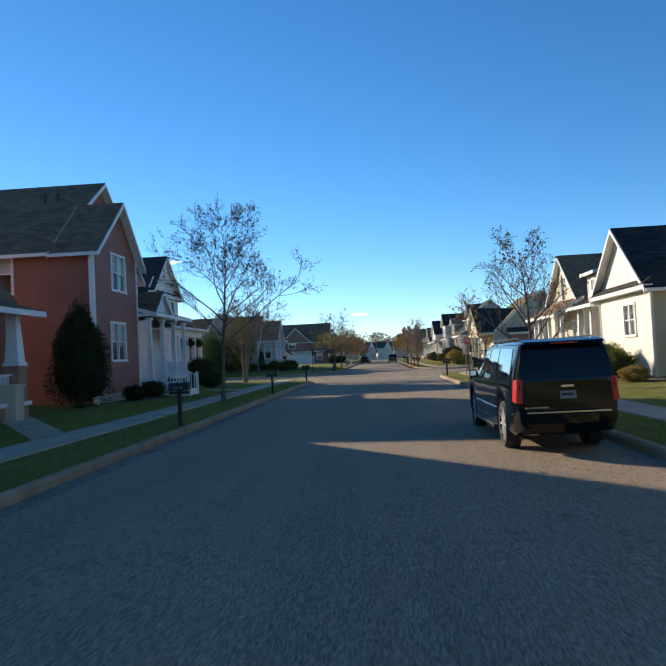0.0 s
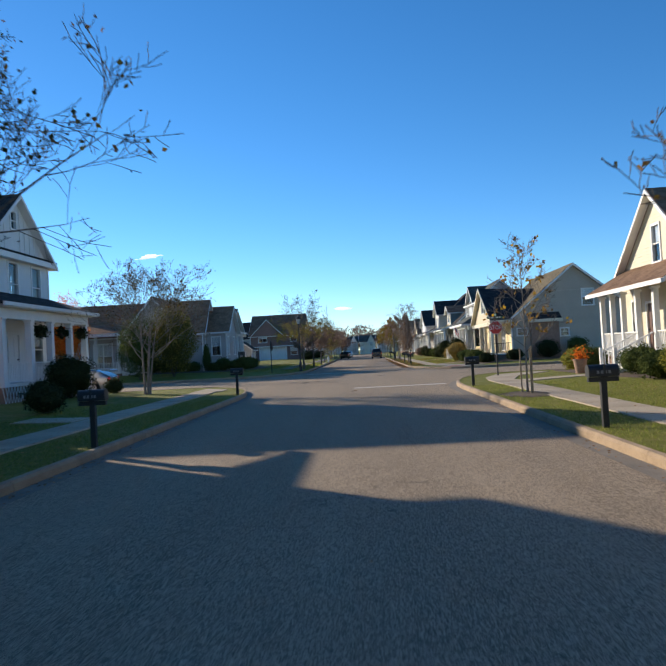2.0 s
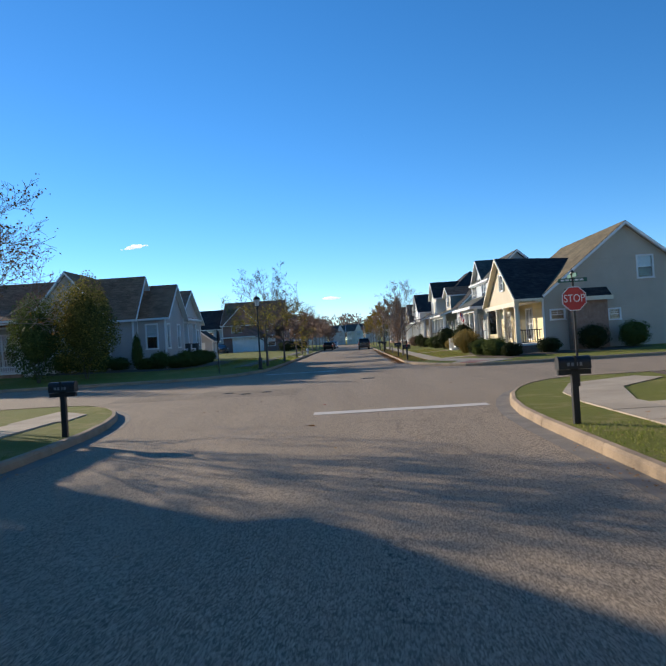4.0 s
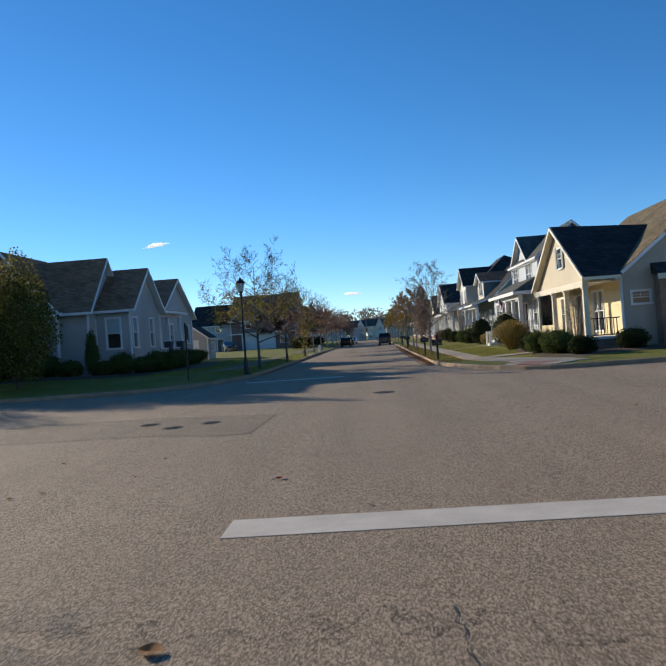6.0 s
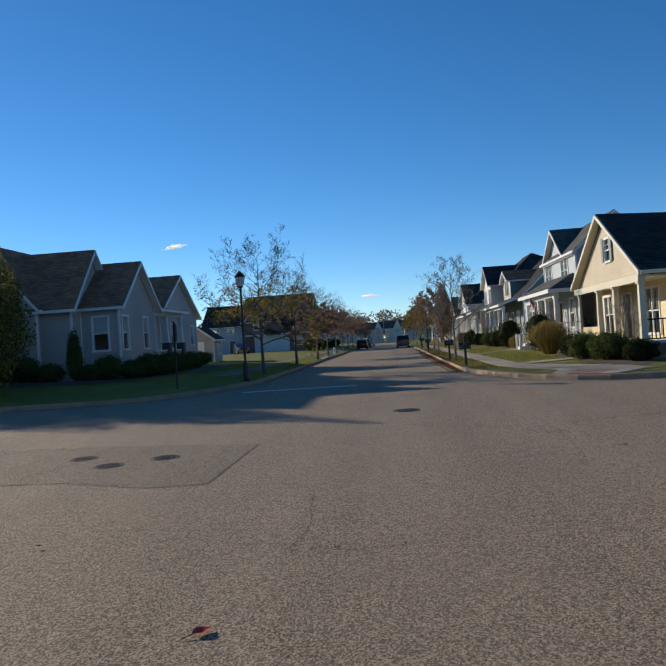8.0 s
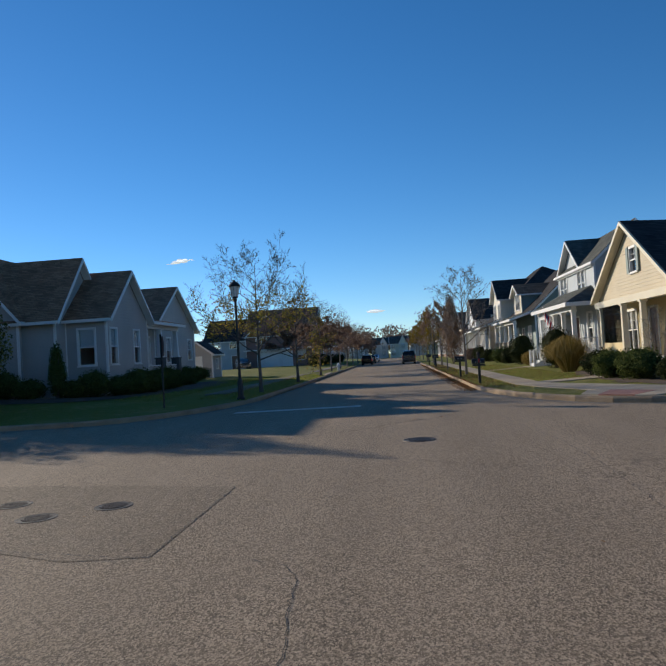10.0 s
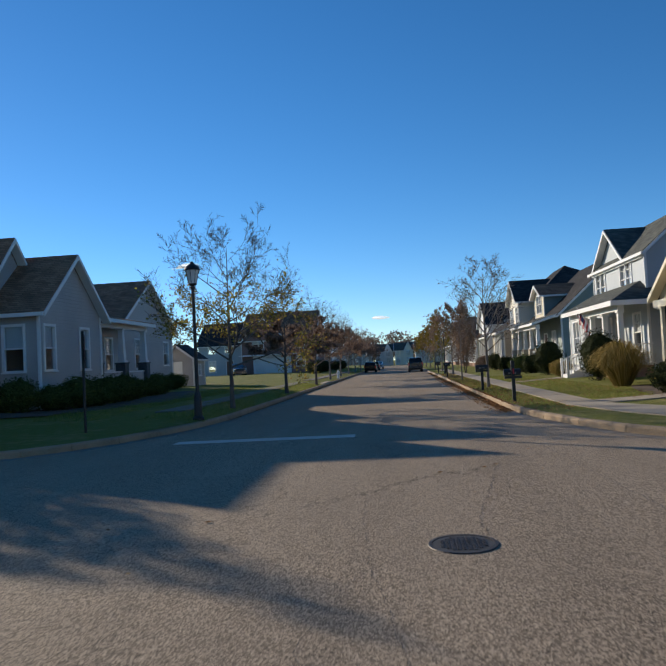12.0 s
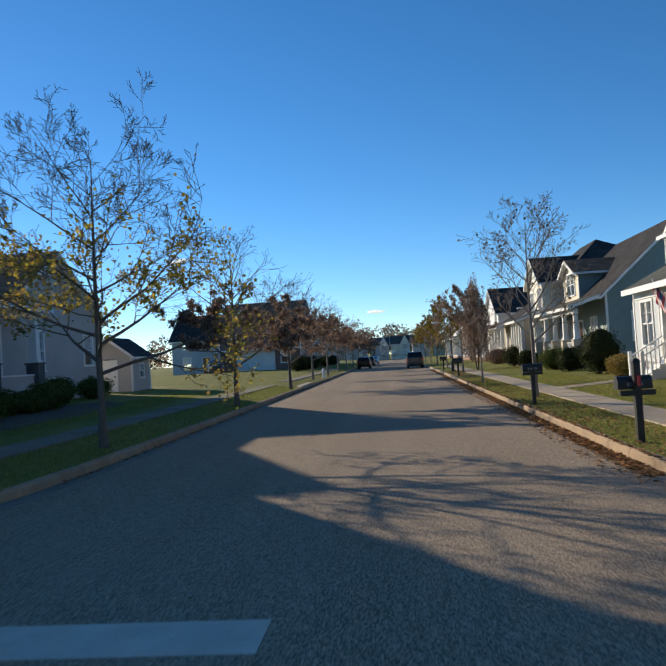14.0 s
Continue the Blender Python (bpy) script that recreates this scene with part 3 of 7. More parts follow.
walkway = thing("pavement", (0, 0, 0), "pale concrete pavement slabs beside the street", "pavement", kind="structure")


def slab_run(x0, x1, ya, yb, length=1.55, gap=0.02, material=None):
    n = max(1, int(abs(yb - ya) / length))
    me = None
    for i in range(n):
        y = ya + (yb - ya) * i / n
        l = abs(yb - ya) / n - gap
        if me is None:
            s = Shape().hull([(x0, 0, 0), (x1, 0, 0), (x1, l, 0), (x0, l, 0)], [(x0 + 0.01, 0.01, 0.05), (x1 - 0.01, 0.01, 0.05), (x1 - 0.01, l - 0.01, 0.05), (x0 + 0.01, l - 0.01, 0.05)])
            me = bpy.data.meshes.new("paving_slab")
            me.from_pydata(s.v, [], s.f)
            me.materials.append(material or CONCRETE)
        ob = part("paving_slab", None, None, walkway, mesh=me)
        ob.location = (0, min(y, y + (yb - ya) / n) + gap / 2, lawn_z(x0, y) - 0.025 + random.uniform(-0.004, 0.004))


def paving(points, z=0.0):
    """A flat stretch of path through these points of the plan."""
    low = [(x, y, lawn_z(x, y) - 0.03) for x, y in points]
    part("paving_slab", Shape().hull(low, [(x, y, zz + 0.055 + z) for x, y, zz in low]), CONCRETE, walkway)


slab_run(5.7, 6.75, -20, 52)
slab_run(5.7, 6.75, 82, 150)
slab_run(-7.2, -6.1, -10, 54.5)
slab_run(-6.7, -5.7, 84.2, 113, material=DARK_CONCRETE)
slab_run(-6.7, -5.7, 118.5, 160, material=DARK_CONCRETE)
paving([(6.77, 33.2), (6.77, 34.8), (10.4, 37.4), (10.4, 36.0)])
paving([(6.77, 50.2), (6.77, 51.4), (9.8, 51.5), (9.8, 50.4)])
paving([(5.7, 52.02), (6.75, 52.02), (7.6, 55), (9.5, 57.2), (9.2, 58.4), (6.9, 57.0), (6.0, 54.5)])
paving([(6.77, 82.2), (6.77, 83.4), (9.6, 83.8), (9.6, 82.6)])
paving([(6.77, 98.6), (6.77, 99.8), (9.6, 101.2), (9.6, 100.0)])
paving([(-7.32, 18.6), (-7.32, 20.2), (-11.2, 26.0), (-11.2, 24.2)])
paving([(-7.32, 41.2), (-7.32, 42.6), (-9.0, 42.6), (-9.0, 41.2)])
paving([(-7.3, 54.52), (-5.9, 54.52), (-6.0, 56.2), (-7.3, 57.6)])
ramp_brick = surface("tactile_brick", (0.3, 0.13, 0.09), (0.42, 0.2, 0.15), 0.85, grain=40, patch=4)
def apron(name, low, tops, material, label=""):
    part(name, Shape().hull([(x, y, -0.05) for x, y in low], [(x, y, z) for (x, y), z in zip(low, tops)]), material, walkway, label)


apron("ramp", [(6.62, 74.6), (7.3, 73.78), (8.25, 74.9), (7.35, 76.0)], (0.185, 0.185, 0.195, 0.195), ramp_brick, "red tactile kerb ramp")
apron("ramp_flare", [(6.3, 75.1), (6.615, 74.605), (7.345, 76.0), (6.85, 76.5)], (0.18, 0.18, 0.19, 0.19), CONCRETE)
apron("ramp_flare", [(7.305, 73.78), (7.7, 73.4), (8.8, 74.5), (8.255, 74.9)], (0.18, 0.18, 0.19, 0.19), CONCRETE)
paving([(7.3, 76.05), (8.3, 74.95), (9.4, 74.9), (9.2, 77.0), (7.4, 80.5), (6.75, 82.2), (5.7, 82.2), (6.3, 79.0)])
drive = Shape()
drive.hull([(-4.44, 113.2, 0.0), (-4.44, 118.4, 0.0), (-15, 162, 0.2), (-24, 158, 0.2)], [(-4.44, 113.2, 0.2), (-4.44, 118.4, 0.2), (-15, 162, 0.5), (-24, 158, 0.5)])
solo("driveway", drive, CONCRETE, "sunlit pale concrete driveway", "driveway", "structure")

# markings, patch, covers, cracks
solo("stop_line", Shape().hull([(0.1, 54.16, 0.002), (4.22, 54.16, 0.002), (4.22, 54.72, 0.002), (0.1, 54.76, 0.002)], [(0.1, 54.16, 0.006), (4.22, 54.16, 0.006), (4.22, 54.72, 0.006), (0.1, 54.76, 0.006)]), PAINT_LINE, "white painted stop line on the asphalt", "road marking", kind="structure")
solo("stop_line", Shape().hull([(-3.95, 77.5, 0.002), (0.13, 77.5, 0.002), (0.13, 78.05, 0.002), (-3.95, 78.05, 0.002)], [(-3.95, 77.5, 0.006), (0.13, 77.5, 0.006), (0.13, 78.05, 0.006), (-3.95, 78.05, 0.006)]), PAINT_LINE, "white painted stop line on the asphalt", "road marking", kind="structure")
solo("asphalt_patch", Shape().face(*[(x, y, 0.004) for x, y in ((-0.82, 64.25), (-2.3, 64.7), (-3.9, 65.1), (-7.5, 65.4), (-7.5, 61.9), (-3.0, 61.65), (-1.6, 61.0), (-0.84, 61.05))]), PATCH, "slightly darker repaired patch of asphalt", "road patch", "structure")


def crack(points, w, seed):
    rnd, s, pts = random.Random(seed), Shape(), []
    for (ax, ay), (bx, by) in zip(points, points[1:]):
        n = max(2, int(math.hypot(bx - ax, by - ay) / 0.07))
        pts += [(ax + (bx - ax) * i / n + rnd.uniform(-0.022, 0.022), ay + (by - ay) * i / n + rnd.uniform(-0.02, 0.02)) for i in range(n)]
    pts.append(points[-1])
    ws = [w * rnd.uniform(0.15, 0.75) for _ in pts]
    for i in range(len(pts) - 1):
        (ax, ay), (bx, by) = pts[i], pts[i + 1]
        d = Vector((bx - ax, by - ay)).normalized()
        n = Vector((-d.y, d.x))
        s.face((ax + n.x * ws[i], ay + n.y * ws[i], 0.005), (ax - n.x * ws[i], ay - n.y * ws[i], 0.005), (bx - n.x * ws[i + 1], by - n.y * ws[i + 1], 0.005), (bx + n.x * ws[i + 1], by + n.y * ws[i + 1], 0.005))
    return solo("road_crack", s, TAR, "thin dark crack in the asphalt", "crack", "structure")


crack([(-0.83, 64.28), (-0.87, 61.02), (-2.1, 61.35), (-2.8, 61.62), (-7.5, 61.9)], 0.0098, 1)
crack([(-0.82, 64.28), (-2.3, 64.7), (-7.5, 65.4)], 0.0060, 2)
crack([(-0.05, 60.99), (0.17, 60.8), (0.37, 60.69), (0.53, 60.34), (0.56, 59.7), (0.63, 59.03), (0.65, 58.7), (0.58, 58.46), (0.57, 58.33), (0.62, 58.05)], 0.0075, 3)
crack([(0.57, 58.36), (0.23, 58.41), (-0.3, 58.8), (-0.89, 59.03), (-1.45, 59.03)], 0.0042, 11)
crack([(-4.14, 65.45), (-4.08, 66.79), (-4.02, 67.9)], 0.0070, 12)
crack([(3.62, 75.0), (3.81, 69.4), (4.0, 67.3), (3.96, 64.64), (3.86, 62.9), (3.76, 61.7), (3.58, 61.1)], 0.0075, 4)
crack([(1.46, 59.01), (2.07, 59.06), (2.9, 59.3)], 0.0042, 13)
crack([(1.88, 52.4), (1.92, 51.6), (1.83, 50.6), (1.86, 50.2)], 0.0112, 5)
crack([(2.95, 51.7), (2.98, 50.96)], 0.0098, 6)
crack([(2.55, 72.65), (2.18, 70.53), (1.93, 69.2), (1.94, 68.63), (1.86, 68.4)], 0.0065, 7)
crack([(2.35, 72.44), (2.55, 72.6), (2.91, 72.72)], 0.0050, 8)
crack([(0.74, 70.73), (0.75, 69.53), (0.9, 67.71), (0.98, 67.16), (1.3, 65.2)], 0.0040, 14)
crack([(-5.0, 24.6), (-1.2, 24.3), (-0.6, 23.7), (1.6, 23.8)], 0.0140, 9)
crack([(-4.2, 69.5), (-6.0, 67.8), (-8.0, 66.8)], 0.0098, 10)
crack([(0.45, 62.8), (0.6, 64.3), (0.55, 66.2), (0.8, 67.4)], 0.0035, 15)


def cover(x, y, r, ry):
    t = thing("manhole_cover", (x, y, 0), "round cast-iron manhole cover set in the road", "manhole cover", "manhole covers")
    s = Shape()
    n = 28
    ring = [(x + r * math.cos(2 * math.pi * i / n), y + ry * math.sin(2 * math.pi * i / n)) for i in range(n)]
    s.hull([(a, b, 0.001) for a, b in ring], [(a, b, 0.007) for a, b in ring])
    lid = part("lid", s, TAR, t)
    s = Shape()
    for i in range(-5, 6):
        for j in range(-5, 6):
            if (i * i + j * j) < 24:
                cx, cy = x + r * i * 0.17, y + ry * j * 0.17
                s.box(cx - r * 0.055, cx + r * 0.055, cy - ry * 0.055, cy + ry * 0.055, 0.007, 0.014)
    part("stud_pattern", s, IRON, lid, "raised worn studs")
    s = Shape()
    for f, z in ((1.02, 0.001), (1.02, 0.01), (1.12, 0.01), (1.14, 0.001)):
        s.v += [(x + (px - x) * f, y + (py - y) * f, z) for px, py in ring]
    for k in range(3):
        s.f += [(k * n + i, k * n + (i + 1) % n, k * n + n + (i + 1) % n, k * n + n + i) for i in range(n)]
    part("ring", s, IRON, t)


cover(1.69, 68.27, 0.27, 0.29)
for x, y in ((-3.55, 63.7), (-2.8, 62.85), (-2.1, 63.35)):
    cover(x, y, 0.2, 0.22)


# ---------------------------------------------------------------- houses
def house(x, y, label, z=0.3):
    return thing("house", (x, y, z), label, "house", "houses along the street")


B = 0.25  # foot of the walls


def porch_deck(h, x0, x1, y0, y1, z, material=None):
    part("porch_floor", Shape().box(x0, x1, y0, y1, z - 0.12, z), material or WHITE, h)
    part("porch_skirt", Shape().box(x0 + 0.08, x1 - 0.08, y0 + 0.08, y1 - 0.08, B - 0.1, z - 0.12), BRICK, h)


# red two-storey house with a gable to the street
h = house(-16, 36, "dark red two-storey house with white trim and brown shingle roof")
RN, RW = 42.4, -18.4  # north and west walls
walled(h, "S", 31.3, RW, -10.94, B, 6.5, RED_SIDING, [(-14.9, 4.95, 1.1, 1.55)])
walled(h, "E", -10.94, 31.3, 36.35, B, 6.6, RED_SIDING, [(34.05, 5.1, 1.55, 1.5, True), (33.8, 2.05, 1.6, 1.55, True)], peak=8.9, peak_at=34.1)
walled(h, "N", 36.35, -13.0, -10.94, B, 6.6, RED_SIDING)
part("foundation", Shape().box(-10.99, -10.9, 31.2, 36.4, 0.1, 0.62), CONCRETE, h, "pale concrete foundation strip")
walled(h, "E", -13.0, 31.3, RN, B, 6.6, RED_SIDING, [(40.9, 5.0, 1.5, 1.5, True)], peak=10.75, peak_at=37.4, doors=[(40.4, 1.15, 0.95, 2.1)], corner=False)
walled(h, "N", RN, RW, -13.0, B, 6.6, RED_SIDING)
walled(h, "W", RW, 31.3, RN, B, 6.6, RED_SIDING, peak=10.75, peak_at=37.4)
gable_roof(h, RW, -13.0, 31.3, RN, 6.6, 10.7, "x", ROOF_BROWN, mid=37.4)
gable_roof(h, -12.29, -10.94, 31.3, 36.35, 6.6, 8.88, "x", ROOF_BROWN, mid=34.1)
for x in (-14.2, -14.8):
    part("vent_pipe", Shape().tube([(x, 35.5, 8.9), (x, 35.5, 9.85)], [0.06, 0.06], 8).tube([(x, 35.5, 9.85), (x, 35.5, 9.98)], [0.1, 0.1], 8), BLACK_METAL, h)
part("downpipe", Shape().box(-11.05, -10.9, 31.1, 31.22, B, 6.4), WHITE, h)
porch_deck(h, -12.9, -10.3, 36.45, 42.6, 1.1)
for y in (36.6, 38.6, 40.6, 42.5):
    column(h, -10.45, y, 1.1, 4.0, a=0.1, b=0.09)
railing(h, (-10.45, 38.7, 1.1), (-10.45, 40.5, 1.1))
railing(h, (-10.45, 40.7, 1.1), (-10.45, 42.4, 1.1))
railing(h, (-10.5, 42.5, 1.1), (-12.8, 42.5, 1.1))
shed_roof(h, -13.0, -10.1, 36.4, 42.9, 5.0, 4.15, ROOF_BROWN)
gable_roof(h, -12.2, -10.3, 36.75, 39.2, 4.3, 5.25, "x", ROOF_BROWN, over=0.25, rake=0.2)
wall(h, "E", -10.3, 36.75, 39.2, 4.05, 4.3, WHITE_SIDING, peak=5.2, corner=False)
steps(h, -8.7, -10.3, 36.7, 38.3, 0.3, 1.1)

# house with tapered porch columns
h = house(-15, 19, "red-brown house with a deep porch on tapered white columns")
walled(h, "E", -12.6, 6, 27.5, B, 4.4, RED_SIDING, [(22.6, 1.6, 1.5, 1.5, True), (10, 1.6, 1.5, 1.5, True)], doors=[(17, 0.8, 1.0, 2.1)])
walled(h, "N", 27.5, -19, -12.6, B, 4.4, RED_SIDING, [(-16, 1.6, 1.0, 1.5)], peak=8.65)
walled(h, "S", 6.0, -19, -12.6, B, 4.4, RED_SIDING, peak=8.65)
walled(h, "W", -19, 6, 27.5, B, 4.4, RED_SIDING)
gable_roof(h, -19, -12.6, 6, 27.5, 4.4, 8.75, "y", ROOF_BROWN)
porch_deck(h, -12.6, -10.5, 12, 25.0, 0.8)
shed_roof(h, -12.6, -10.2, 11.8, 25.4, 4.2, 3.5, ROOF_BROWN)
for y in (12.4, 16.4, 20.6, 24.6):
    column(h, -10.8, y, 0.8, 3.5, pier=1.9, a=0.22, b=0.13)
for y in (12.4, 20.6):
    railing(h, (-10.8, y + 0.3, 0.8), (-10.8, y + 3.7, 0.8))
railing(h, (-10.9, 24.7, 0.8), (-12.5, 24.7, 0.8))
part("retaining_pier", Shape().box(-10.75, -10.25, 23.5, 24.0, 0.1, 1.25).box(-10.8, -10.2, 23.45, 24.05, 1.25, 1.35), TAN_SIDING, h)

# white house with a wrap-round porch
h = house(-18, 55, "white two-storey gabled house with a wrap-round columned porch")
WF, WS, WN = -15.0, 50.7, 57.35
walled(h, "E", WF, WS, WN, B, 6.85, WHITE_SIDING, [(53.8, 4.6, 0.85, 1.85, False, 0.0, (1, 1)), (56.05, 4.6, 0.85, 1.85, False, 0.0, (1, 1)), (56.0, 1.75, 0.85, 1.6, False, 0.4, (1, 1))], doors=[(53.6, 1.12, 0.95, 2.1, WHITE)])
batten = wall(h, "E", WF + 0.03, WS, WN, 7.05, 7.06, WHITE_SIDING, [opening(53.95, 8.05, 0.45, 0.75)], peak=9.45, pitch=3.0, corner=False)
window(h, "E", WF + 0.03, 53.95, 8.05, 0.45, 0.75, grid=(1, 1), blind=0.0)
for i in range(1, 14):
    y = WS + (WN - WS) * i / 14
    zt = 7.05 + (9.35 - 7.05) * (1 - abs(y - (WS + WN) / 2) / ((WN - WS) / 2))
    if abs(y - 53.95) > 0.4:
        part("batten", Shape().box(WF + 0.053, WF + 0.075, y - 0.025, y + 0.025, 7.06, zt), WHITE, batten)
part("pent_roof", Shape().hull([(WF, WS - 0.3, 6.9), (WF + 0.42, WS - 0.3, 6.84), (WF + 0.42, WN + 0.3, 6.84), (WF, WN + 0.3, 6.9)], [(WF, WS - 0.3, 7.08), (WF + 0.42, WS - 0.3, 6.9), (WF + 0.42, WN + 0.3, 6.9), (WF, WN + 0.3, 7.08)]), ROOF_DARK, h, "dark shingled pent strip under the gable")
part("frieze", Shape().box(WF + 0.024, WF + 0.4, WS - 0.28, WN + 0.28, 6.58, 6.835), WHITE, h)
walled(h, "S", WS, -25, WF, B, 6.85, WHITE_SIDING, [(-17.5, 4.75, 0.8, 1.6), (-17.5, 1.75, 0.8, 1.6)])
walled(h, "N", WN, -25, WF, B, 6.85, WHITE_SIDING, [(-17.2, 4.75, 0.8, 1.6), (-17.2, 1.75, 0.8, 1.6), (-20.5, 1.75, 0.8, 1.6)])
walled(h, "W", -25, WS, WN, B, 6.85, WHITE_SIDING, peak=9.4)
gable_roof(h, -25, WF, WS, WN, 6.8, 9.5, "x", ROOF_DARK, over=0.3, rake=0.4)
porch_deck(h, -14.9, -13.3, 49.4, 58.2, 1.1)
porch_deck(h, -18.5, -14.92, WN + 0.06, 58.2, 1.1)
for i in range(36):
    y = 49.5 + 0.245 * i
    for k in (-1, 1):
        part("lattice_slat", Shape().hull([(-13.355, y, 0.3), (-13.335, y, 0.3), (-13.335, y + 0.04, 0.3), (-13.355, y + 0.04, 0.3)], [(-13.355, y + k * 0.24, 0.97), (-13.335, y + k * 0.24, 0.97), (-13.335, y + k * 0.24 + 0.04, 0.97), (-13.355, y + k * 0.24 + 0.04, 0.97)]), WHITE, h)
s = Shape()
s.hull([(-15.0, 48.9, 4.95), (-13.0, 48.9, 4.2), (-13.0, 58.6, 4.2), (-15.0, WN, 4.95)], [(-15.0, 48.9, 5.08), (-13.0, 48.9, 4.33), (-13.0, 58.6, 4.33), (-15.0, WN, 5.08)])
s.hull([(-15.0, WN, 4.95), (-13.0, 58.6, 4.2), (-18.8, 58.6, 4.2), (-18.8, WN, 4.95)], [(-15.0, WN, 5.08), (-13.0, 58.6, 4.33), (-18.8, 58.6, 4.33), (-18.8, WN, 5.08)])
part("porch_roof", s, ROOF_DARK, h)
part("fascia", Shape().box(-12.99, -12.9, 48.9, 58.66, 4.16, 4.31), WHITE, h)
part("fascia", Shape().box(-18.8, -12.995, 58.61, 58.67, 4.16, 4.31), WHITE, h)
part("porch_beam", Shape().box(-13.62, -13.36, 49.3, 58.2, 3.72, 4.12), WHITE, h)
part("porch_beam", Shape().box(-18.6, -13.63, 57.94, 58.2, 3.72, 4.12), WHITE, h)
part("porch_ceiling", Shape().box(-14.97, -13.03, 49.0, 58.5, 4.13, 4.17), WHITE, h)
for y in (49.6, 52.0, 54.0, 56.1, 57.95):
    column(h, -13.49, y, 1.1, 3.74, a=0.14, b=0.13)
for x in (-15.9, -18.4):
    column(h, x, 58.07, 1.1, 3.74, a=0.14, b=0.13)
for y0, y1 in ((49.8, 51.8), (52.2, 53.8), (54.2, 55.9), (56.3, 57.8)):
    railing(h, (-13.49, y0, 1.1), (-13.49, y1, 1.1))
railing(h, (-13.7, 58.07, 1.1), (-15.7, 58.07, 1.1))
railing(h, (-16.1, 58.07, 1.1), (-18.2, 58.07, 1.1))

# grey corner house with three gables
h = house(-17, 95, "grey sided one-storey house with three front gables and dark roof")
walled(h, "S", 85.5, -25, -13.45, B, 4.3, GREY_SIDING, [(-22.5, 1.3, 1.6, 2.1, True)])
walled(h, "E", -13.45, 85.5, 90.4, B, 4.3, GREY_SIDING, peak=6.93)
walled(h, "S", 86.5, -13.45, -11.5, B, 4.15, GREY_SIDING, [(-12.45, 1.95, 0.72, 1.6, False, 0.5, (1, 1))])
walled(h, "E", -11.5, 86.5, 91.8, B, 4.15, GREY_SIDING, [(87.25, 1.95, 0.75, 1.6, False, 0.5, (1, 1)), (90.2, 1.95, 0.75, 1.6, False, 0.5, (1, 1))], peak=6.32)
walled(h, "N", 91.8, -13.45, -11.5, B, 4.15, GREY_SIDING)
walled(h, "E", -13.6, 90.4, 99.0, B, 4.2, GREY_SIDING, [(97.6, 1.9, 0.9, 1.6, False, 0.5, (1, 1))], doors=[(95.2, 0.9, 1.0, 2.1)])
walled(h, "E", -13.7, 99.0, 108.2, B, 4.3, GREY_SIDING, [(106.9, 2.1, 0.9, 1.4, False, 0.5, (1, 1)), (102.0, 1.95, 0.9, 1.6)], peak=7.0)
walled(h, "S", 99.0, -25, -13.7, 4.2, 4.3, GREY_SIDING, corner=False)
walled(h, "N", 108.2, -25, -13.7, B, 4.3, GREY_SIDING)
walled(h, "W", -25, 85.5, 108.2, B, 4.2, GREY_SIDING)
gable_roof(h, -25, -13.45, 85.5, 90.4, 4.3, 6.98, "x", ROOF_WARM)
walled(h, "S", 85.2, -20.4, -15.0, B, 4.2, GREY_SIDING, [(-18.5, 1.9, 1.0, 1.6)], peak=7.3)
wall(h, "E", -15.0, 85.2, 85.48, B, 4.2, GREY_SIDING, corner=False)
wall(h, "W", -20.4, 85.2, 85.48, B, 4.2, GREY_SIDING, corner=False)
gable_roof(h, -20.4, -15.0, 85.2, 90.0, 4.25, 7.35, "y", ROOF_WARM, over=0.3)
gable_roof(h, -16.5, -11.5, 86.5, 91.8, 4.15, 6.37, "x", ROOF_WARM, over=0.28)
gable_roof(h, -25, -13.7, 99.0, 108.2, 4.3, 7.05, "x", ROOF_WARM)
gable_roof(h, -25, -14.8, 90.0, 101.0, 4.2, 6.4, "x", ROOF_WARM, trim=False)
porch_deck(h, -13.6, -11.9, 92.4, 99.3, 0.9)
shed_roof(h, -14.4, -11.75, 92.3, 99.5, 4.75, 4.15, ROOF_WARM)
part("porch_beam", Shape().box(-12.35, -12.1, 92.4, 99.3, 3.85, 4.12), WHITE, h)
for y in (92.9, 95.9, 98.9):
    column(h, -12.2, y, 0.9, 3.9, pier=2.2, pier_mat=DARK_PIER, a=0.16, b=0.11)
for y0, y1 in ((93.15, 95.65), (96.15, 98.65)):
    part("porch_panel", Shape().box(-12.26, -12.14, y0, y1, 0.9, 1.72), GREY_SIDING, h)
    part("panel_cap", Shape().box(-12.3, -12.1, y0, y1, 1.72, 1.78), WHITE, h)
porch_deck(h, -24.8, -20.2, 83.3, 85.4, 0.9)
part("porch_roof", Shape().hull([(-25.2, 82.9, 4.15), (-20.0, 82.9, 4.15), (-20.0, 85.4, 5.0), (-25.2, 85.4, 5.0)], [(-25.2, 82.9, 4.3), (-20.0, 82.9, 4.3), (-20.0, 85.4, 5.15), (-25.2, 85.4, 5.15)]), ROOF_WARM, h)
part("fascia", Shape().box(-25.2, -20.0, 82.82, 82.89, 4.0, 4.28), WHITE, h)
for x in (-24.5, -22.4, -20.4):
    column(h, x, 83.5, 0.9, 4.1)
railing(h, (-24.4, 83.5, 0.9), (-22.5, 83.5, 0.9))
railing(h, (-22.3, 83.5, 0.9), (-20.5, 83.5, 0.9))
steps(h, -18.7, -20.2, 83.5, 84.8, 0.25, 0.9)
h.location += Vector((-0.25, 0.1, 0))

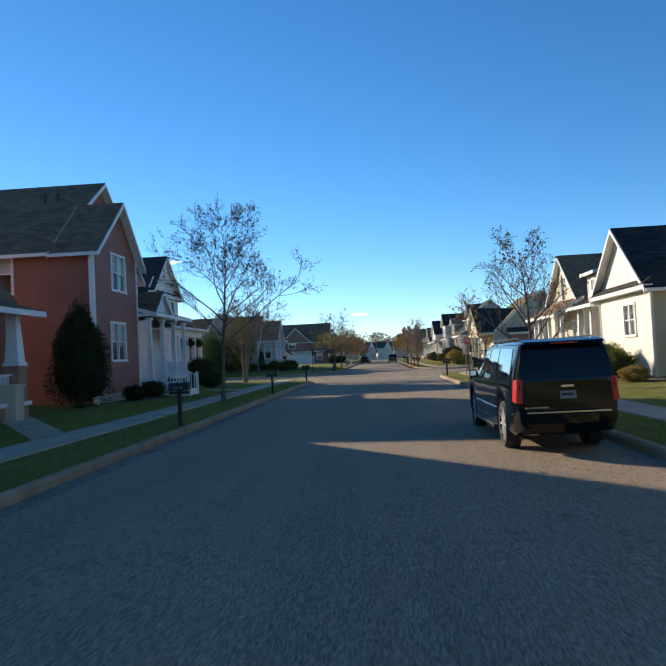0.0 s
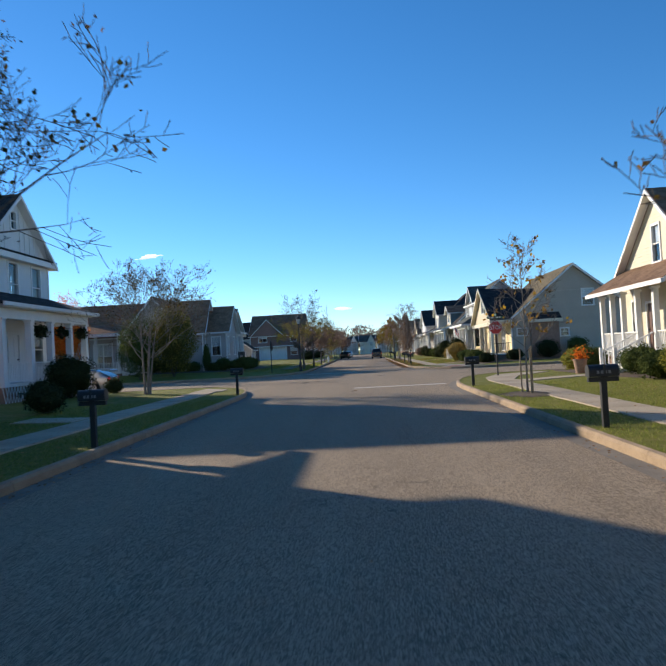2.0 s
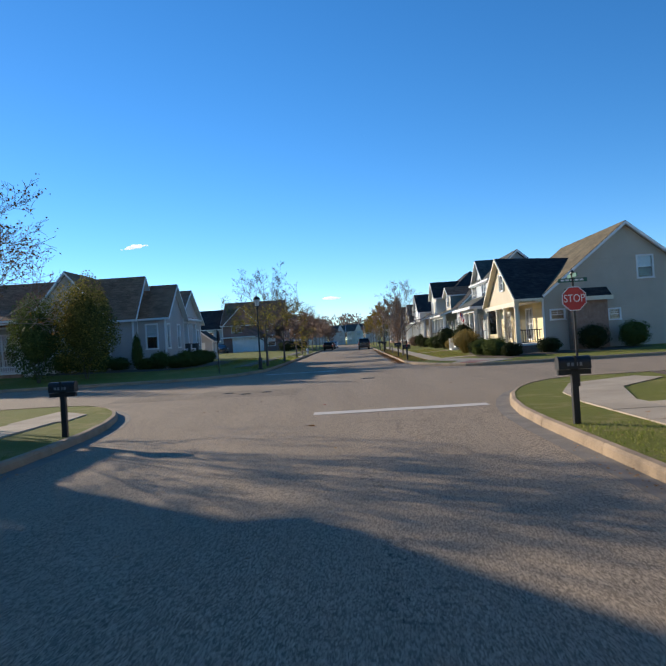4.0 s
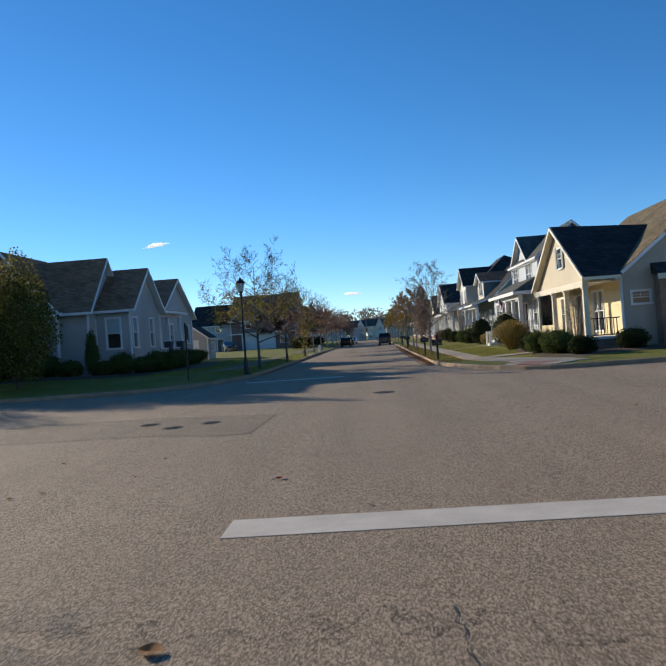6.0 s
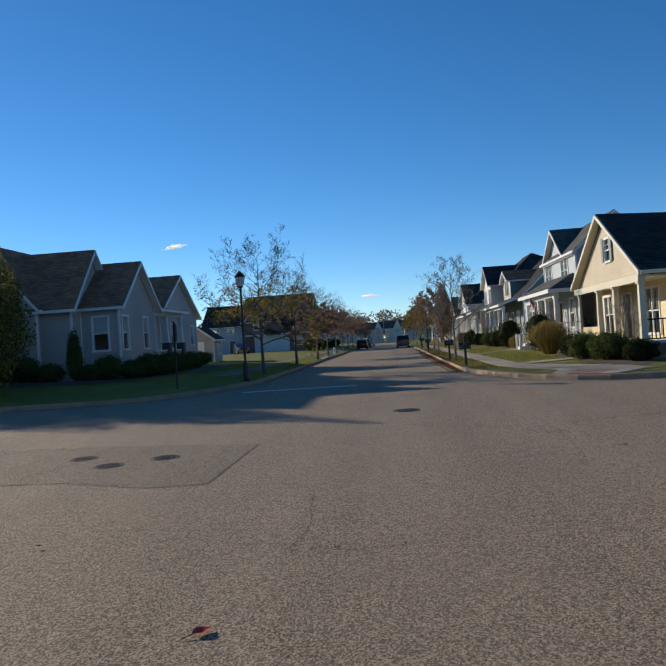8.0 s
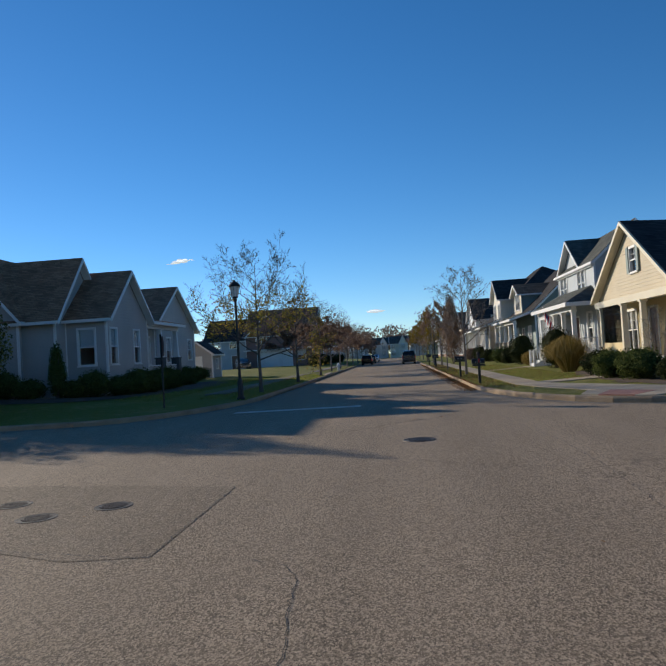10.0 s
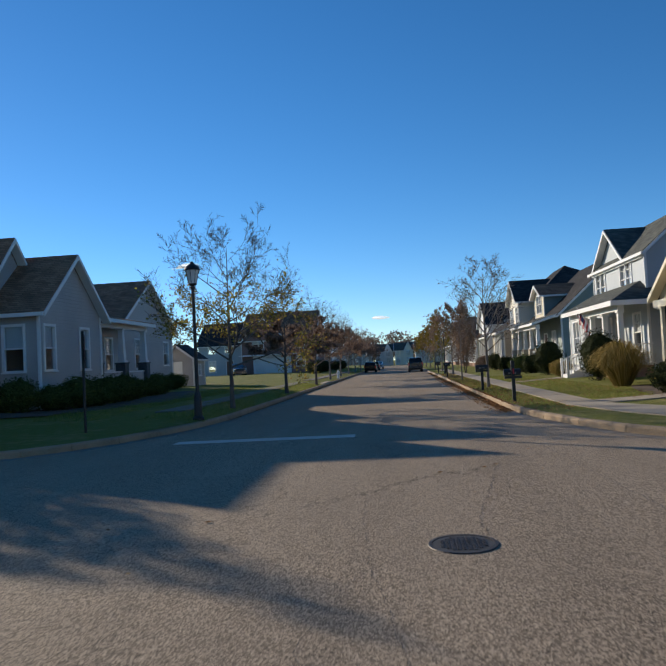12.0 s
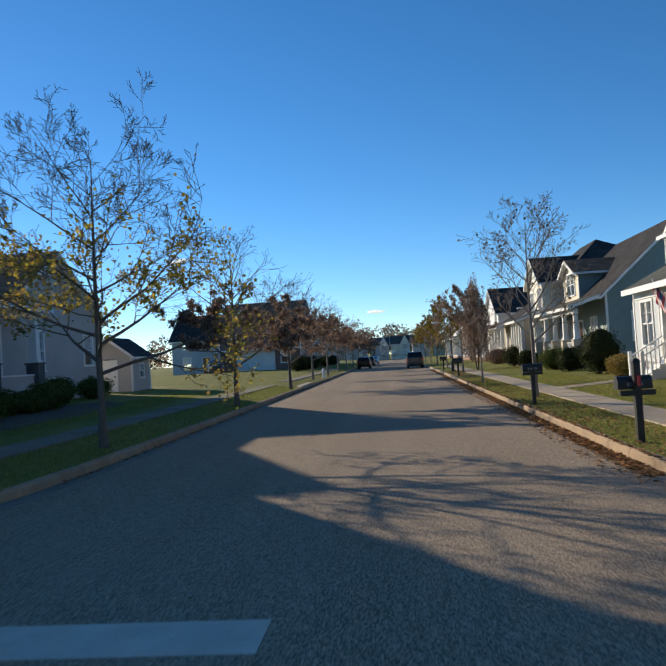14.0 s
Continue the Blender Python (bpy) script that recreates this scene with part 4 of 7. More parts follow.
# gabled house further along the side street
h = house(-32, 90, "tan gabled house behind the orange maple")
walled(h, "S", 85.5, -37, -27.5, B, 4.4, TAN_SIDING, [(-34, 1.7, 1.2, 1.5, True), (-30, 1.7, 1.2, 1.5, True)], peak=8.2)
walled(h, "E", -27.5, 85.5, 96, B, 4.4, TAN_SIDING, [(89, 1.7, 1.0, 1.5)])
walled(h, "W", -37, 85.5, 96, B, 4.4, TAN_SIDING)
walled(h, "N", 96, -37, -27.5, B, 4.4, TAN_SIDING, peak=8.2)
gable_roof(h, -37, -27.5, 85.5, 96, 4.4, 8.25, "y", ROOF_DARK)

# garden shed
h = thing("garden_shed", (-14.5, 112.3, 0.3), "small pale grey garden shed with dark gable roof", "shed")
walled(h, "S", 111.0, -15.7, -13.3, B, 2.45, GREY_SIDING, peak=3.35, doors=[(-14.7, 0.4, 1.0, 1.8, WHITE)])
walled(h, "E", -13.3, 111.0, 113.7, B, 2.45, GREY_SIDING, [(112.4, 1.3, 0.6, 0.7)])
walled(h, "N", 113.7, -15.7, -13.3, B, 2.45, GREY_SIDING, peak=3.35)
walled(h, "W", -15.7, 111.0, 113.7, B, 2.45, GREY_SIDING)
gable_roof(h, -15.7, -13.3, 111.0, 113.7, 2.5, 3.4, "y", ROOF_DARK, over=0.25, rake=0.25)

# brown house with a white garage door
h = house(-17, 171, "brown two-storey house with white double garage door")
walled(h, "S", 165, -22, -11.3, B, 5.6, BROWN_SIDING, [(-19.5, 4.2, 1.6, 1.5, True), (-13.3, 4.2, 1.2, 1.4), (-13.3, 1.5, 1.2, 1.5)])
walled(h, "E", -11.3, 165, 178, B, 5.6, BROWN_SIDING, [(168, 4.2, 1.2, 1.4), (173, 4.2, 1.2, 1.4), (168, 1.6, 1.2, 1.4)], peak=9.7)
walled(h, "W", -22, 165, 178, B, 5.6, BROWN_SIDING, peak=9.7)
walled(h, "N", 178, -22, -11.3, B, 5.6, BROWN_SIDING)
gable_roof(h, -22, -11.3, 165, 178, 5.6, 9.8, "x", ROOF_BROWN)
wall(h, "S", 164.4, -21.5, -15.5, 5.5, 5.7, BROWN_SIDING, peak=8.6, corner=False)
gable_roof(h, -21.5, -15.5, 164.4, 171, 5.7, 8.65, "y", ROOF_BROWN)
gd = part("garage_door", Shape().box(-20.0, -15.0, 164.9, 164.96, 0.45, 2.95), WHITE, h, "white panelled garage door")
for i in range(4):
    for j in range(6):
        part("door_panel", Shape().box(-19.9 + j * 0.82, -19.2 + j * 0.82, 164.87, 164.9, 0.55 + i * 0.6, 1.02 + i * 0.6), WHITE, gd)
part("garage_trim", Shape().box(-20.3, -20.02, 164.85, 164.97, 0.4, 3.2).box(-14.98, -14.7, 164.85, 164.97, 0.4, 3.2).box(-20.02, -14.98, 164.85, 164.97, 2.97, 3.2), WHITE, h)
shed_roof(h, -22.2, -11.2, 163.9, 164.95, 3.3, 3.3, ROOF_BROWN)
walled(h, "S", 167, -29, -22.15, B, 5.2, BLUE_SIDING, [(-27, 3.9, 1.0, 1.3), (-24.5, 3.9, 1.0, 1.3), (-27, 1.2, 1.0, 1.6)], doors=[(-24.3, 0.6, 1.0, 2.1)], corner=False)
gable_roof(h, -29, -22.1, 167, 177, 5.2, 8.6, "x", ROOF_DARK)

# white house with a columned porch
h = house(15, 37, "cream white one-storey gabled house with dormer and columned porch")
walled(h, "W", 11.1, 31.8, 38.2, B, 3.95, PALE_SIDING, [(34.28, 2.0, 1.3, 1.25, True, 0.95)], peak=6.5, peak_at=35.1)
part("pent_roof", Shape().hull([(10.7, 31.5, 3.9), (11.08, 31.5, 3.9), (11.08, 38.4, 3.9), (10.7, 38.4, 3.9)], [(10.7, 31.5, 3.96), (11.08, 31.5, 4.2), (11.08, 38.4, 4.2), (10.7, 38.4, 3.96)]), ROOF_DARK, h, "dark shingled pent strip under the gable")
part("frieze", Shape().box(10.72, 11.07, 31.5, 38.4, 3.72, 3.895), WHITE, h)
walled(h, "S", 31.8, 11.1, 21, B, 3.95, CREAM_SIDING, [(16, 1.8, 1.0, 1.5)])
walled(h, "N", 38.2, 11.1, 13.2, B, 3.95, PALE_SIDING)
walled(h, "W", 13.2, 38.2, 44.0, B, 4.0, CREAM_SIDING, [(42.6, 1.6, 0.9, 1.6)], doors=[(40.3, 0.95, 1.0, 2.1)])
walled(h, "N", 44.0, 13.2, 21, B, 4.0, WHITE_SIDING, peak=6.4)
walled(h, "E", 21, 32, 44.0, B, 4.0, WHITE_SIDING)
gable_roof(h, 11.1, 21, 31.8, 38.2, 3.95, 6.55, "x", ROOF_DARK)
gable_roof(h, 13.2, 21, 37.0, 44.0, 4.2, 6.5, "y", ROOF_DARK)
porch_deck(h, 11.3, 13.2, 38.3, 43.6, 0.95)
shed_roof(h, 11.0, 13.6, 38.25, 44.0, 3.65, 4.5, ROOF_DARK)
for y in (38.8, 41.0, 43.3):
    column(h, 11.5, y, 0.95, 3.6, pier=2.05)
railing(h, (11.5, 41.3, 0.95), (11.5, 43.0, 0.95))
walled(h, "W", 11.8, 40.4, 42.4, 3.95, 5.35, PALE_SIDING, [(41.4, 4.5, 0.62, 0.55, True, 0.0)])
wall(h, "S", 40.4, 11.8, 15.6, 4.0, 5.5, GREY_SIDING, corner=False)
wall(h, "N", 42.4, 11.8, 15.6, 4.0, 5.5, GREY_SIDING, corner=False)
shed_roof(h, 11.5, 16.0, 40.2, 42.6, 5.38, 6.4, ROOF_DARK)

# cream house with screened porch and steps
h = house(17, 53, "cream yellow gabled house with a white porch and front steps")
walled(h, "W", 13.1, 48.2, 56.9, B, 4.3, CREAM_SIDING, [(52.6, 4.75, 0.75, 1.5, False, 0.45, (1, 1)), (50.2, 1.5, 0.9, 1.7), (55.2, 1.5, 0.9, 1.7)], peak=7.65, doors=[(53.5, 0.95, 1.0, 2.1)])
walled(h, "S", 48.2, 13.1, 23, B, 4.3, CREAM_SIDING, [(17, 1.6, 1.0, 1.5)])
walled(h, "N", 56.9, 13.1, 23, B, 4.3, CREAM_SIDING, [(17, 1.6, 1.0, 1.5)])
walled(h, "E", 23, 48.2, 56.9, B, 4.3, CREAM_SIDING, peak=7.65)
gable_roof(h, 13.1, 23, 48.2, 56.9, 4.3, 7.68, "x", ROOF_BROWN)
porch_deck(h, 11.65, 13.1, 48.2, 56.1, 0.95)
shed_roof(h, 11.3, 13.1, 47.9, 56.5, 3.6, 4.6, ROOF_BROWN)
for y in (48.4, 49.9, 51.7, 53.3, 54.6, 55.9):
    column(h, 11.8, y, 0.95, 3.55, a=0.1, b=0.1)
for y0, y1 in ((48.5, 49.8), (51.8, 53.2), (53.4, 54.5), (54.7, 55.8)):
    railing(h, (11.8, y0, 0.95), (11.8, y1, 0.95), 0.9)
part("porch_panel", Shape().box(11.86, 11.9, 53.4, 55.85, 0.98, 1.75), WHITE, h)
railing(h, (11.9, 55.95, 0.95), (13.0, 55.95, 0.95))
steps(h, 10.2, 11.65, 50.0, 51.6, 0.25, 0.95)

# yellow corner house with a gabled porch
h = house(17, 87, "yellow corner house with gabled porch and large tan side")
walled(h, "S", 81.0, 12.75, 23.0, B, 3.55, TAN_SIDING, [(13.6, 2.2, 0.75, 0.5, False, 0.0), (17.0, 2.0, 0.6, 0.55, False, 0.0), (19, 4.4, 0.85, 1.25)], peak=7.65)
part("pent_roof", Shape().hull([(14.1, 80.1, 3.3), (16.6, 80.1, 3.3), (16.6, 80.97, 3.5), (14.1, 80.97, 3.5)], [(14.1, 80.1, 3.42), (16.6, 80.1, 3.42), (16.6, 80.97, 3.95), (14.1, 80.97, 3.95)]), ROOF_DARK, h)
part("fascia", Shape().box(14.05, 16.65, 80.02, 80.09, 3.16, 3.4), CREAM_TRIM, h)
part("bay_wall", Shape().box(14.2, 16.4, 80.35, 80.96, 0.3, 3.28), BRICK, h, "brick chimney breast below the pent roof")
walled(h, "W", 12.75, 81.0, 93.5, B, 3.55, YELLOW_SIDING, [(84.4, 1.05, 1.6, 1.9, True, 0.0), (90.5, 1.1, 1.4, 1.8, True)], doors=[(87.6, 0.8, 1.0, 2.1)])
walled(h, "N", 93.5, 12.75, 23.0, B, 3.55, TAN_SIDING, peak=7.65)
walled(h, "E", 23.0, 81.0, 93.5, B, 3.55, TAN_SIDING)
gable_roof(h, 12.75, 23, 81.0, 93.5, 3.6, 7.7, "y", ROOF_TAN)
walled(h, "W", 11.28, 80.8, 90.4, 3.35, 3.6, GOLD_SIDING, [(85.2, 4.35, 0.8, 0.95, False, 0.0)], peak=6.28, corner=False)
for k, ye in ((-1, 80.45), (1, 90.75)):
    roof = part("roof", Shape().hull([(10.98, 85.6, 6.4), (16.3, 85.6, 6.12), (12.6, ye, 3.4), (10.98, ye, 3.4)], [(10.98, 85.6, 6.52), (16.3, 85.6, 6.24), (12.6, ye, 3.52), (10.98, ye, 3.52)]), ROOF_DARK, h)
    part("rake_board", Shape().hull([(10.91, 85.6, 6.32), (10.975, 85.6, 6.32), (10.975, ye, 3.32), (10.91, ye, 3.32)], [(10.91, 85.6, 6.5), (10.975, 85.6, 6.5), (10.975, ye, 3.5), (10.91, ye, 3.5)]), CREAM_TRIM, roof)
    part("soffit", Shape().hull([(10.98, 85.6, 6.34), (11.26, 85.6, 6.34), (11.26, ye, 3.34), (10.98, ye, 3.34)], [(10.98, 85.6, 6.37), (11.26, 85.6, 6.37), (11.26, ye, 3.37), (10.98, ye, 3.37)]), CREAM_TRIM, roof)
    part("gutter", Shape().box(10.98, 12.6, *sorted((ye + k * 0.004, ye + k * 0.08)), 3.36, 3.5), CREAM_TRIM, roof)
part("porch_beam", Shape().box(11.0, 11.27, 80.8, 90.4, 3.1, 3.38), CREAM_TRIM, h)
part("porch_ceiling", Shape().box(11.28, 12.7, 80.8, 90.4, 3.28, 3.36), CREAM_TRIM, h)
for k in (-1, 1):
    part("shutter", Shape().box(11.19, 11.25, 85.2 + k * 0.6 - 0.13, 85.2 + k * 0.6 + 0.13, 4.3, 5.4), GREEN_SIDING, h)
porch_deck(h, 11.0, 12.7, 80.9, 90.3, 0.8)
for y in (80.95, 84.1, 86.5, 89.7):
    column(h, 11.13, y, 0.8, 3.12, a=0.12, b=0.1, material=CREAM_TRIM)
part("porch_panel", Shape().box(11.08, 11.14, 86.7, 89.5, 0.8, 1.45), YELLOW_SIDING, h)
part("screen", Shape().box(11.1, 11.11, 86.7, 89.5, 1.45, 3.1), SCREEN, h)
railing(h, (11.3, 81.0, 0.8), (12.6, 81.0, 0.8), material=BLACK_METAL)

# pale blue two-storey house
h = house(16, 100, "pale blue-grey two-storey house with porch and front gable")
walled(h, "W", 12.5, 95.4, 104.0, B, 5.95, BLUE_SIDING, [(102.6, 4.15, 1.7, 1.75, True, 0.95), (98.2, 4.15, 1.7, 1.75, True, 0.95), (97.0, 1.5, 1.0, 1.7)], doors=[(99.8, 0.95, 1.0, 2.1)])
walled(h, "S", 95.4, 12.5, 17.0, B, 5.95, BLUE_SIDING, [(14.8, 4.3, 0.9, 1.5), (14.8, 1.6, 0.9, 1.5)], peak=7.9)
walled(h, "N", 104.0, 12.5, 17.0, B, 5.95, BLUE_SIDING, peak=7.9)
walled(h, "E", 17.0, 95.4, 104.0, B, 5.95, BLUE_SIDING)
gable_roof(h, 12.5, 17.0, 95.4, 104.0, 6.0, 8.0, "y", ROOF_GREY, over=0.18)
wall(h, "W", 12.72, 98.5, 103.5, 6.0, 6.1, BLUE_SIDING, peak=7.75, corner=False)
gable_roof(h, 12.72, 15.6, 98.5, 103.5, 6.1, 7.85, "x", ROOF_GREY)
part("frieze", Shape().box(12.36, 12.46, 95.5, 103.9, 5.72, 5.86), WHITE, h)
porch_deck(h, 10.9, 12.45, 94.7, 103.8, 0.95)
s = Shape()
s.hull([(10.6, 94.3, 3.65), (12.45, 96.2, 4.6), (12.45, 104.0, 4.6), (10.6, 104.0, 3.65)], [(10.6, 94.3, 3.77), (12.45, 96.2, 4.72), (12.45, 104.0, 4.72), (10.6, 104.0, 3.77)])
s.hull([(10.6, 94.3, 3.65), (14.6, 94.3, 3.65), (14.6, 95.35, 4.2), (12.45, 96.2, 4.6)], [(10.6, 94.3, 3.77), (14.6, 94.3, 3.77), (14.6, 95.35, 4.32), (12.45, 96.2, 4.72)])
hip = part("porch_roof", s, ROOF_GREY, h, "grey-green shingled hipped porch roof")
part("fascia", Shape().box(10.52, 10.596, 94.22, 104.0, 3.52, 3.74), WHITE, hip)
part("fascia", Shape().box(10.6, 14.6, 94.22, 94.296, 3.52, 3.74), WHITE, hip)
part("porch_beam", Shape().box(10.92, 11.18, 94.6, 103.8, 3.3, 3.6), WHITE, h)
walled(h, "W", 10.95, 101.0, 103.8, B, 3.28, BLUE_SIDING, [(102.3, 1.45, 1.2, 1.7, True, 0.0)])
wall(h, "S", 101.0, 10.97, 12.45, B, 3.28, BLUE_SIDING)
for y in (94.8, 97.2, 99.4, 100.85):
    column(h, 11.05, y, 0.95, 3.3, a=0.12, b=0.11)
for y0, y1 in ((94.95, 97.05), (97.35, 99.25)):
    railing(h, (11.05, y0, 0.95), (11.05, y1, 0.95))
railing(h, (11.2, 94.8, 0.95), (12.4, 94.8, 0.95))
steps(h, 9.7, 10.9, 99.5, 100.8, 0.25, 0.95)

# green house with a dormer
h = house(16, 119, "dark green house with white dormer window and long porch")
walled(h, "W", 12.6, 113.4, 124.6, B, 4.3, GREEN_SIDING, [(116, 1.5, 1.2, 1.6, True), (122, 1.5, 1.2, 1.6, True)], doors=[(119, 0.9, 1.0, 2.1)])
walled(h, "S", 113.4, 12.6, 21, B, 4.3, GREEN_SIDING, [(14.4, 1.7, 0.9, 1.5), (16.8, 4.7, 0.9, 1.4)], peak=8.25, peak_at=16.9)
walled(h, "N", 124.6, 12.6, 21, B, 4.3, GREEN_SIDING, peak=8.25, peak_at=16.9)
walled(h, "E", 21, 113.4, 124.6, B, 4.3, GREEN_SIDING)
gable_roof(h, 12.6, 21, 113.4, 124.6, 4.4, 8.3, "y", ROOF_DARK, mid=16.9)
walled(h, "W", 12.45, 118.3, 122.0, 4.4, 6.05, CREAM_SIDING, [(120.15, 4.75, 1.9, 1.35, True, 0.6)], peak=6.85)
wall(h, "S", 118.3, 12.45, 15.0, 4.4, 6.05, GREEN_SIDING, corner=False)
wall(h, "N", 122.0, 12.45, 15.0, 4.4, 6.05, GREEN_SIDING, corner=False)
gable_roof(h, 12.45, 16.9, 118.3, 122.0, 6.05, 6.9, "x", ROOF_BROWN, over=0.3)
porch_deck(h, 10.9, 12.55, 113.6, 124.4, 0.9)
shed_roof(h, 10.6, 12.6, 113.3, 124.7, 3.65, 4.3, ROOF_GREY)
part("porch_beam", Shape().box(10.85, 11.1, 113.5, 124.5, 3.35, 3.6), WHITE, h)
for y in (113.8, 116.4, 119.0, 121.6, 124.2):
    column(h, 11.0, y, 0.9, 3.4, pier=1.9, pier_mat=TAN_SIDING)
for y in (113.8, 119.0):
    railing(h, (11.0, y + 0.3, 0.9), (11.0, y + 2.3, 0.9))

# further houses of the street
def far_house(side, y, width, eave, peak, wall_mat, roof_mat, label, x=12.0, gable=True):
    """A simpler house with its front to the street at that distance."""
    k = 1 if side == "R" else -1
    h = house(k * (x + 4), y + width / 2, label)
    front, back = ("W", "E") if k > 0 else ("E", "W")
    y1, xb = y + width, k * (x + 9.5)
    x0, x1 = sorted((k * x, xb))
    two = eave > 5
    wins = [(y + width * f, z, 1.2, 1.4, True) for f in (0.22, 0.78) for z in ((1.6, 4.3) if two else (1.6,))]
    walled(h, front, k * x, y, y1, B, eave, wall_mat, wins, peak=peak if gable else None, doors=[(y + width / 2, 0.9, 1.0, 2.1)])
    walled(h, back, xb, y, y1, B, eave, wall_mat, peak=peak if gable else None)
    side_wins = [((x0 + x1) / 2 + d, z, 1.0, 1.4) for d in (-2.2, 2.0) for z in ((1.6, 4.3) if two else (1.6,))]
    for f, c in (("S", y), ("N", y1)):
        walled(h, f, c, x0, x1, B, eave, wall_mat, side_wins if f == "S" else (), peak=None if gable else peak)
    gable_roof(h, x0, x1, y, y1, eave, peak, "x" if gable else "y", roof_mat)
    px = k * (x - 1.7)
    a, b = sorted((px, k * x - k * 0.05))
    porch_deck(h, a, b, y + 0.2, y1 - 0.2, 0.85)
    zo, zi = 3.5, 4.2
    shed_roof(h, *sorted((px - k * 0.3, k * x)), y, y1, *((zo, zi) if k > 0 else (zi, zo)), roof_mat)
    for i in range(5):
        column(h, px + k * 0.15, y + 0.4 + (width - 0.8) * i / 4, 0.85, 3.45)
    railing(h, (px + k * 0.15, y + 0.6, 0.85), (px + k * 0.15, y + width * 0.4, 0.85))
    return h


far_house("R", 125.4, 5.0, 6.3, 8.1, PALE_SIDING, ROOF_DARK, "pale cream two-storey house with a columned front porch", 11.7)
h = house(17, 132, "tan house with a tall dark hipped roof")
walled(h, "W", 13.4, 131.0, 136.8, B, 6.3, TAN_SIDING, [(132.8, 4.2, 1.2, 1.5, True), (135.3, 4.2, 1.2, 1.5, True)])
walled(h, "S", 125.5, 21.6, 24.5, B, 6.3, TAN_SIDING)
walled(h, "N", 136.8, 13.4, 21, B, 6.3, TAN_SIDING)
s = Shape()
for a, b in (((13.0, 123.3), (13.0, 137.3)), ((13.0, 137.3), (21.5, 137.3)), ((21.5, 137.3), (21.5, 123.3)), ((21.5, 123.3), (13.0, 123.3))):
    ra = (16.6, 128.8 if a[1] < 130 else 133.3, 9.3)
    rb = (16.6, 128.8 if b[1] < 130 else 133.3, 9.3)
    lo = [(*a, 6.35), (*b, 6.35), rb, ra] if ra != rb else [(*a, 6.35), (*b, 6.35), rb]
    s.hull(lo, [(x, y, z + 0.14) for x, y, z in lo])
part("hip_roof", s, ROOF_DARK, h)
far_house("R", 139, 9.0, 4.2, 7.2, TAN_SIDING, ROOF_DARK, "tan house with white columned porch", 12.2, False)
far_house("R", 150, 10, 5.4, 8.2, WHITE_SIDING, ROOF_DARK, "white two-storey house behind street trees", 12.0)
far_house("R", 167, 10, 4.2, 7.4, CREAM_SIDING, ROOF_BROWN, "cream house behind street trees", 12.0)
far_house("R", 184, 11, 5.4, 8.5, BLUE_SIDING, ROOF_DARK, "pale blue house behind street trees", 12.0, False)
far_house("R", 16, 10, 5.4, 8.5, TAN_SIDING, ROOF_DARK, "tan two-storey house beside the white one", 12.0)
far_house("R", -4, 12, 5.4, 8.5, BLUE_SIDING, ROOF_DARK, "pale blue two-storey house with porch", 12.0)
far_house("L", -10, 11, 5.4, 8.5, TAN_SIDING, ROOF_BROWN, "tan two-storey house with porch", 12.5)
far_house("L", 186, 11, 5.2, 8.0, GREY_SIDING, ROOF_DARK, "grey house in the shade of street trees", 12.0)
far_house("L", 203, 11, 5.4, 8.4, WHITE_SIDING, ROOF_BROWN, "white house far down the street", 12.0)
far_house("R", 202, 11, 5.4, 8.4, WHITE_SIDING, ROOF_BROWN, "white house far down the street", 12.0)


# ---------------------------------------------------------------- vehicles
CAR_BLACK = surface("black_car_paint", (0.002, 0.0025, 0.003), (0.004, 0.0045, 0.005), 0.08, 0.0, grain=3, patch=1, bump=0, coat=0.0, spec=0.45)
CAR_SILVER = surface("silver_car_paint", (0.42, 0.43, 0.45), (0.5, 0.51, 0.53), 0.25, 0.6, grain=3, patch=1, bump=0, coat=1.0)
CAR_GREY = surface("grey_car_paint", (0.03, 0.032, 0.036), (0.045, 0.047, 0.052), 0.22, 0.3, grain=3, patch=1, bump=0, coat=1.0)
CAR_WHITE = surface("white_car_paint", (0.62, 0.63, 0.64), (0.7, 0.7, 0.71), 0.25, 0.0, grain=3, patch=1, bump=0, coat=1.0)
CAR_GLASS = surface("dark_car_glass", (0.008, 0.009, 0.01), (0.012, 0.013, 0.015), 0.03, 0.0, grain=2, patch=1, bump=0, coat=1.0, spec=1.0)
REAR_GLASS = surface("tinted_rear_glass", (0.004, 0.0045, 0.005), (0.007, 0.0075, 0.008), 0.06, 0.0, grain=2, patch=1, bump=0, spec=0.35)
TYRE = surface("tyre_rubber", (0.012, 0.012, 0.012), (0.03, 0.029, 0.028), 0.85, grain=60)
CHROME = surface("chrome", (0.6, 0.6, 0.62), (0.75, 0.75, 0.77), 0.12, 1.0, grain=5, bump=0)
LAMP_RED = surface("tail_lamp_red", (0.5, 0.008, 0.008), (0.62, 0.015, 0.012), 0.3, grain=8, bump=0, coat=0.0, spec=0.3)
ALLOY = surface("wheel_alloy", (0.45, 0.45, 0.46), (0.6, 0.6, 0.61), 0.35, 0.4, grain=9, bump=0)
LAMP_CLEAR = surface("head_lamp", (0.5, 0.5, 0.5), (0.7, 0.7, 0.7), 0.1, 0.3, grain=8, bump=0)
PLATE = surface("number_plate", (0.16, 0.165, 0.17), (0.22, 0.22, 0.225), 0.5, grain=10, bump=0)
TRIM_BLACK = surface("black_trim", (0.012, 0.012, 0.012), (0.022, 0.022, 0.022), 0.55, grain=30)


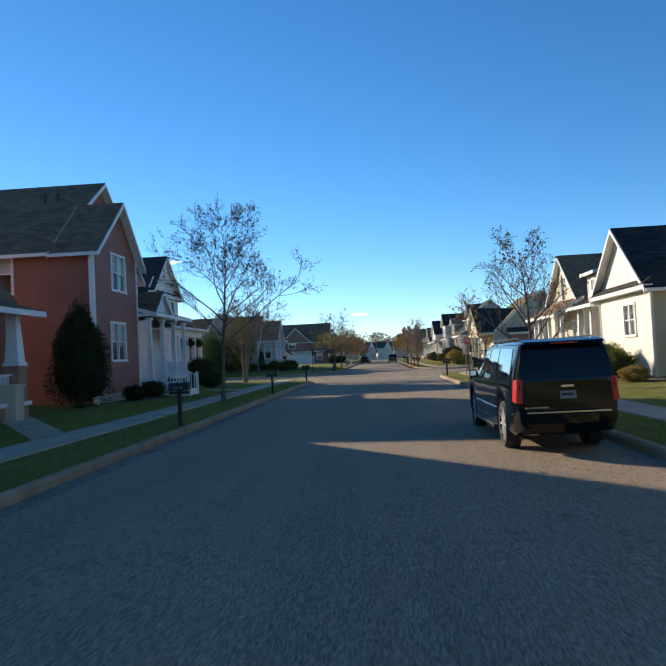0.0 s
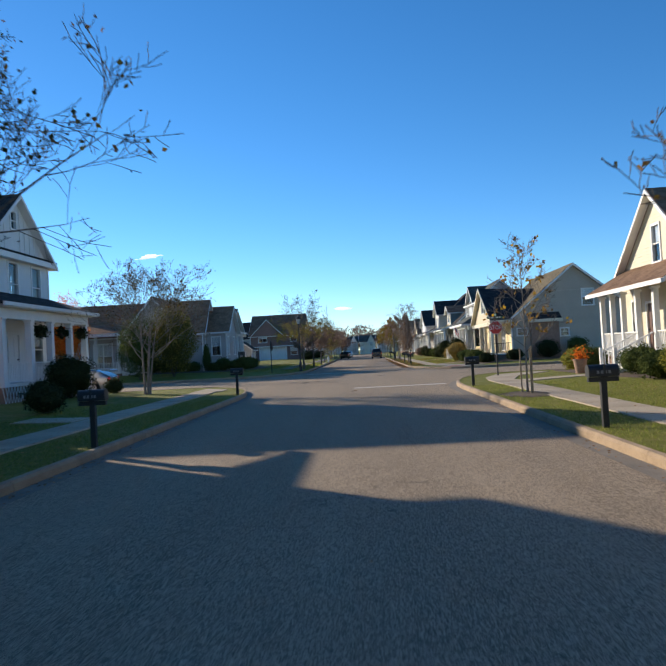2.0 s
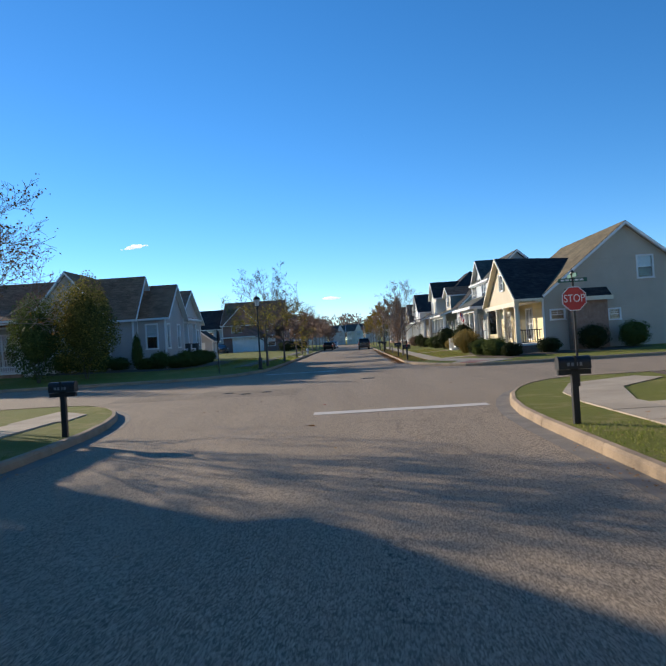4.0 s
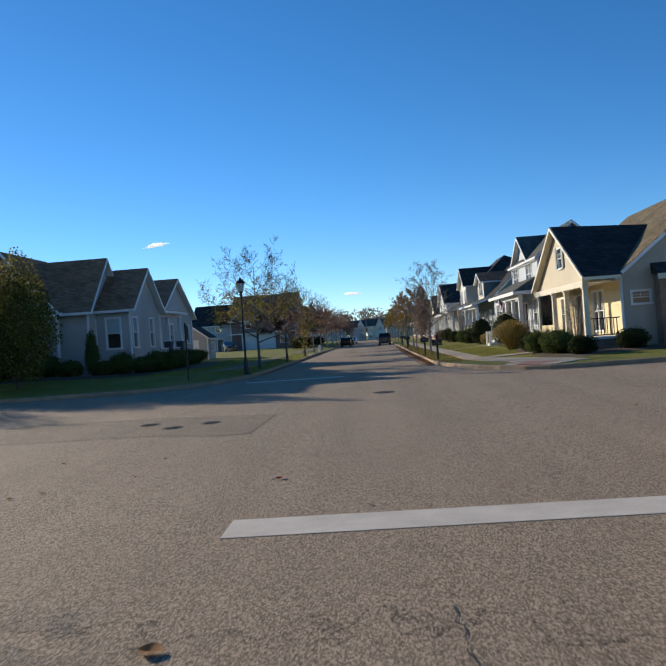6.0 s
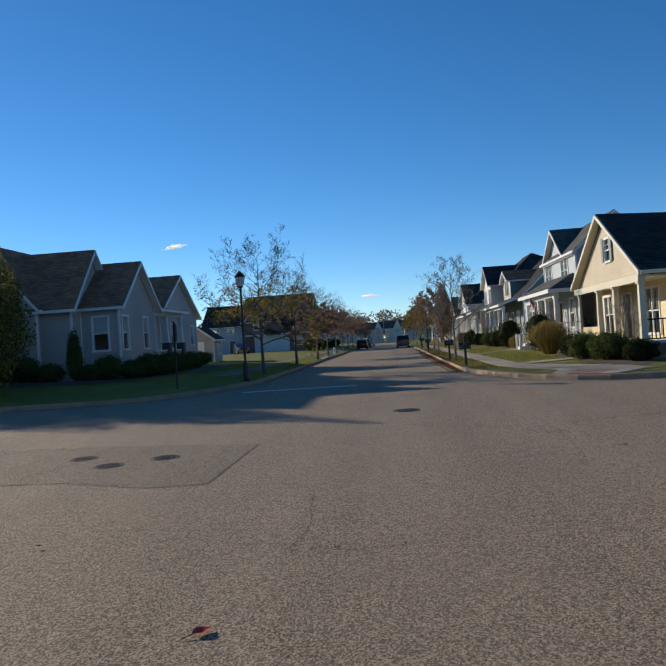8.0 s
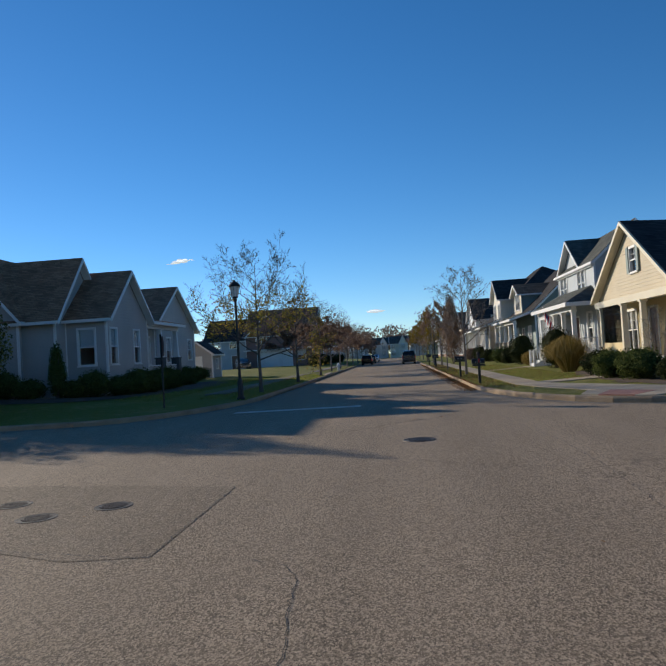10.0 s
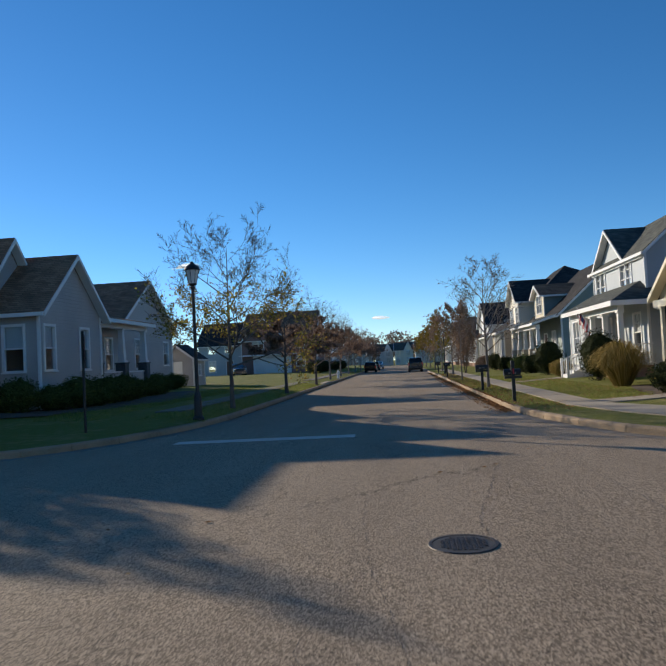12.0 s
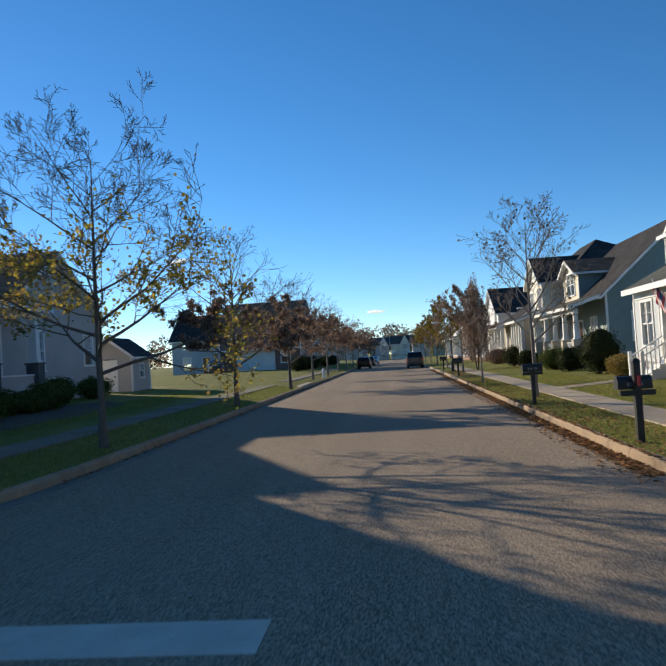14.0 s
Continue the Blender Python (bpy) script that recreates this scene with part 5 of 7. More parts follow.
def vehicle(name, label, x, y, turn, paint, w=0.83, L=5.95, roof=1.79, wb=(1.25, 4.95), r=0.395, belt=1.15, hood=1.14, nose=1.55, cabin_back=0.18, fine=True, group=""):
    """A car, its tail at local y = 0 and its nose at y = L, with its middle line at x."""
    c = thing(name, (x, y, 0), label, "car", group, local=True)
    c.rotation_euler = (0, 0, radians(turn))
    shield0, shield1 = L - nose - 1.1, L - nose + 0.1
    ys = sorted({round(v, 3) for v in [0.0, 0.02, 0.06, 0.12, cabin_back, cabin_back + 0.12, 0.5, 0.8, shield0, shield0 + 0.15, shield0 + 0.4, shield0 + 0.7, shield1, shield1 + 0.1, L - nose + 0.6, L - 0.5, L - 0.25, L - 0.1, L - 0.03, L] + [q + d * 0.075 for q in wb for d in range(-7, 8)] + list(np.arange(1.8, shield0, 0.3))})

    def top(v):
        if v < cabin_back:
            return belt + (roof - 0.04 - belt) * (v / cabin_back) ** 0.8
        if v < shield0:
            return roof - 0.03 * abs((v - cabin_back) / (shield0 - cabin_back) - 0.5) - 0.01
        if v < shield1:
            k = (v - shield0) / (shield1 - shield0)
            return roof - 0.02 + (hood + 0.06 - roof) * k ** 1.25
        k = (v - shield1) / (L - shield1)
        return hood + 0.06 - 0.1 * k - 0.22 * k ** 6

    def under(v):
        z = 0.27 + 0.16 * max(0, 1 - v / 0.5) + 0.06 * max(0, 1 - (L - v) / 0.4)
        for q in wb:
            d = abs(v - q)
            if d < r + 0.075:
                z = max(z, 0.03 + r * 0.95 + math.sqrt((r + 0.075) ** 2 - d * d) * 0.95)
        return z

    def half(v):
        e = min(v, L - v)
        return w * (1 - 0.085 * max(0, 1 - e / 0.35) ** 2 - (0.1 * max(0, 1 - (L - v) / 0.5) ** 2))

    rings = []
    for v in ys:
        z0, zt, hw = under(v), top(v), half(v)
        bz = min(belt, zt - 0.05)
        wr = hw * (0.8 if zt > belt + 0.3 else 0.8 + 0.14 * min(1, max(0, (belt + 0.3 - zt) / 0.25)))
        lo = min(z0 + 0.1, bz - 0.12)
        prof = [(0.0, z0), (hw * 0.9, z0), (hw * 0.985, lo), (hw, max(lo + 0.03, bz - 0.38)), (hw * 0.995, bz - 0.1), (hw * 0.965, bz), (wr, zt - 0.07), (wr - 0.1, zt - 0.015), (0.0, zt)]
        rings.append([(px, v, pz) for px, pz in prof] + [(-px, v, pz) for px, pz in prof[-2:0:-1]])
    s = Shape()
    n = len(rings[0])
    for rg in rings:
        s.v += rg
    for i in range(len(rings) - 1):
        for k in range(n):
            m, a = (k + 1) % n, i * n
            s.f.append((a + k, a + m, a + n + m, a + n + k))
    s.f.append(tuple(range(n)))
    s.f.append(tuple(range(len(s.v) - n, len(s.v))))
    body = part("body", s, paint, c, smooth=True)

    def side_at(k, v, f):
        hw, zt = half(v), top(v)
        bz = min(belt, zt - 0.05)
        wr = hw * 0.8
        return (k * (hw * 0.965 + (wr - hw * 0.965) * f + 0.008), v, bz + (zt - 0.07 - bz) * f)

    spans = [(cabin_back + 0.32, 1.75 if L > 5 else 1.5), (1.83 if L > 5 else 1.58, 2.75), (2.83, shield0 + 0.05)]
    for k in (-1, 1):
        for j, (v0, v1) in enumerate(spans):
            s = Shape()
            pts = [side_at(k, v0, 0.1), side_at(k, v1, 0.1), side_at(k, v1, 0.92), side_at(k, v0 + (0.12 if j == 0 else 0), 0.92)]
            if j == 2:
                pts.insert(2, side_at(k, v1 + 0.45, 0.1))
                pts = [pts[0], pts[2], pts[3], pts[4]] if len(pts) == 5 else pts
            s.face(*pts)
            part("side_window", s, CAR_GLASS, body)
        for q in wb:
            xo = k * (half(q) - 0.03)
            s = Shape()
            ring = lambda rad, xx, nn=28: [(xx, q + rad * math.cos(2 * math.pi * i / nn), r + rad * math.sin(2 * math.pi * i / nn)) for i in range(nn)]
            s.hull(ring(r * 0.72, xo - k * 0.03), ring(r * 0.72, xo - k * 0.025))
            s.hull(ring(r * 0.16, xo - k * 0.02, 12), ring(r * 0.14, xo + k * 0.012, 12))
            wheel = part("wheel", s, ALLOY, c, "bright multi-spoke wheel")
            for i in range(10):
                wv = 2 * math.pi * i / 10
                d, e = Vector((0, math.cos(wv), math.sin(wv))), Vector((0, -math.sin(wv), math.cos(wv)))
                o = Vector((xo, q, r))
                a0, a1 = o + d * r * 0.12, o + d * r * 0.73
                part("spoke", Shape().hull([tuple(a0 + e * 0.03 - Vector((k * 0.024, 0, 0))), tuple(a0 - e * 0.03 - Vector((k * 0.024, 0, 0))), tuple(a1 - e * 0.022 - Vector((k * 0.024, 0, 0))), tuple(a1 + e * 0.022 - Vector((k * 0.024, 0, 0)))],
                       [tuple(a0 + e * 0.025 + Vector((k * 0.006, 0, 0))), tuple(a0 - e * 0.025 + Vector((k * 0.006, 0, 0))), tuple(a1 - e * 0.016 + Vector((k * 0.006, 0, 0))), tuple(a1 + e * 0.016 + Vector((k * 0.006, 0, 0)))]), ALLOY, wheel)
            s = Shape()
            prof = [(r * 0.74, 0.012), (r * 0.9, 0.02), (r * 0.985, -0.02), (r, -0.06), (r, -0.19), (r * 0.97, -0.23), (r * 0.6, -0.24)]
            nn = 32
            for rad, off in prof:
                s.v += ring(rad, xo + k * off, nn)
            for i in range(len(prof) - 1):
                for m in range(nn):
                    m2 = (m + 1) % nn
                    s.f.append((i * nn + m, i * nn + m2, (i + 1) * nn + m2, (i + 1) * nn + m))
            s.f.append(tuple(range((len(prof) - 1) * nn, len(prof) * nn)))
            part("tyre", s, TYRE, wheel, smooth=True)
        # mirrors, handles, boards
        ym = shield0 + 0.55
        s = Shape().hull([(k * (w - 0.02), ym, belt - 0.02), (k * (w + 0.17), ym - 0.03, belt - 0.03), (k * (w + 0.17), ym + 0.1, belt - 0.03), (k * (w - 0.02), ym + 0.12, belt - 0.02)],
                         [(k * (w + 0.04), ym, belt + 0.13), (k * (w + 0.16), ym - 0.03, belt + 0.12), (k * (w + 0.15), ym + 0.08, belt + 0.12), (k * (w + 0.04), ym + 0.1, belt + 0.13)])
        mir = part("mirror", s, paint, c)
        part("mirror_cap", Shape().box(min(k * (w + 0.05), k * (w + 0.16)), max(k * (w + 0.05), k * (w + 0.16)), ym - 0.045, ym - 0.034, belt + 0.0, belt + 0.1), CHROME, mir)
        if fine:
            for v in (2.0, 3.1):
                hx = half(v)
                part("door_handle", Shape().box(*sorted((k * (hx - 0.005), k * (hx + 0.03))), v, v + 0.2, belt - 0.2, belt - 0.165), CHROME, body)
            part("running_board", Shape().box(*sorted((k * (w - 0.12), k * (w + 0.05))), wb[0] + r + 0.15, wb[1] - r - 0.15, 0.29, 0.34), TRIM_BLACK, c)
            part("board_strip", Shape().box(*sorted((k * (w + 0.052), k * (w + 0.058))), wb[0] + r + 0.15, wb[1] - r - 0.15, 0.3, 0.33), CHROME, c)
            part("side_moulding", Shape().box(*sorted((k * (w - 0.004), k * (w + 0.012))), wb[0] + r + 0.15, wb[1] - r - 0.15, 0.62, 0.65), CHROME, body)
            part("roof_rail", Shape().tube([(k * (w * 0.8 - 0.07), cabin_back + 0.3, roof - 0.02), (k * (w * 0.8 - 0.07), cabin_back + 0.4, roof + 0.022), (k * (w * 0.8 - 0.07), shield0 - 0.4, roof + 0.018), (k * (w * 0.8 - 0.07), shield0 - 0.3, roof - 0.02)], [0.014] * 4, 6), TRIM_BLACK, body)
        # lamps
        s = Shape().hull([(k * (w - 0.12), -0.018, belt - 0.33), (k * (w - 0.03), -0.005, belt - 0.33), (k * (w + 0.004), 0.14, belt - 0.3), (k * (w - 0.12), 0.14, belt - 0.3)],
                         [(k * (w - 0.14), 0.0, belt + 0.03), (k * (w - 0.06), 0.015, belt + 0.03), (k * (w - 0.02), 0.12, belt + 0.02), (k * (w - 0.13), 0.12, belt + 0.02)])
        tl = part("tail_lamp", s, LAMP_RED, c, "red tail lamp")
        part("head_lamp", Shape().box(*sorted((k * (w - 0.32), k * (w - 0.08))), L - 0.12, L - 0.005, hood - 0.28, hood - 0.13), LAMP_CLEAR, c)
    # rear
    yz = lambda z: 0.0 + cabin_back * max(0.0, (z - belt) / (roof - 0.04 - belt)) ** 1.25
    s = Shape()
    z0, z1 = belt + 0.04, roof - 0.14
    zs = [z0 + (z1 - z0) * i / 6 for i in range(7)]
    ww = lambda z: w * (0.9 - 0.13 * (z - belt) / (roof - belt))
    for a, b in zip(zs, zs[1:]):
        s.face((-ww(a), yz(a) - 0.012, a), (ww(a), yz(a) - 0.012, a), (ww(b), yz(b) - 0.012, b), (-ww(b), yz(b) - 0.012, b))
    part("rear_window", s, REAR_GLASS, body)
    part("spoiler", Shape().hull([(-w * 0.76, 0.02, roof - 0.09), (w * 0.76, 0.02, roof - 0.09), (w * 0.76, 0.3, roof - 0.03), (-w * 0.76, 0.3, roof - 0.03)], [(-w * 0.74, 0.05, roof - 0.045), (w * 0.74, 0.05, roof - 0.045), (w * 0.74, 0.3, roof - 0.005), (-w * 0.74, 0.3, roof - 0.005)]), paint, body)
    bow = lambda g, z, ins: [(w * 0.99 * q - math.copysign(ins, q), -0.07 + 0.05 * q * q + 0.26 * abs(q) ** 9 + g, z) for q in (-1, -0.97, -0.9, -0.75, -0.4, 0.4, 0.75, 0.9, 0.97, 1)] + [(w * 0.95, 0.3, z), (-w * 0.95, 0.3, z)]
    part("rear_bumper", Shape().hull(bow(0.06, 0.36, 0.04), bow(0.0, 0.5, 0.0)).hull(bow(0.0, 0.5, 0.0), bow(0.0, 0.64, 0.0)).hull(bow(0.0, 0.64, 0.0), bow(0.05, 0.7, 0.01)), paint, c, smooth=True)
    if fine:
        part("bumper_strip", Shape().box(-w * 0.78, w * 0.78, -0.06, -0.03, 0.66, 0.682), CHROME, c, "chrome bumper strip")
        pl = part("number_plate", Shape().box(-0.11, 0.13, -0.022, -0.012, 0.87, 0.985), PLATE, c, "pale number plate")
        part("plate_bar", Shape().box(-0.09, 0.1, -0.026, -0.0225, 0.915, 0.955), TRIM_BLACK, pl)
        part("badge", Shape().hull([(-0.09, -0.024, 1.045), (0.09, -0.024, 1.045), (0.08, -0.012, 1.045), (-0.08, -0.012, 1.045)], [(-0.08, -0.024, 1.075), (0.1, -0.024, 1.075), (0.09, -0.012, 1.075), (-0.07, -0.012, 1.075)]), CHROME, c, "plain bright badge")
        for i in range(8):
            part("badge_bar", Shape().box(-w * 0.8 + i * 0.045, -w * 0.8 + i * 0.045 + 0.03, -0.012, -0.005, 0.73, 0.755), CHROME, c)
        part("high_brake_lamp", Shape().box(-0.2, 0.2, 0.012, 0.02, roof - 0.085, roof - 0.065), LAMP_RED, c)
        part("rear_wiper", Shape().tube([(0.0, -0.005, belt + 0.03), (0.15, -0.012, belt + 0.08), (0.42, 0.0, belt + 0.1)], [0.008, 0.006, 0.004], 5), TRIM_BLACK, c)
    s = Shape()
    for i in range(5):
        v0, v1 = shield0 + 0.1 + (shield1 - shield0 - 0.15) * i / 5, shield0 + 0.1 + (shield1 - shield0 - 0.15) * (i + 1) / 5
        s.face((-w * 0.68, v0, top(v0) + 0.006), (w * 0.68, v0, top(v0) + 0.006), (w * 0.72, v1, top(v1) + 0.006), (-w * 0.72, v1, top(v1) + 0.006))
    part("windscreen", s, CAR_GLASS, body)
    part("grille", Shape().box(-w * 0.55, w * 0.55, L - 0.05, L + 0.01, hood - 0.42, hood - 0.14), TRIM_BLACK if not fine else CHROME, c)
    return c


vehicle("parked_suv", "glossy black full-size suv parked by the kerb", 3.24, 14.27, 0, CAR_BLACK, w=0.8)
vehicle("parked_car", "dark suv parked far along the street", 2.95, 150.0, 0, CAR_GREY, w=0.9, L=5.6, fine=False, group="cars parked along the street")
vehicle("parked_car", "dark car parked in tree shade by the kerb", -3.2, 163.2, 0, CAR_BLACK, w=0.85, L=4.9, roof=1.5, belt=0.98, hood=0.95, wb=(1.0, 3.8), r=0.34, fine=False, group="cars parked along the street")
vehicle("parked_car", "grey car parked in tree shade by the kerb", -3.2, 179.2, 0, CAR_GREY, w=0.85, L=4.9, roof=1.5, belt=0.98, hood=0.95, wb=(1.0, 3.8), r=0.34, fine=False, group="cars parked along the street")
vehicle("parked_car", "pale car parked far along the street", -3.1, 205, 180, CAR_WHITE, w=0.85, L=4.9, roof=1.5, belt=0.98, hood=0.95, wb=(1.0, 3.8), r=0.34, fine=False, group="cars parked along the street")
vehicle("parked_car", "silver saloon parked in the side street", -13.6, 62.4, 90, CAR_SILVER, w=0.8, L=4.9, roof=1.42, belt=0.93, hood=0.9, wb=(1.0, 3.75), r=0.33, cabin_back=0.9, fine=False)
van = vehicle("parked_suv", "dark suv on the sunlit driveway", -22.6, 163.5, 200, CAR_GREY, w=0.95, L=5.0, roof=1.8, wb=(1.05, 3.9), fine=False)
van.location.z = 0.5


# ---------------------------------------------------------------- trees and shrubs
def leaf(s, p, size, rnd):
    """A folded leaf of two triangles."""
    a, b, c = (Vector((rnd.gauss(0, 1), rnd.gauss(0, 1), rnd.gauss(0, 1))).normalized() for _ in range(3))
    b = (b - a * b.dot(a)).normalized() * size * 0.42
    n = len(s.v)
    tip = p + a * size
    m = p + a * size * 0.5
    up = c * size * 0.12
    s.v += [tuple(p), tuple(m + b + up), tuple(tip), tuple(m - b + up)]
    s.f += [(n, n + 1, n + 2), (n, n + 2, n + 3)]


def grow(rnd, wood, twig_points, start, way, length, radius, level, droop=0.0, kids=(7, 5, 4)):
    segs = (7, 5, 4, 3)[min(level, 3)]
    sides = (8, 6, 4, 3)[min(level, 3)]
    pts, rad, d = [start], [radius], way.normalized()
    for i in range(segs):
        bend = Vector((rnd.gauss(0, 1), rnd.gauss(0, 1), rnd.gauss(0, 0.6))) * (0.06, 0.1, 0.12, 0.15)[min(level, 3)]
        d = (d + bend + Vector((0, 0, 0.05 - droop * level * 0.05))).normalized()
        pts.append(pts[-1] + d * length / segs)
        rad.append(max(0.0055, radius * (1 - 0.85 * (i + 1) / segs)))
    wood.tube(pts, rad, sides)
    if level >= 2:
        twig_points += pts[1:]
    if level >= len(kids):
        return
    n = kids[level]
    for j in range(n):
        f = 0.3 + 0.68 * (j + rnd.random() * 0.8) / n
        i = min(segs - 1, int(f * segs))
        p = pts[i].lerp(pts[i + 1], f * segs - i)
        ax = (pts[i + 1] - pts[i]).normalized()
        side = ax.cross(Vector((rnd.gauss(0, 1), rnd.gauss(0, 1), rnd.gauss(0, 1)))).normalized()
        w = ax * rnd.uniform(0.55, 0.9) + side * rnd.uniform(0.6, 0.95)
        w.z += 0.15
        grow(rnd, wood, twig_points, p, w, length * rnd.uniform(0.38, 0.6) * (1.1 - 0.4 * f), rad[i] * 0.6, level + 1, droop, kids)


def tree(x, y, height, spread, label, seed, leaves, leaf_mat, fork=0.3, limbs=13, lean=(0, 0), bark=None, leaf_size=0.09, radius=0.1, low=0.0, stems=1, z=None, kids=(7, 5, 4), group="street trees", clusters=0, low_leaves=1.0):
    """A tree: trunk, limbs that rise from it, twigs and what is left of the leaves."""
    rnd = random.Random(seed)
    zb = lawn_z(x, y) - 0.03 if z is None else z
    t = thing("tree", (x, y, zb), label, "tree", group)
    for m in range(stems):
        trunk, wood, tips = Shape(), Shape(), []
        ang = 2 * math.pi * m / stems + 0.4
        off = Vector((math.cos(ang), math.sin(ang), 0)) * (0.12 if stems > 1 else 0)
        tilt = Vector((lean[0], lean[1], 0)) + off * (2.2 if stems > 1 else 0)
        pts, rad = [], []
        n = 10
        for i in range(n + 1):
            f = i / n
            wob = Vector((math.sin(f * 5 + seed), math.cos(f * 4 + seed * 2), 0)) * 0.05 * height * 0.12
            pts.append(Vector((x, y, zb)) + off + tilt * f * height * (0.6 + 0.4 * f) * 0.35 + wob * f + Vector((0, 0, f * height * 0.93)))
            rad.append(max(0.008, radius * (1.25 - 0.25 * min(1, f * 12)) * (1 - f * 0.92)) / (1.5 if stems > 1 else 1))
        trunk.tube(pts, rad, 10)
        tp = part("trunk", trunk, bark or BARK, t, smooth=True)
        for j in range(limbs // stems):
            f = fork + (0.96 - fork) * ((j + rnd.random() * 0.7) / (limbs // stems))
            i = min(n - 1, int(f * n))
            p = pts[i].lerp(pts[i + 1], f * n - i)
            g = j * 2.4 + rnd.random() * 0.6 + m
            rise = 0.55 + 0.75 * f + low
            way = Vector((math.cos(g), math.sin(g), rise))
            reach = spread * (1.0 - 0.62 * max(0, (f - fork) / (1 - fork)) ** 1.3) * rnd.uniform(0.75, 1.1)
            grow(rnd, wood, tips, p, way, reach * 1.15, rad[i] * 0.62, 1, 0.1, kids)
        tagged(part("branching", wood, bark or BARK, t, smooth=False), kind="stuff")
        if leaves:
            s = Shape()
            if low_leaves < 1:
                tips = [p for p in tips if p.z < zb + height * low_leaves + rnd.gauss(0, 0.5)] or tips
            if clusters:
                tips = rnd.sample(tips, clusters)
            for _ in range(leaves // stems):
                p = rnd.choice(tips)
                leaf(s, p + Vector((rnd.gauss(0, 0.06), rnd.gauss(0, 0.06), rnd.gauss(0, 0.06))), leaf_size * rnd.uniform(0.6, 1.3), rnd)
            tagged(part("foliage", s, leaf_mat, t), kind="stuff")
    return t


def shrub(x, y, rx, ry, h, leaf_mat, label, seed, count=1500, size=0.07, z=None, cone=0.0, name="shrub", group="garden shrubs", lift=0.0):
    """A shrub: stems and a dense uneven crown of small leaves."""
    rnd = random.Random(seed)
    zb = lawn_z(x, y) - 0.02 if z is None else z
    t = thing(name, (x, y, zb), label, name.replace("_", " "), group)
    stems = Shape()
    for i in range(7):
        a = i * 0.9 + rnd.random()
        stems.tube([(x + 0.06 * math.cos(a), y + 0.06 * math.sin(a), zb), (x + rx * 0.3 * math.cos(a), y + ry * 0.3 * math.sin(a), zb + h * 0.4), (x + rx * 0.5 * math.cos(a), y + ry * 0.5 * math.sin(a), zb + h * 0.75)], [0.025, 0.018, 0.008], 5)
    tagged(part("woody_base", stems, BARK_DARK, t), kind="stuff")
    s = Shape()
    lumps = [(rnd.uniform(-0.5, 0.5), rnd.uniform(-0.5, 0.5), rnd.uniform(0.15, 0.9), rnd.uniform(0.8, 1.15)) for _ in range(9)]
    ph = [rnd.uniform(0, 6.28) for _ in range(4)]
    count, size, core = int(count * 2.2), size * 0.7, 0.78 if h < 4 else 0.55
    rows, cols = 9, 14
    for i in range(rows + 1):
        for j in range(cols):
            u, w = -math.cos(math.pi * i / rows), 2 * math.pi * j / cols
            q = math.sqrt(max(0.0, 1 - u * u))
            f = core * (1 + 0.1 * math.sin(3 * w + ph[0]) + 0.09 * math.sin(5 * w + 4 * u + ph[1]) + 0.08 * math.sin(7 * u + 2 * w + ph[2]))
            zz = 0.5 + 0.5 * u * f
            nar = 1 - cone * max(0.0, zz)
            s.v.append((x + q * math.cos(w) * rx * f * nar, y + q * math.sin(w) * ry * f * nar, zb + lift + max(0.02, zz) * (h - lift)))
    for i in range(rows):
        for j in range(cols):
            k = (j + 1) % cols
            s.f.append((i * cols + j, i * cols + k, (i + 1) * cols + k, (i + 1) * cols + j))
    for _ in range(count):
        u, w = rnd.uniform(-1, 1), rnd.uniform(0, 2 * math.pi)
        q = math.sqrt(1 - u * u)
        d = (q * math.cos(w), q * math.sin(w), u)
        f = rnd.random() ** 0.28
        f *= 1 + 0.1 * math.sin(3 * w + ph[0]) + 0.09 * math.sin(5 * w + 4 * u + ph[1]) + 0.08 * math.sin(7 * u + 2 * w + ph[2])
        zz = 0.5 + 0.5 * d[2] * f
        nar = 1 - cone * max(0.0, zz)
        p = Vector((x + d[0] * rx * f * nar, y + d[1] * ry * f * nar, zb + lift + max(0.02, zz) * (h - lift)))
        leaf(s, p, size * rnd.uniform(0.7, 1.4), rnd)
    tagged(part("foliage", s, leaf_mat, t), kind="stuff")
    return t


def plume_grass(x, y, r, h, label, seed):
    """A clump of long arching blades with straw tips."""
    rnd, s = random.Random(seed), Shape()
    zb = lawn_z(x, y) - 0.02
    t = thing("plume_grass", (x, y, zb), label, "ornamental grass", "ornamental grasses")
    for _ in range(2600):
        a, q = rnd.uniform(0, 6.28), rnd.random() ** 0.6
        bx, by = x + 0.25 * r * q * math.cos(a), y + 0.25 * r * q * math.sin(a)
        hh, out, w = h * rnd.uniform(0.65, 1.08) * (1 - 0.3 * q * q), r * q * rnd.uniform(0.7, 1.2), rnd.uniform(0.006, 0.013)
        n = len(s.v)
        px, py = -math.sin(a) * w, math.cos(a) * w
        for f, g, k in ((0, 0, 1), (0.35, 0.62, 0.9), (0.72, 0.95, 0.6), (1.05, rnd.uniform(0.55, 1.0), 0.15)):
            cx, cy, cz = bx + math.cos(a) * out * f, by + math.sin(a) * out * f, zb + hh * g
            s.v += [(cx - px * k, cy - py * k, cz), (cx + px * k, cy + py * k, cz)]
        s.f += [(n + 2 * i, n + 2 * i + 1, n + 2 * i + 3, n + 2 * i + 2) for i in range(3)]
    tagged(part("blade_mass", s, LEAF_STRAW, t), kind="stuff")


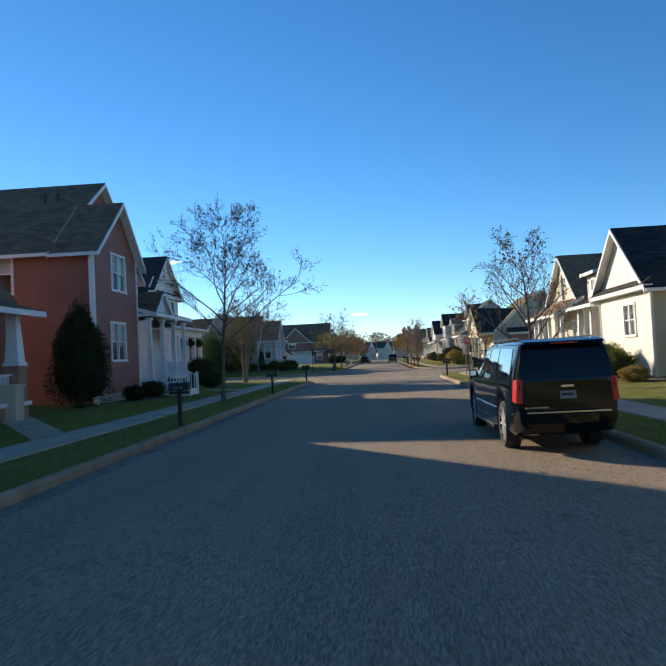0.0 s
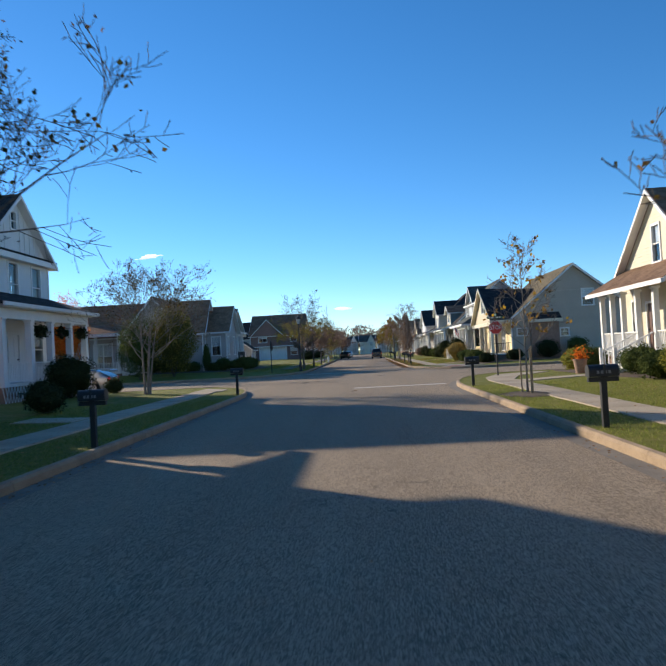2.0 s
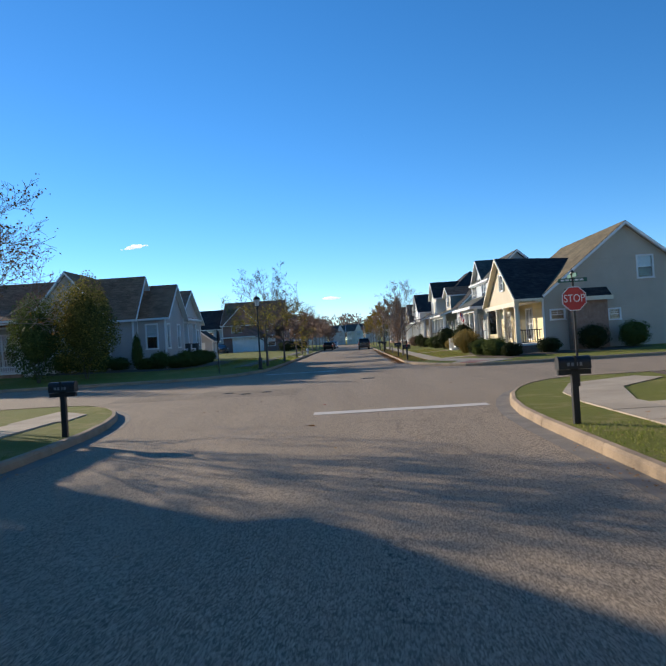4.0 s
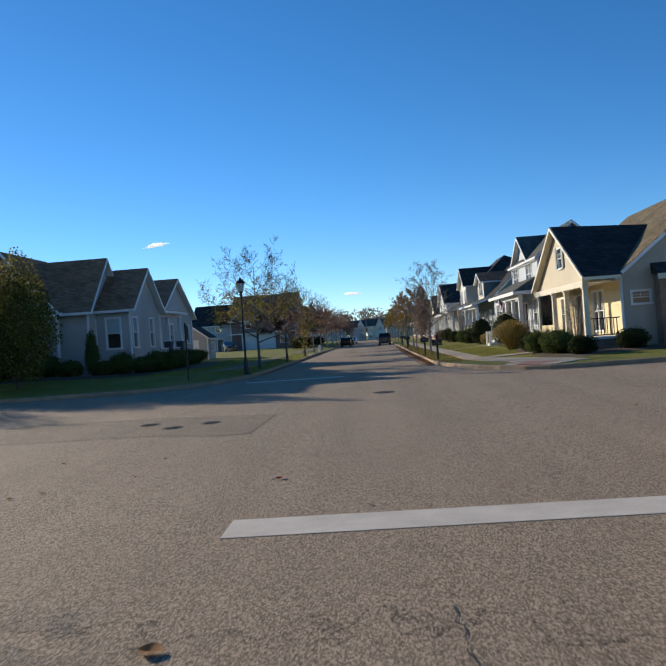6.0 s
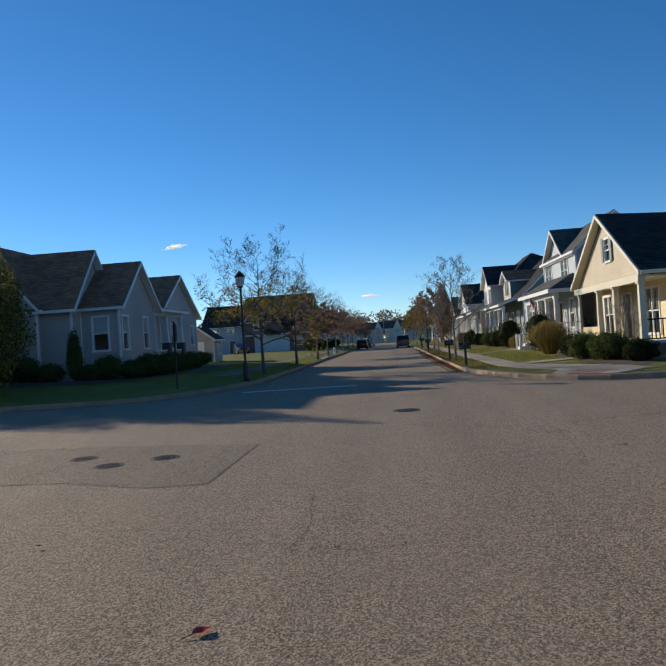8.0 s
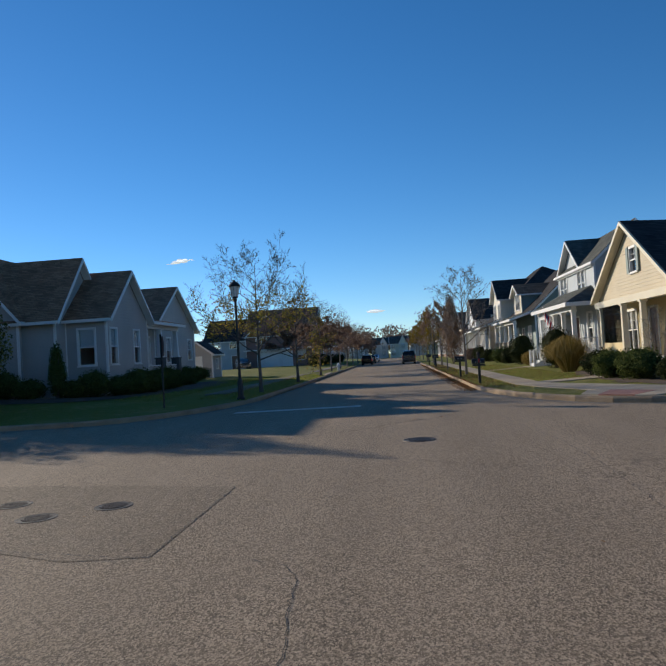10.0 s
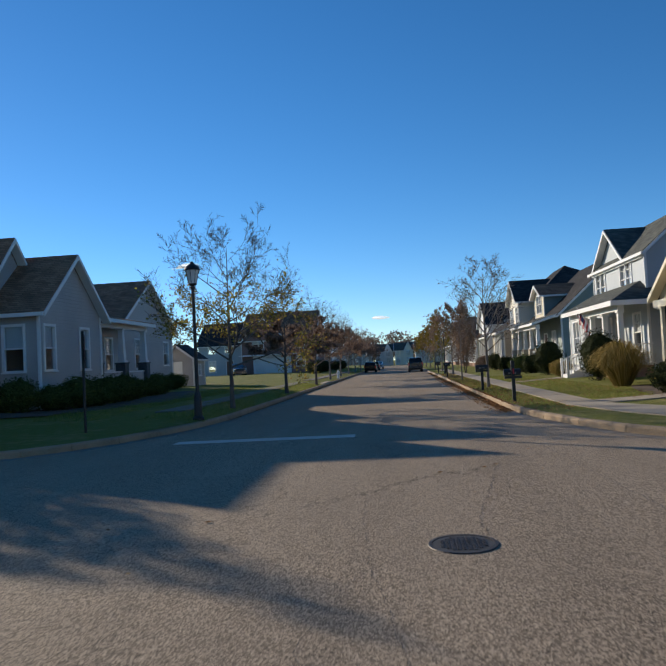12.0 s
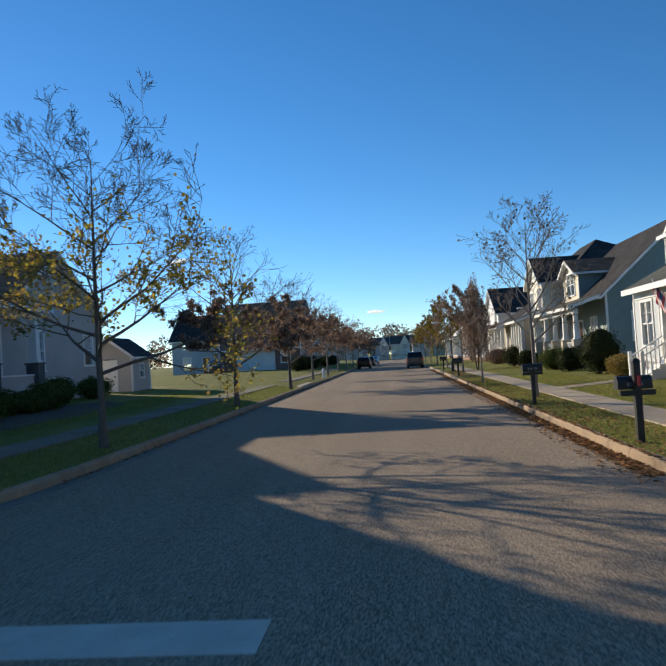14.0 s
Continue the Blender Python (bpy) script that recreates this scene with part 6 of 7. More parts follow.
plume_grass(9.36, 89.4, 1.15, 1.75, "tawny ornamental grass clump beside the yellow porch", 501)
tree(-5.75, 30.9, 7.1, 3.2, "nearly bare street tree with a few brown leaves on the verge", 11, 1500, LEAF_STREET, fork=0.34, limbs=19, radius=0.085, leaf_size=0.075, lean=(0.15, 0), low=-0.2, kids=(7, 7, 6, 3), bark=BARK_DARK)
tree(5.9, 29.0, 5.4, 2.5, "spreading leaning street tree with sparse brown leaves", 23, 700, LEAF_STREET, fork=0.19, limbs=15, radius=0.095, lean=(-0.2, -0.1), leaf_size=0.08, low=0.1, kids=(7, 7, 5, 2), bark=BARK_DARK)
tree(5.35, 43.4, 4.8, 1.3, "young staked street tree with few yellow leaves", 31, 230, LEAF_YELLOW, fork=0.28, limbs=20, radius=0.032, leaf_size=0.11, kids=(7, 6, 4), clusters=40)
tree(-9.5, 55.1, 4.95, 3.3, "multi-stemmed bare tree with fine twigs and seed heads", 41, 3000, LEAF_STREET, fork=0.34, limbs=30, radius=0.075, stems=5, leaf_size=0.07, low=-0.1, lean=(0.15, 0), kids=(6, 6, 5, 3), group="garden trees")
tree(-4.85, 87.1, 6.25, 3.1, "tall half-bare street tree with yellow-green leaves", 53, 4200, LEAF_TURNING, fork=0.24, limbs=20, low=-0.42, kids=(6, 6, 6, 4), radius=0.085, leaf_size=0.085, low_leaves=0.62, bark=BARK_DARK)
tree(-4.75, 98.6, 6.1, 2.7, "half-bare street tree with russet lower leaves", 61, 13000, LEAF_RUSSET, fork=0.24, limbs=22, radius=0.09, leaf_size=0.09, low=-0.25, kids=(7, 6, 4), low_leaves=0.48, bark=BARK_DARK)
tree(-4.7, 111.2, 5.8, 2.7, "half-bare street tree with russet lower leaves", 67, 13000, LEAF_RUSSET, fork=0.24, limbs=20, radius=0.09, leaf_size=0.085, low=-0.2, kids=(7, 6, 5), low_leaves=0.6, bark=BARK_DARK)
tree(5.15, 95.2, 5.75, 2.1, "bare street tree beside the pavement", 71, 260, LEAF_STREET, fork=0.3, limbs=18, kids=(7, 7, 5, 2), radius=0.075, leaf_size=0.09)
tree(4.95, 107.0, 4.4, 1.3, "slim young bare street tree", 73, 60, LEAF_RUSSET, fork=0.25, limbs=10, radius=0.05, kids=(6, 3, 2))
for i, y in enumerate((124, 135, 146, 158, 171, 186, 202)):
    tree(-5.0, y, 5.9 + 0.3 * (i % 3), 2.8, "street tree full of russet autumn leaves", 80 + i, 8000, LEAF_RUSSET, fork=0.24, limbs=17, radius=0.085, leaf_size=0.09, low=-0.15, kids=(6, 5, 3), low_leaves=0.72)
for i, (y, m) in enumerate(((124, LEAF_RUSSET), (140, LEAF_GOLD), (156, LEAF_GOLD), (172, LEAF_GOLD), (190, LEAF_RUSSET), (208, LEAF_GOLD))):
    tree(5.6, y, 5.6 + 0.4 * (i % 3), 2.5, "street tree in yellow and russet autumn leaf", 90 + i, 4000, m, fork=0.24, limbs=13, radius=0.08, leaf_size=0.12, kids=(6, 4, 3))
shrub(6.95, 127.0, 1.35, 1.35, 6.7, LEAF_RUSSET, "tall cone-shaped tree with bronze foliage", 101, 5200, 0.13, cone=0.55, name="conifer", group="garden trees", lift=0.5)
shrub(-14.9, 80.0, 2.2, 2.2, 6.0, LEAF_OLIVE, "bushy tree in dull green and gold leaf", 103, 8000, 0.14, cone=0.25, name="bushy_tree", group="garden trees", lift=0.3)
shrub(-17.4, 70.8 + 8.2, 2.0, 2.0, 5.2, LEAF_GREEN, "bushy dark green tree beside the corner house", 104, 5000, 0.13, cone=0.25, name="bushy_tree", group="garden trees", lift=0.2)
shrub(-23.8, 80.2, 2.2, 2.2, 7.2, LEAF_ORANGE, "flame orange maple behind the white porch", 105, 4200, 0.13, cone=0.2, name="maple", group="garden trees", lift=0.9)
shrub(-10.7, 29.2, 1.45, 1.4, 3.9, LEAF_DARK, "tall dark cone-shaped evergreen beside the red house", 107, 11000, 0.075, cone=0.55, name="cone_evergreen")
shrub(-12.3, 53.0, 1.1, 1.1, 1.9, LEAF_DARK, "round dark clipped shrub before the white porch", 109, 5200, 0.07)
for i, (x, y, r, hh, m) in enumerate(((10.0, 34.2, 0.85, 1.5, LEAF_LIME), (9.9, 32.4, 0.7, 1.15, LEAF_GREEN), (10.4, 36.2, 0.7, 1.5, LEAF_LIME), (10.6, 38.6, 0.6, 1.0, LEAF_GREEN), (9.6, 29.8, 0.5, 0.6, LEAF_STRAW))):
    shrub(x, y, r, r, hh, m, "rounded garden shrub before the white house", 120 + i, 2600, 0.07)
shrub(12.3, 30.6, 0.7, 0.7, 3.0, LEAF_GREEN, "upright leafy shrub by the house corner", 127, 2600, 0.08)
for i, (x, y, r, hh, m) in enumerate(((10.2, 45.8, 0.7, 1.0, LEAF_GREEN), (10.6, 48.6, 0.75, 1.1, LEAF_GREEN), (10.3, 44.2, 0.7, 1.3, LEAF_LIME), (10.7, 54.4, 0.75, 1.1, LEAF_GREEN), (10.8, 57.0, 0.8, 1.1, LEAF_LIME))):
    shrub(x, y, r, r, hh, m, "evergreen foundation shrub before a porch", 130 + i, 2200, 0.07)
for i, (x, y, r, hh, m) in enumerate(((9.4, 84.2, 0.7, 1.0, LEAF_DARK), (9.2, 82.0, 0.75, 1.05, LEAF_GREEN), (9.6, 80.2, 0.8, 1.1, LEAF_GREEN), (10.2, 78.8, 0.6, 0.8, LEAF_DARK), (12.6, 79.6, 0.7, 0.9, LEAF_DARK), (15.3, 79.9, 0.9, 1.5, LEAF_DARK), (17.6, 79.8, 0.9, 1.6, LEAF_GREEN))):
    shrub(x, y, r, r, hh, m, "tawny grass clump beside the yellow porch" if m is LEAF_STRAW else "low evergreen shrub round the yellow porch", 140 + i, 2600, 0.08)
for i, (x, y, r, hh, m) in enumerate(((10.0, 94.8, 0.95, 2.3, LEAF_DARK), (10.2, 103.6, 0.6, 0.9, LEAF_STRAW), (10.1, 106.4, 1.0, 2.1, LEAF_DARK), (10.1, 111.5, 0.8, 1.3, LEAF_DARK), (10.0, 115.0, 0.9, 1.3, LEAF_GREEN), (9.9, 123.0, 0.8, 1.2, LEAF_DARK), (9.8, 128, 0.9, 1.6, LEAF_DARK), (9.8, 137, 1.0, 1.4, LEAF_RUSSET))):
    shrub(x, y, r, r, hh, m, "dark evergreen shrub before a porch" if m is LEAF_DARK else "rounded garden shrub on the lawn edge", 150 + i, 2000, 0.09)
for i, (x, y, r, hh) in enumerate(((-13.2, 84.6, 0.5, 2.4), (-11.9, 85.3, 0.7, 1.2), (-10.6, 87.2, 0.8, 1.2), (-10.5, 89.3, 0.8, 1.15), (-10.6, 91.4, 0.8, 1.2), (-11.2, 94.2, 0.7, 0.9), (-11.2, 97.4, 0.8, 1.0), (-12.6, 101.0, 0.8, 1.1), (-12.6, 104.4, 0.8, 1.0), (-15.6, 84.5, 0.8, 1.3), (-18.0, 84.4, 0.9, 1.4), (-16.7, 84.2, 0.8, 1.0), (-14.4, 84.4, 0.8, 0.9), (-12.6, 84.9, 0.7, 0.8), (-11.1, 86.2, 0.7, 0.9), (-10.5, 88.2, 0.7, 0.9), (-10.5, 90.4, 0.7, 0.9), (-10.7, 92.6, 0.7, 0.9), (-11.0, 95.6, 0.7, 0.8))):
    shrub(x, y, r, r, hh, LEAF_GREEN, "dark foundation shrub round the grey house", 170 + i, 2000, 0.08, cone=0.5 if hh > 2 else 0)
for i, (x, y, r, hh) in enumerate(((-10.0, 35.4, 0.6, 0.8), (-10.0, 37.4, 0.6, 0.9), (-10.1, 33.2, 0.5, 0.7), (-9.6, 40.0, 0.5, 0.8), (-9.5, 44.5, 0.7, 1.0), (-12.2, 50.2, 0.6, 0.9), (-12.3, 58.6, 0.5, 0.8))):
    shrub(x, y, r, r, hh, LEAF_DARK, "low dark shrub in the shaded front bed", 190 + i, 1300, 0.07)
for i, y in enumerate((150, 156, 163, 178, 192)):
    shrub(-9.6, y, 1.0, 1.4, 1.7, LEAF_DARK, "dark hedge shrub in shade", 200 + i, 1500, 0.12)

tree(10.9, 81.9, 2.6, 0.8, "small bare multi-stemmed shrub with pale bark", 211, 60, LEAF_STREET, fork=0.25, limbs=15, radius=0.05, stems=5, leaf_size=0.05, kids=(5, 4, 3), group="garden trees")

# mulch bed, stakes
bed = thing("tree_stakes", (5.35, 43.4, 0.15), "three wooden stakes round the young tree", "stake")
for dx, dy, hh in ((-0.14, 0.1, 1.35), (0.16, 0.05, 1.4), (0.04, -0.3, 1.3)):
    part("stake", Shape().tube([(5.35 + dx, 43.4 + dy, 0.02), (5.35 + dx * 1.05, 43.4 + dy * 1.05, 0.15 + hh)], [0.024, 0.022], 8), WOOD_STAKE, bed)


def mulch(x, y, rx, ry, n=26):
    s = Shape()
    pts = [(x + rx * math.cos(2 * math.pi * i / n) * (1 + 0.08 * math.sin(i * 2.3)), y + ry * math.sin(2 * math.pi * i / n) * (1 + 0.08 * math.cos(i * 1.7))) for i in range(n)]
    s.v = [(x, y, lawn_z(x, y) + 0.07)] + [(a, b, lawn_z(a, b) + 0.008) for a, b in pts]
    s.f = [(0, 1 + i, 1 + (i + 1) % n) for i in range(n)]
    solo("mulch_bed", s, MULCH, "low bed of dark brown mulch", "mulch bed", "structure")


mulch(5.35, 43.4, 0.75, 1.3)
mulch(9.9, 83, 1.2, 6.0)
mulch(10.2, 33.5, 0.9, 4.6)
mulch(10.5, 52, 0.8, 8.0)
mulch(-10.2, 36, 0.8, 4.0)
# Mulch by the grey house, made large to darken the lawn in its shade.
mulch(-10.6, 92.5, 1.9, 9.0)
mulch(-15.5, 84.0, 5.5, 1.5)
mulch(13.5, 79.6, 5.0, 1.2)

# grass blades, litter
def blades(n, seed, areas, material, name, label, hgt):
    rnd, s = random.Random(seed), Shape()
    tot = [abs((b - a) * (d - c)) for a, b, c, d in areas]
    for (a, b, c, d), q in zip(areas, tot):
        for _ in range(int(n * q / sum(tot))):
            x, y = rnd.uniform(a, b), rnd.uniform(c, d)
            z, w, hh = lawn_z(x, y) - 0.005, rnd.uniform(0.004, 0.01), hgt * rnd.uniform(0.5, 1.3)
            g = rnd.uniform(0, 6.28)
            dx, dy = math.cos(g) * w, math.sin(g) * w
            k = len(s.v)
            s.v += [(x - dx, y - dy, z), (x + dx, y + dy, z), (x + rnd.gauss(0, 0.02), y + rnd.gauss(0, 0.02), z + hh)]
            s.f.append((k, k + 1, k + 2))
    tagged(solo(name, s, material, label, "grass", "stuff"))


blades(60000, 5, [(4.47, 5.68, 8, 49), (-5.85, -4.47, 8, 49), (6.8, 9.5, 30, 49), (-9.5, -7.35, 18, 48)], BLADE, "grass", "short uneven grass blades on verge and lawn", 0.05)
blades(60000, 6, [(4.47, 5.68, 82, 112), (-6.5, -4.47, 82, 112), (6.8, 9.0, 84, 112), (-10, -7.7, 82, 108)], BLADE, "grass", "short uneven grass blades on verge and lawn", 0.05)


def litter(n, seed, areas, spread=0.0, size=0.05, road_level=None):
    rnd, s = random.Random(seed), Shape()
    for a, b, c, d, share in areas:
        for _ in range(int(n * share)):
            x, y = rnd.uniform(a, b), rnd.uniform(c, d)
            z = 0.012 if abs(x) < K else lawn_z(x, y) + 0.03
            leaf(s, Vector((x, y, z + rnd.random() * 0.05)), size * rnd.uniform(0.6, 1.4), rnd)
            for q in range(len(s.v) - 4, len(s.v)):
                v = s.v[q]
                s.v[q] = (v[0], v[1], z + abs(v[2] - z) * 0.35)
    tagged(solo("fallen_leaves", s, LITTER, "brown fallen leaves along kerb and grass", "leaf litter", "stuff"))


litter(24000, 7, [(4.02, 4.34, 82.5, 112, 0.5), (4.0, 4.3, 112, 140, 0.12), (4.42, 5.6, 80, 125, 0.16), (3.7, 4.2, 82, 120, 0.08), (6.8, 9, 83, 110, 0.06), (-4.32, -4.1, 84, 130, 0.06)], size=0.07)
litter(3200, 8, [(-4.3, -3.95, 8, 48, 0.35), (4.0, 4.3, 8, 48, 0.15), (4.5, 9, 20, 50, 0.2), (-9, -4.5, 10, 50, 0.25), (-3.9, 3.9, 6, 110, 0.02), (2, 4.2, 10, 15, 0.03)], size=0.045)


# ---------------------------------------------------------------- street furniture
LEAF_RED = leaf_material("red_leaf", [(0.0, (0.35, 0.05, 0.05)), (1.0, (0.5, 0.1, 0.08))], 0.1)


def loose_leaf(x, y, size, material, label, seed):
    """One curled fallen leaf: a pointed blade folded along its rib, with its stalk."""
    rnd = random.Random(seed)
    turn, c = rnd.uniform(0, 6.28), Vector((x, y, 0.006))
    q = lambda a, b, z: c + Vector((a * math.cos(turn) - b * math.sin(turn), a * math.sin(turn) + b * math.cos(turn), z)) * size
    t = thing("fallen_leaf", (x, y, 0), label, "leaf", "loose leaves on the road")
    s, rows = Shape(), []
    for i, (a, w) in enumerate(((-0.5, 0.06), (-0.25, 0.3), (0.0, 0.4), (0.25, 0.28), (0.5, 0.03))):
        lift = 0.16 * abs(a) + rnd.uniform(0, 0.04)
        rows.append([q(a, -w, lift + 0.14 * w / 0.4), q(a, 0, lift), q(a, w, lift + (0.06 + rnd.uniform(0, 0.14)) * w / 0.4)])
    s.v = [tuple(p) for r in rows for p in r]
    s.f = [(i * 3 + j, i * 3 + j + 1, i * 3 + j + 4, i * 3 + j + 3) for i in range(4) for j in range(2)]
    part("blade", s, material, t)
    part("stalk", Shape().tube([tuple(q(-0.5, 0, 0.1)), tuple(q(-0.8, 0.05, 0.06)), tuple(q(-1.0, 0.12, 0.02))], [size * 0.03, size * 0.025, size * 0.02], 4), BARK_DARK, t)


loose_leaf(0.29, 56.63, 0.13, LEAF_RED, "single red fallen leaf lying on the asphalt", 1)
loose_leaf(0.2, 51.96, 0.16, LITTER, "large curled brown leaf lying on the asphalt", 2)
for i, (x, y) in enumerate(((-3.37, 58.88), (-2.63, 56.62), (-2.93, 56.39), (1.38, 55.04), (6.25, 61.57), (4.42, 62.24), (2.7, 55.43), (-0.91, 69.43), (2.56, 72.78), (3.31, 74.36), (2.36, 72.54), (1.71, 72.2), (2.2, 10.4), (2.9, 11.6), (3.4, 12.5), (2.5, 12.9))):
    loose_leaf(x, y, 0.06 + 0.015 * (i % 3), LITTER, "small dry brown leaf lying on the asphalt", 10 + i)

FLAG_RED = surface("flag_red", (0.4, 0.03, 0.035), (0.5, 0.05, 0.05), 0.8, grain=30)
FLAG_BLUE = surface("flag_blue", (0.02, 0.03, 0.11), (0.03, 0.045, 0.15), 0.8, grain=30)
LAMP_GLASS = surface("lamp_glass", (0.62, 0.6, 0.55), (0.75, 0.73, 0.68), 0.3, grain=10, bump=0)


def mailbox(x, y, face, label, h=1.05, tall_post=0.0):
    """A post with a cross arm and a domed metal box; face is the way its door looks, -1 or 1 along x."""
    z = lawn_z(x, y) - 0.02
    t = thing("mailbox", (x, y, z), label, "mailbox", "mailboxes along the kerb")
    part("post", Shape().taper(x, y, z - 0.1, z + h - 0.16 + tall_post, 0.05, 0.05), BLACK_METAL, t)
    part("arm", Shape().box(x - 0.26, x + 0.26, y - 0.045, y + 0.045, z + h - 0.24, z + h - 0.16), BLACK_METAL, t)
    n, w, hb = 9, 0.105, 0.11
    prof = [(-w, 0.0), (w, 0.0)] + [(w * math.cos(math.pi * i / (n - 1)), hb + w * 0.9 * math.sin(math.pi * i / (n - 1))) for i in range(n)]
    loop = lambda xx, g=1.0: [(xx, y + (0.16 if tall_post else 0) + a * g, z + h - 0.15 + b * g) for a, b in prof]
    bx = part("box", Shape().hull(loop(x - 0.25), loop(x + 0.25)), BLACK_METAL, t)
    part("door", Shape().hull(loop(x + face * 0.252, 1.04), loop(x + face * 0.266, 1.04)), BLACK_METAL, bx)
    part("flag", Shape().box(x - face * 0.02, x + face * 0.02, y - w - 0.016, y - w - 0.006, z + h - 0.1, z + h + 0.06), FLAG_RED if tall_post else BLACK_METAL, bx)
    for i in range(4):
        part("number_bar", Shape().box(x - 0.13 + i * 0.065, x - 0.09 + i * 0.065, y + (0.16 if tall_post else 0) - w - 0.006, y + (0.16 if tall_post else 0) - w - 0.002, z + h - 0.1, z + h - 0.045), PLATE, bx)
    part("cap", Shape().taper(x, y, z + h - 0.16 + tall_post, z + h - 0.1 + tall_post, 0.065, 0.03), BLACK_METAL, t)
    return t


for x, y, f in ((-4.62, 20.9, 1), (-4.5, 35.5, 1), (-4.62, 51.4, 1), (4.72, 34.8, -1), (4.62, 49.0, -1)):
    mailbox(x, y, f, "black metal mailbox on a black post by the kerb")
mailbox(4.66, 84.5, -1, "black metal mailbox on a tall black post", 0.98, 0.42)
for x, y in ((4.6, 92.6), (4.6, 116.0), (4.7, 131.0)):
    mailbox(x, y, -1, "black metal mailbox on a black post by the kerb")


def street_lamp(x, y, label, h=4.85):
    z = lawn_z(x, y) - 0.02
    t = thing("street_lamp", (x, y, z), label, "street lamp", "street lamps")
    part("base", Shape().spin(x, y, [(0.17, z), (0.17, z + 0.08), (0.12, z + 0.14), (0.11, z + 0.7), (0.075, z + 0.8), (0.06, z + 0.85)], 14), BLACK_METAL, t, smooth=True)
    part("pole", Shape().spin(x, y, [(0.055, z + 0.85), (0.045, h - 0.85), (0.07, h - 0.83), (0.075, h - 0.76), (0.04, h - 0.74)], 12), BLACK_METAL, t, smooth=True)
    head = part("lantern", Shape().spin(x, y, [(0.05, h - 0.74), (0.12, h - 0.7), (0.125, h - 0.66), (0.1, h - 0.655)], 8), BLACK_METAL, t)
    part("globe", Shape().spin(x, y, [(0.115, h - 0.66), (0.2, h - 0.27), (0.19, h - 0.25)], 8), LAMP_GLASS, head, "pale ribbed lantern glass")
    for i in range(8):
        w = 2 * math.pi * i / 8
        part("rib", Shape().tube([(x + 0.12 * math.cos(w), y + 0.12 * math.sin(w), h - 0.66), (x + 0.207 * math.cos(w), y + 0.207 * math.sin(w), h - 0.26)], [0.009, 0.009], 4), BLACK_METAL, head)
    part("roof", Shape().spin(x, y, [(0.235, h - 0.27), (0.24, h - 0.24), (0.2, h - 0.17), (0.12, h - 0.1), (0.06, h - 0.07), (0.05, h - 0.02), (0.02, h)], 12), BLACK_METAL, head, smooth=True)


street_lamp(-4.75, 82.4, "black lantern street lamp on the corner verge")
street_lamp(5.2, 128.0, "black lantern street lamp far along the street")

# stop sign on the near corner, its face to the oncoming street
SIGN_RED = surface("sign_red", (0.42, 0.02, 0.018), (0.52, 0.035, 0.03), 0.45, grain=12, patch=2, bump=0)
SIGN_FADED = surface("faded_sign", (0.1, 0.04, 0.032), (0.15, 0.06, 0.048), 0.6, grain=12, patch=2, bump=0)
SIGN_WHITE = surface("sign_white", (0.7, 0.7, 0.68), (0.78, 0.78, 0.76), 0.45, grain=12, patch=2, bump=0)
SIGN_GREEN = surface("sign_green", (0.02, 0.1, 0.06), (0.03, 0.14, 0.08), 0.45, grain=12, patch=2, bump=0)
ng = 8


def octagon(x, y, z, r):
    return [(x + r * math.cos(math.pi / 8 + i * math.pi / 4), y, z + r * math.sin(math.pi / 8 + i * math.pi / 4)) for i in range(ng)]


def lettering(word, size, x, y, z):
    """Flat raised letters that face the south, centred at x, z."""
    cu = bpy.data.curves.new("word", "FONT")
    cu.body, cu.size, cu.extrude, cu.align_x, cu.align_y = word, size, 0.001, "CENTER", "CENTER"
    tmp = bpy.data.objects.new("word", cu)
    me = bpy.data.meshes.new_from_object(tmp)
    bpy.data.objects.remove(tmp)
    s = Shape()
    s.v = [(x + v.co.x, y - v.co.z, z + v.co.y * 1.25) for v in me.vertices]
    s.f = [tuple(p.vertices) for p in me.polygons]
    return s


t = thing("stop_sign", (6.8, 55.8, 0.15), "red octagonal stop sign with street-name blades on a dark post", "stop sign")
part("post", Shape().tube([(6.8, 55.8, 0.05), (6.8, 55.8, 3.0)], [0.035, 0.03], 10), BLACK_METAL, t)
part("finial", Shape().spin(6.8, 55.8, [(0.03, 3.0), (0.055, 3.03), (0.05, 3.08), (0.015, 3.14)], 10), BLACK_METAL, t)
pl = part("plate", Shape().hull(octagon(6.8, 55.75, 2.4, 0.33), octagon(6.8, 55.755, 2.4, 0.33)), SIGN_WHITE, t, "white border of the octagonal plate")
part("red_field", Shape().hull(octagon(6.8, 55.742, 2.4, 0.306), octagon(6.8, 55.747, 2.4, 0.306)), SIGN_RED, pl, "red field of the stop sign")
part("word", lettering("STOP", 0.225, 6.8, 55.738, 2.4), SIGN_WHITE, pl, "white letters reading STOP")
for z, a in ((2.87, 0), (2.98, 1)):
    bl = part("name_blade", Shape().box(6.43, 7.17, 55.79, 55.81, z - 0.045, z + 0.055) if a == 0 else Shape().box(6.79, 6.81, 55.43, 56.17, z - 0.04, z + 0.06), SIGN_GREEN, t, "green street-name blade")
    if a == 0:
        for i in range(5):
            part("name_bar", Shape().box(6.5 + i * 0.12, 6.59 + i * 0.12, 55.785, 55.789, z - 0.015, z + 0.03), SIGN_WHITE, bl)

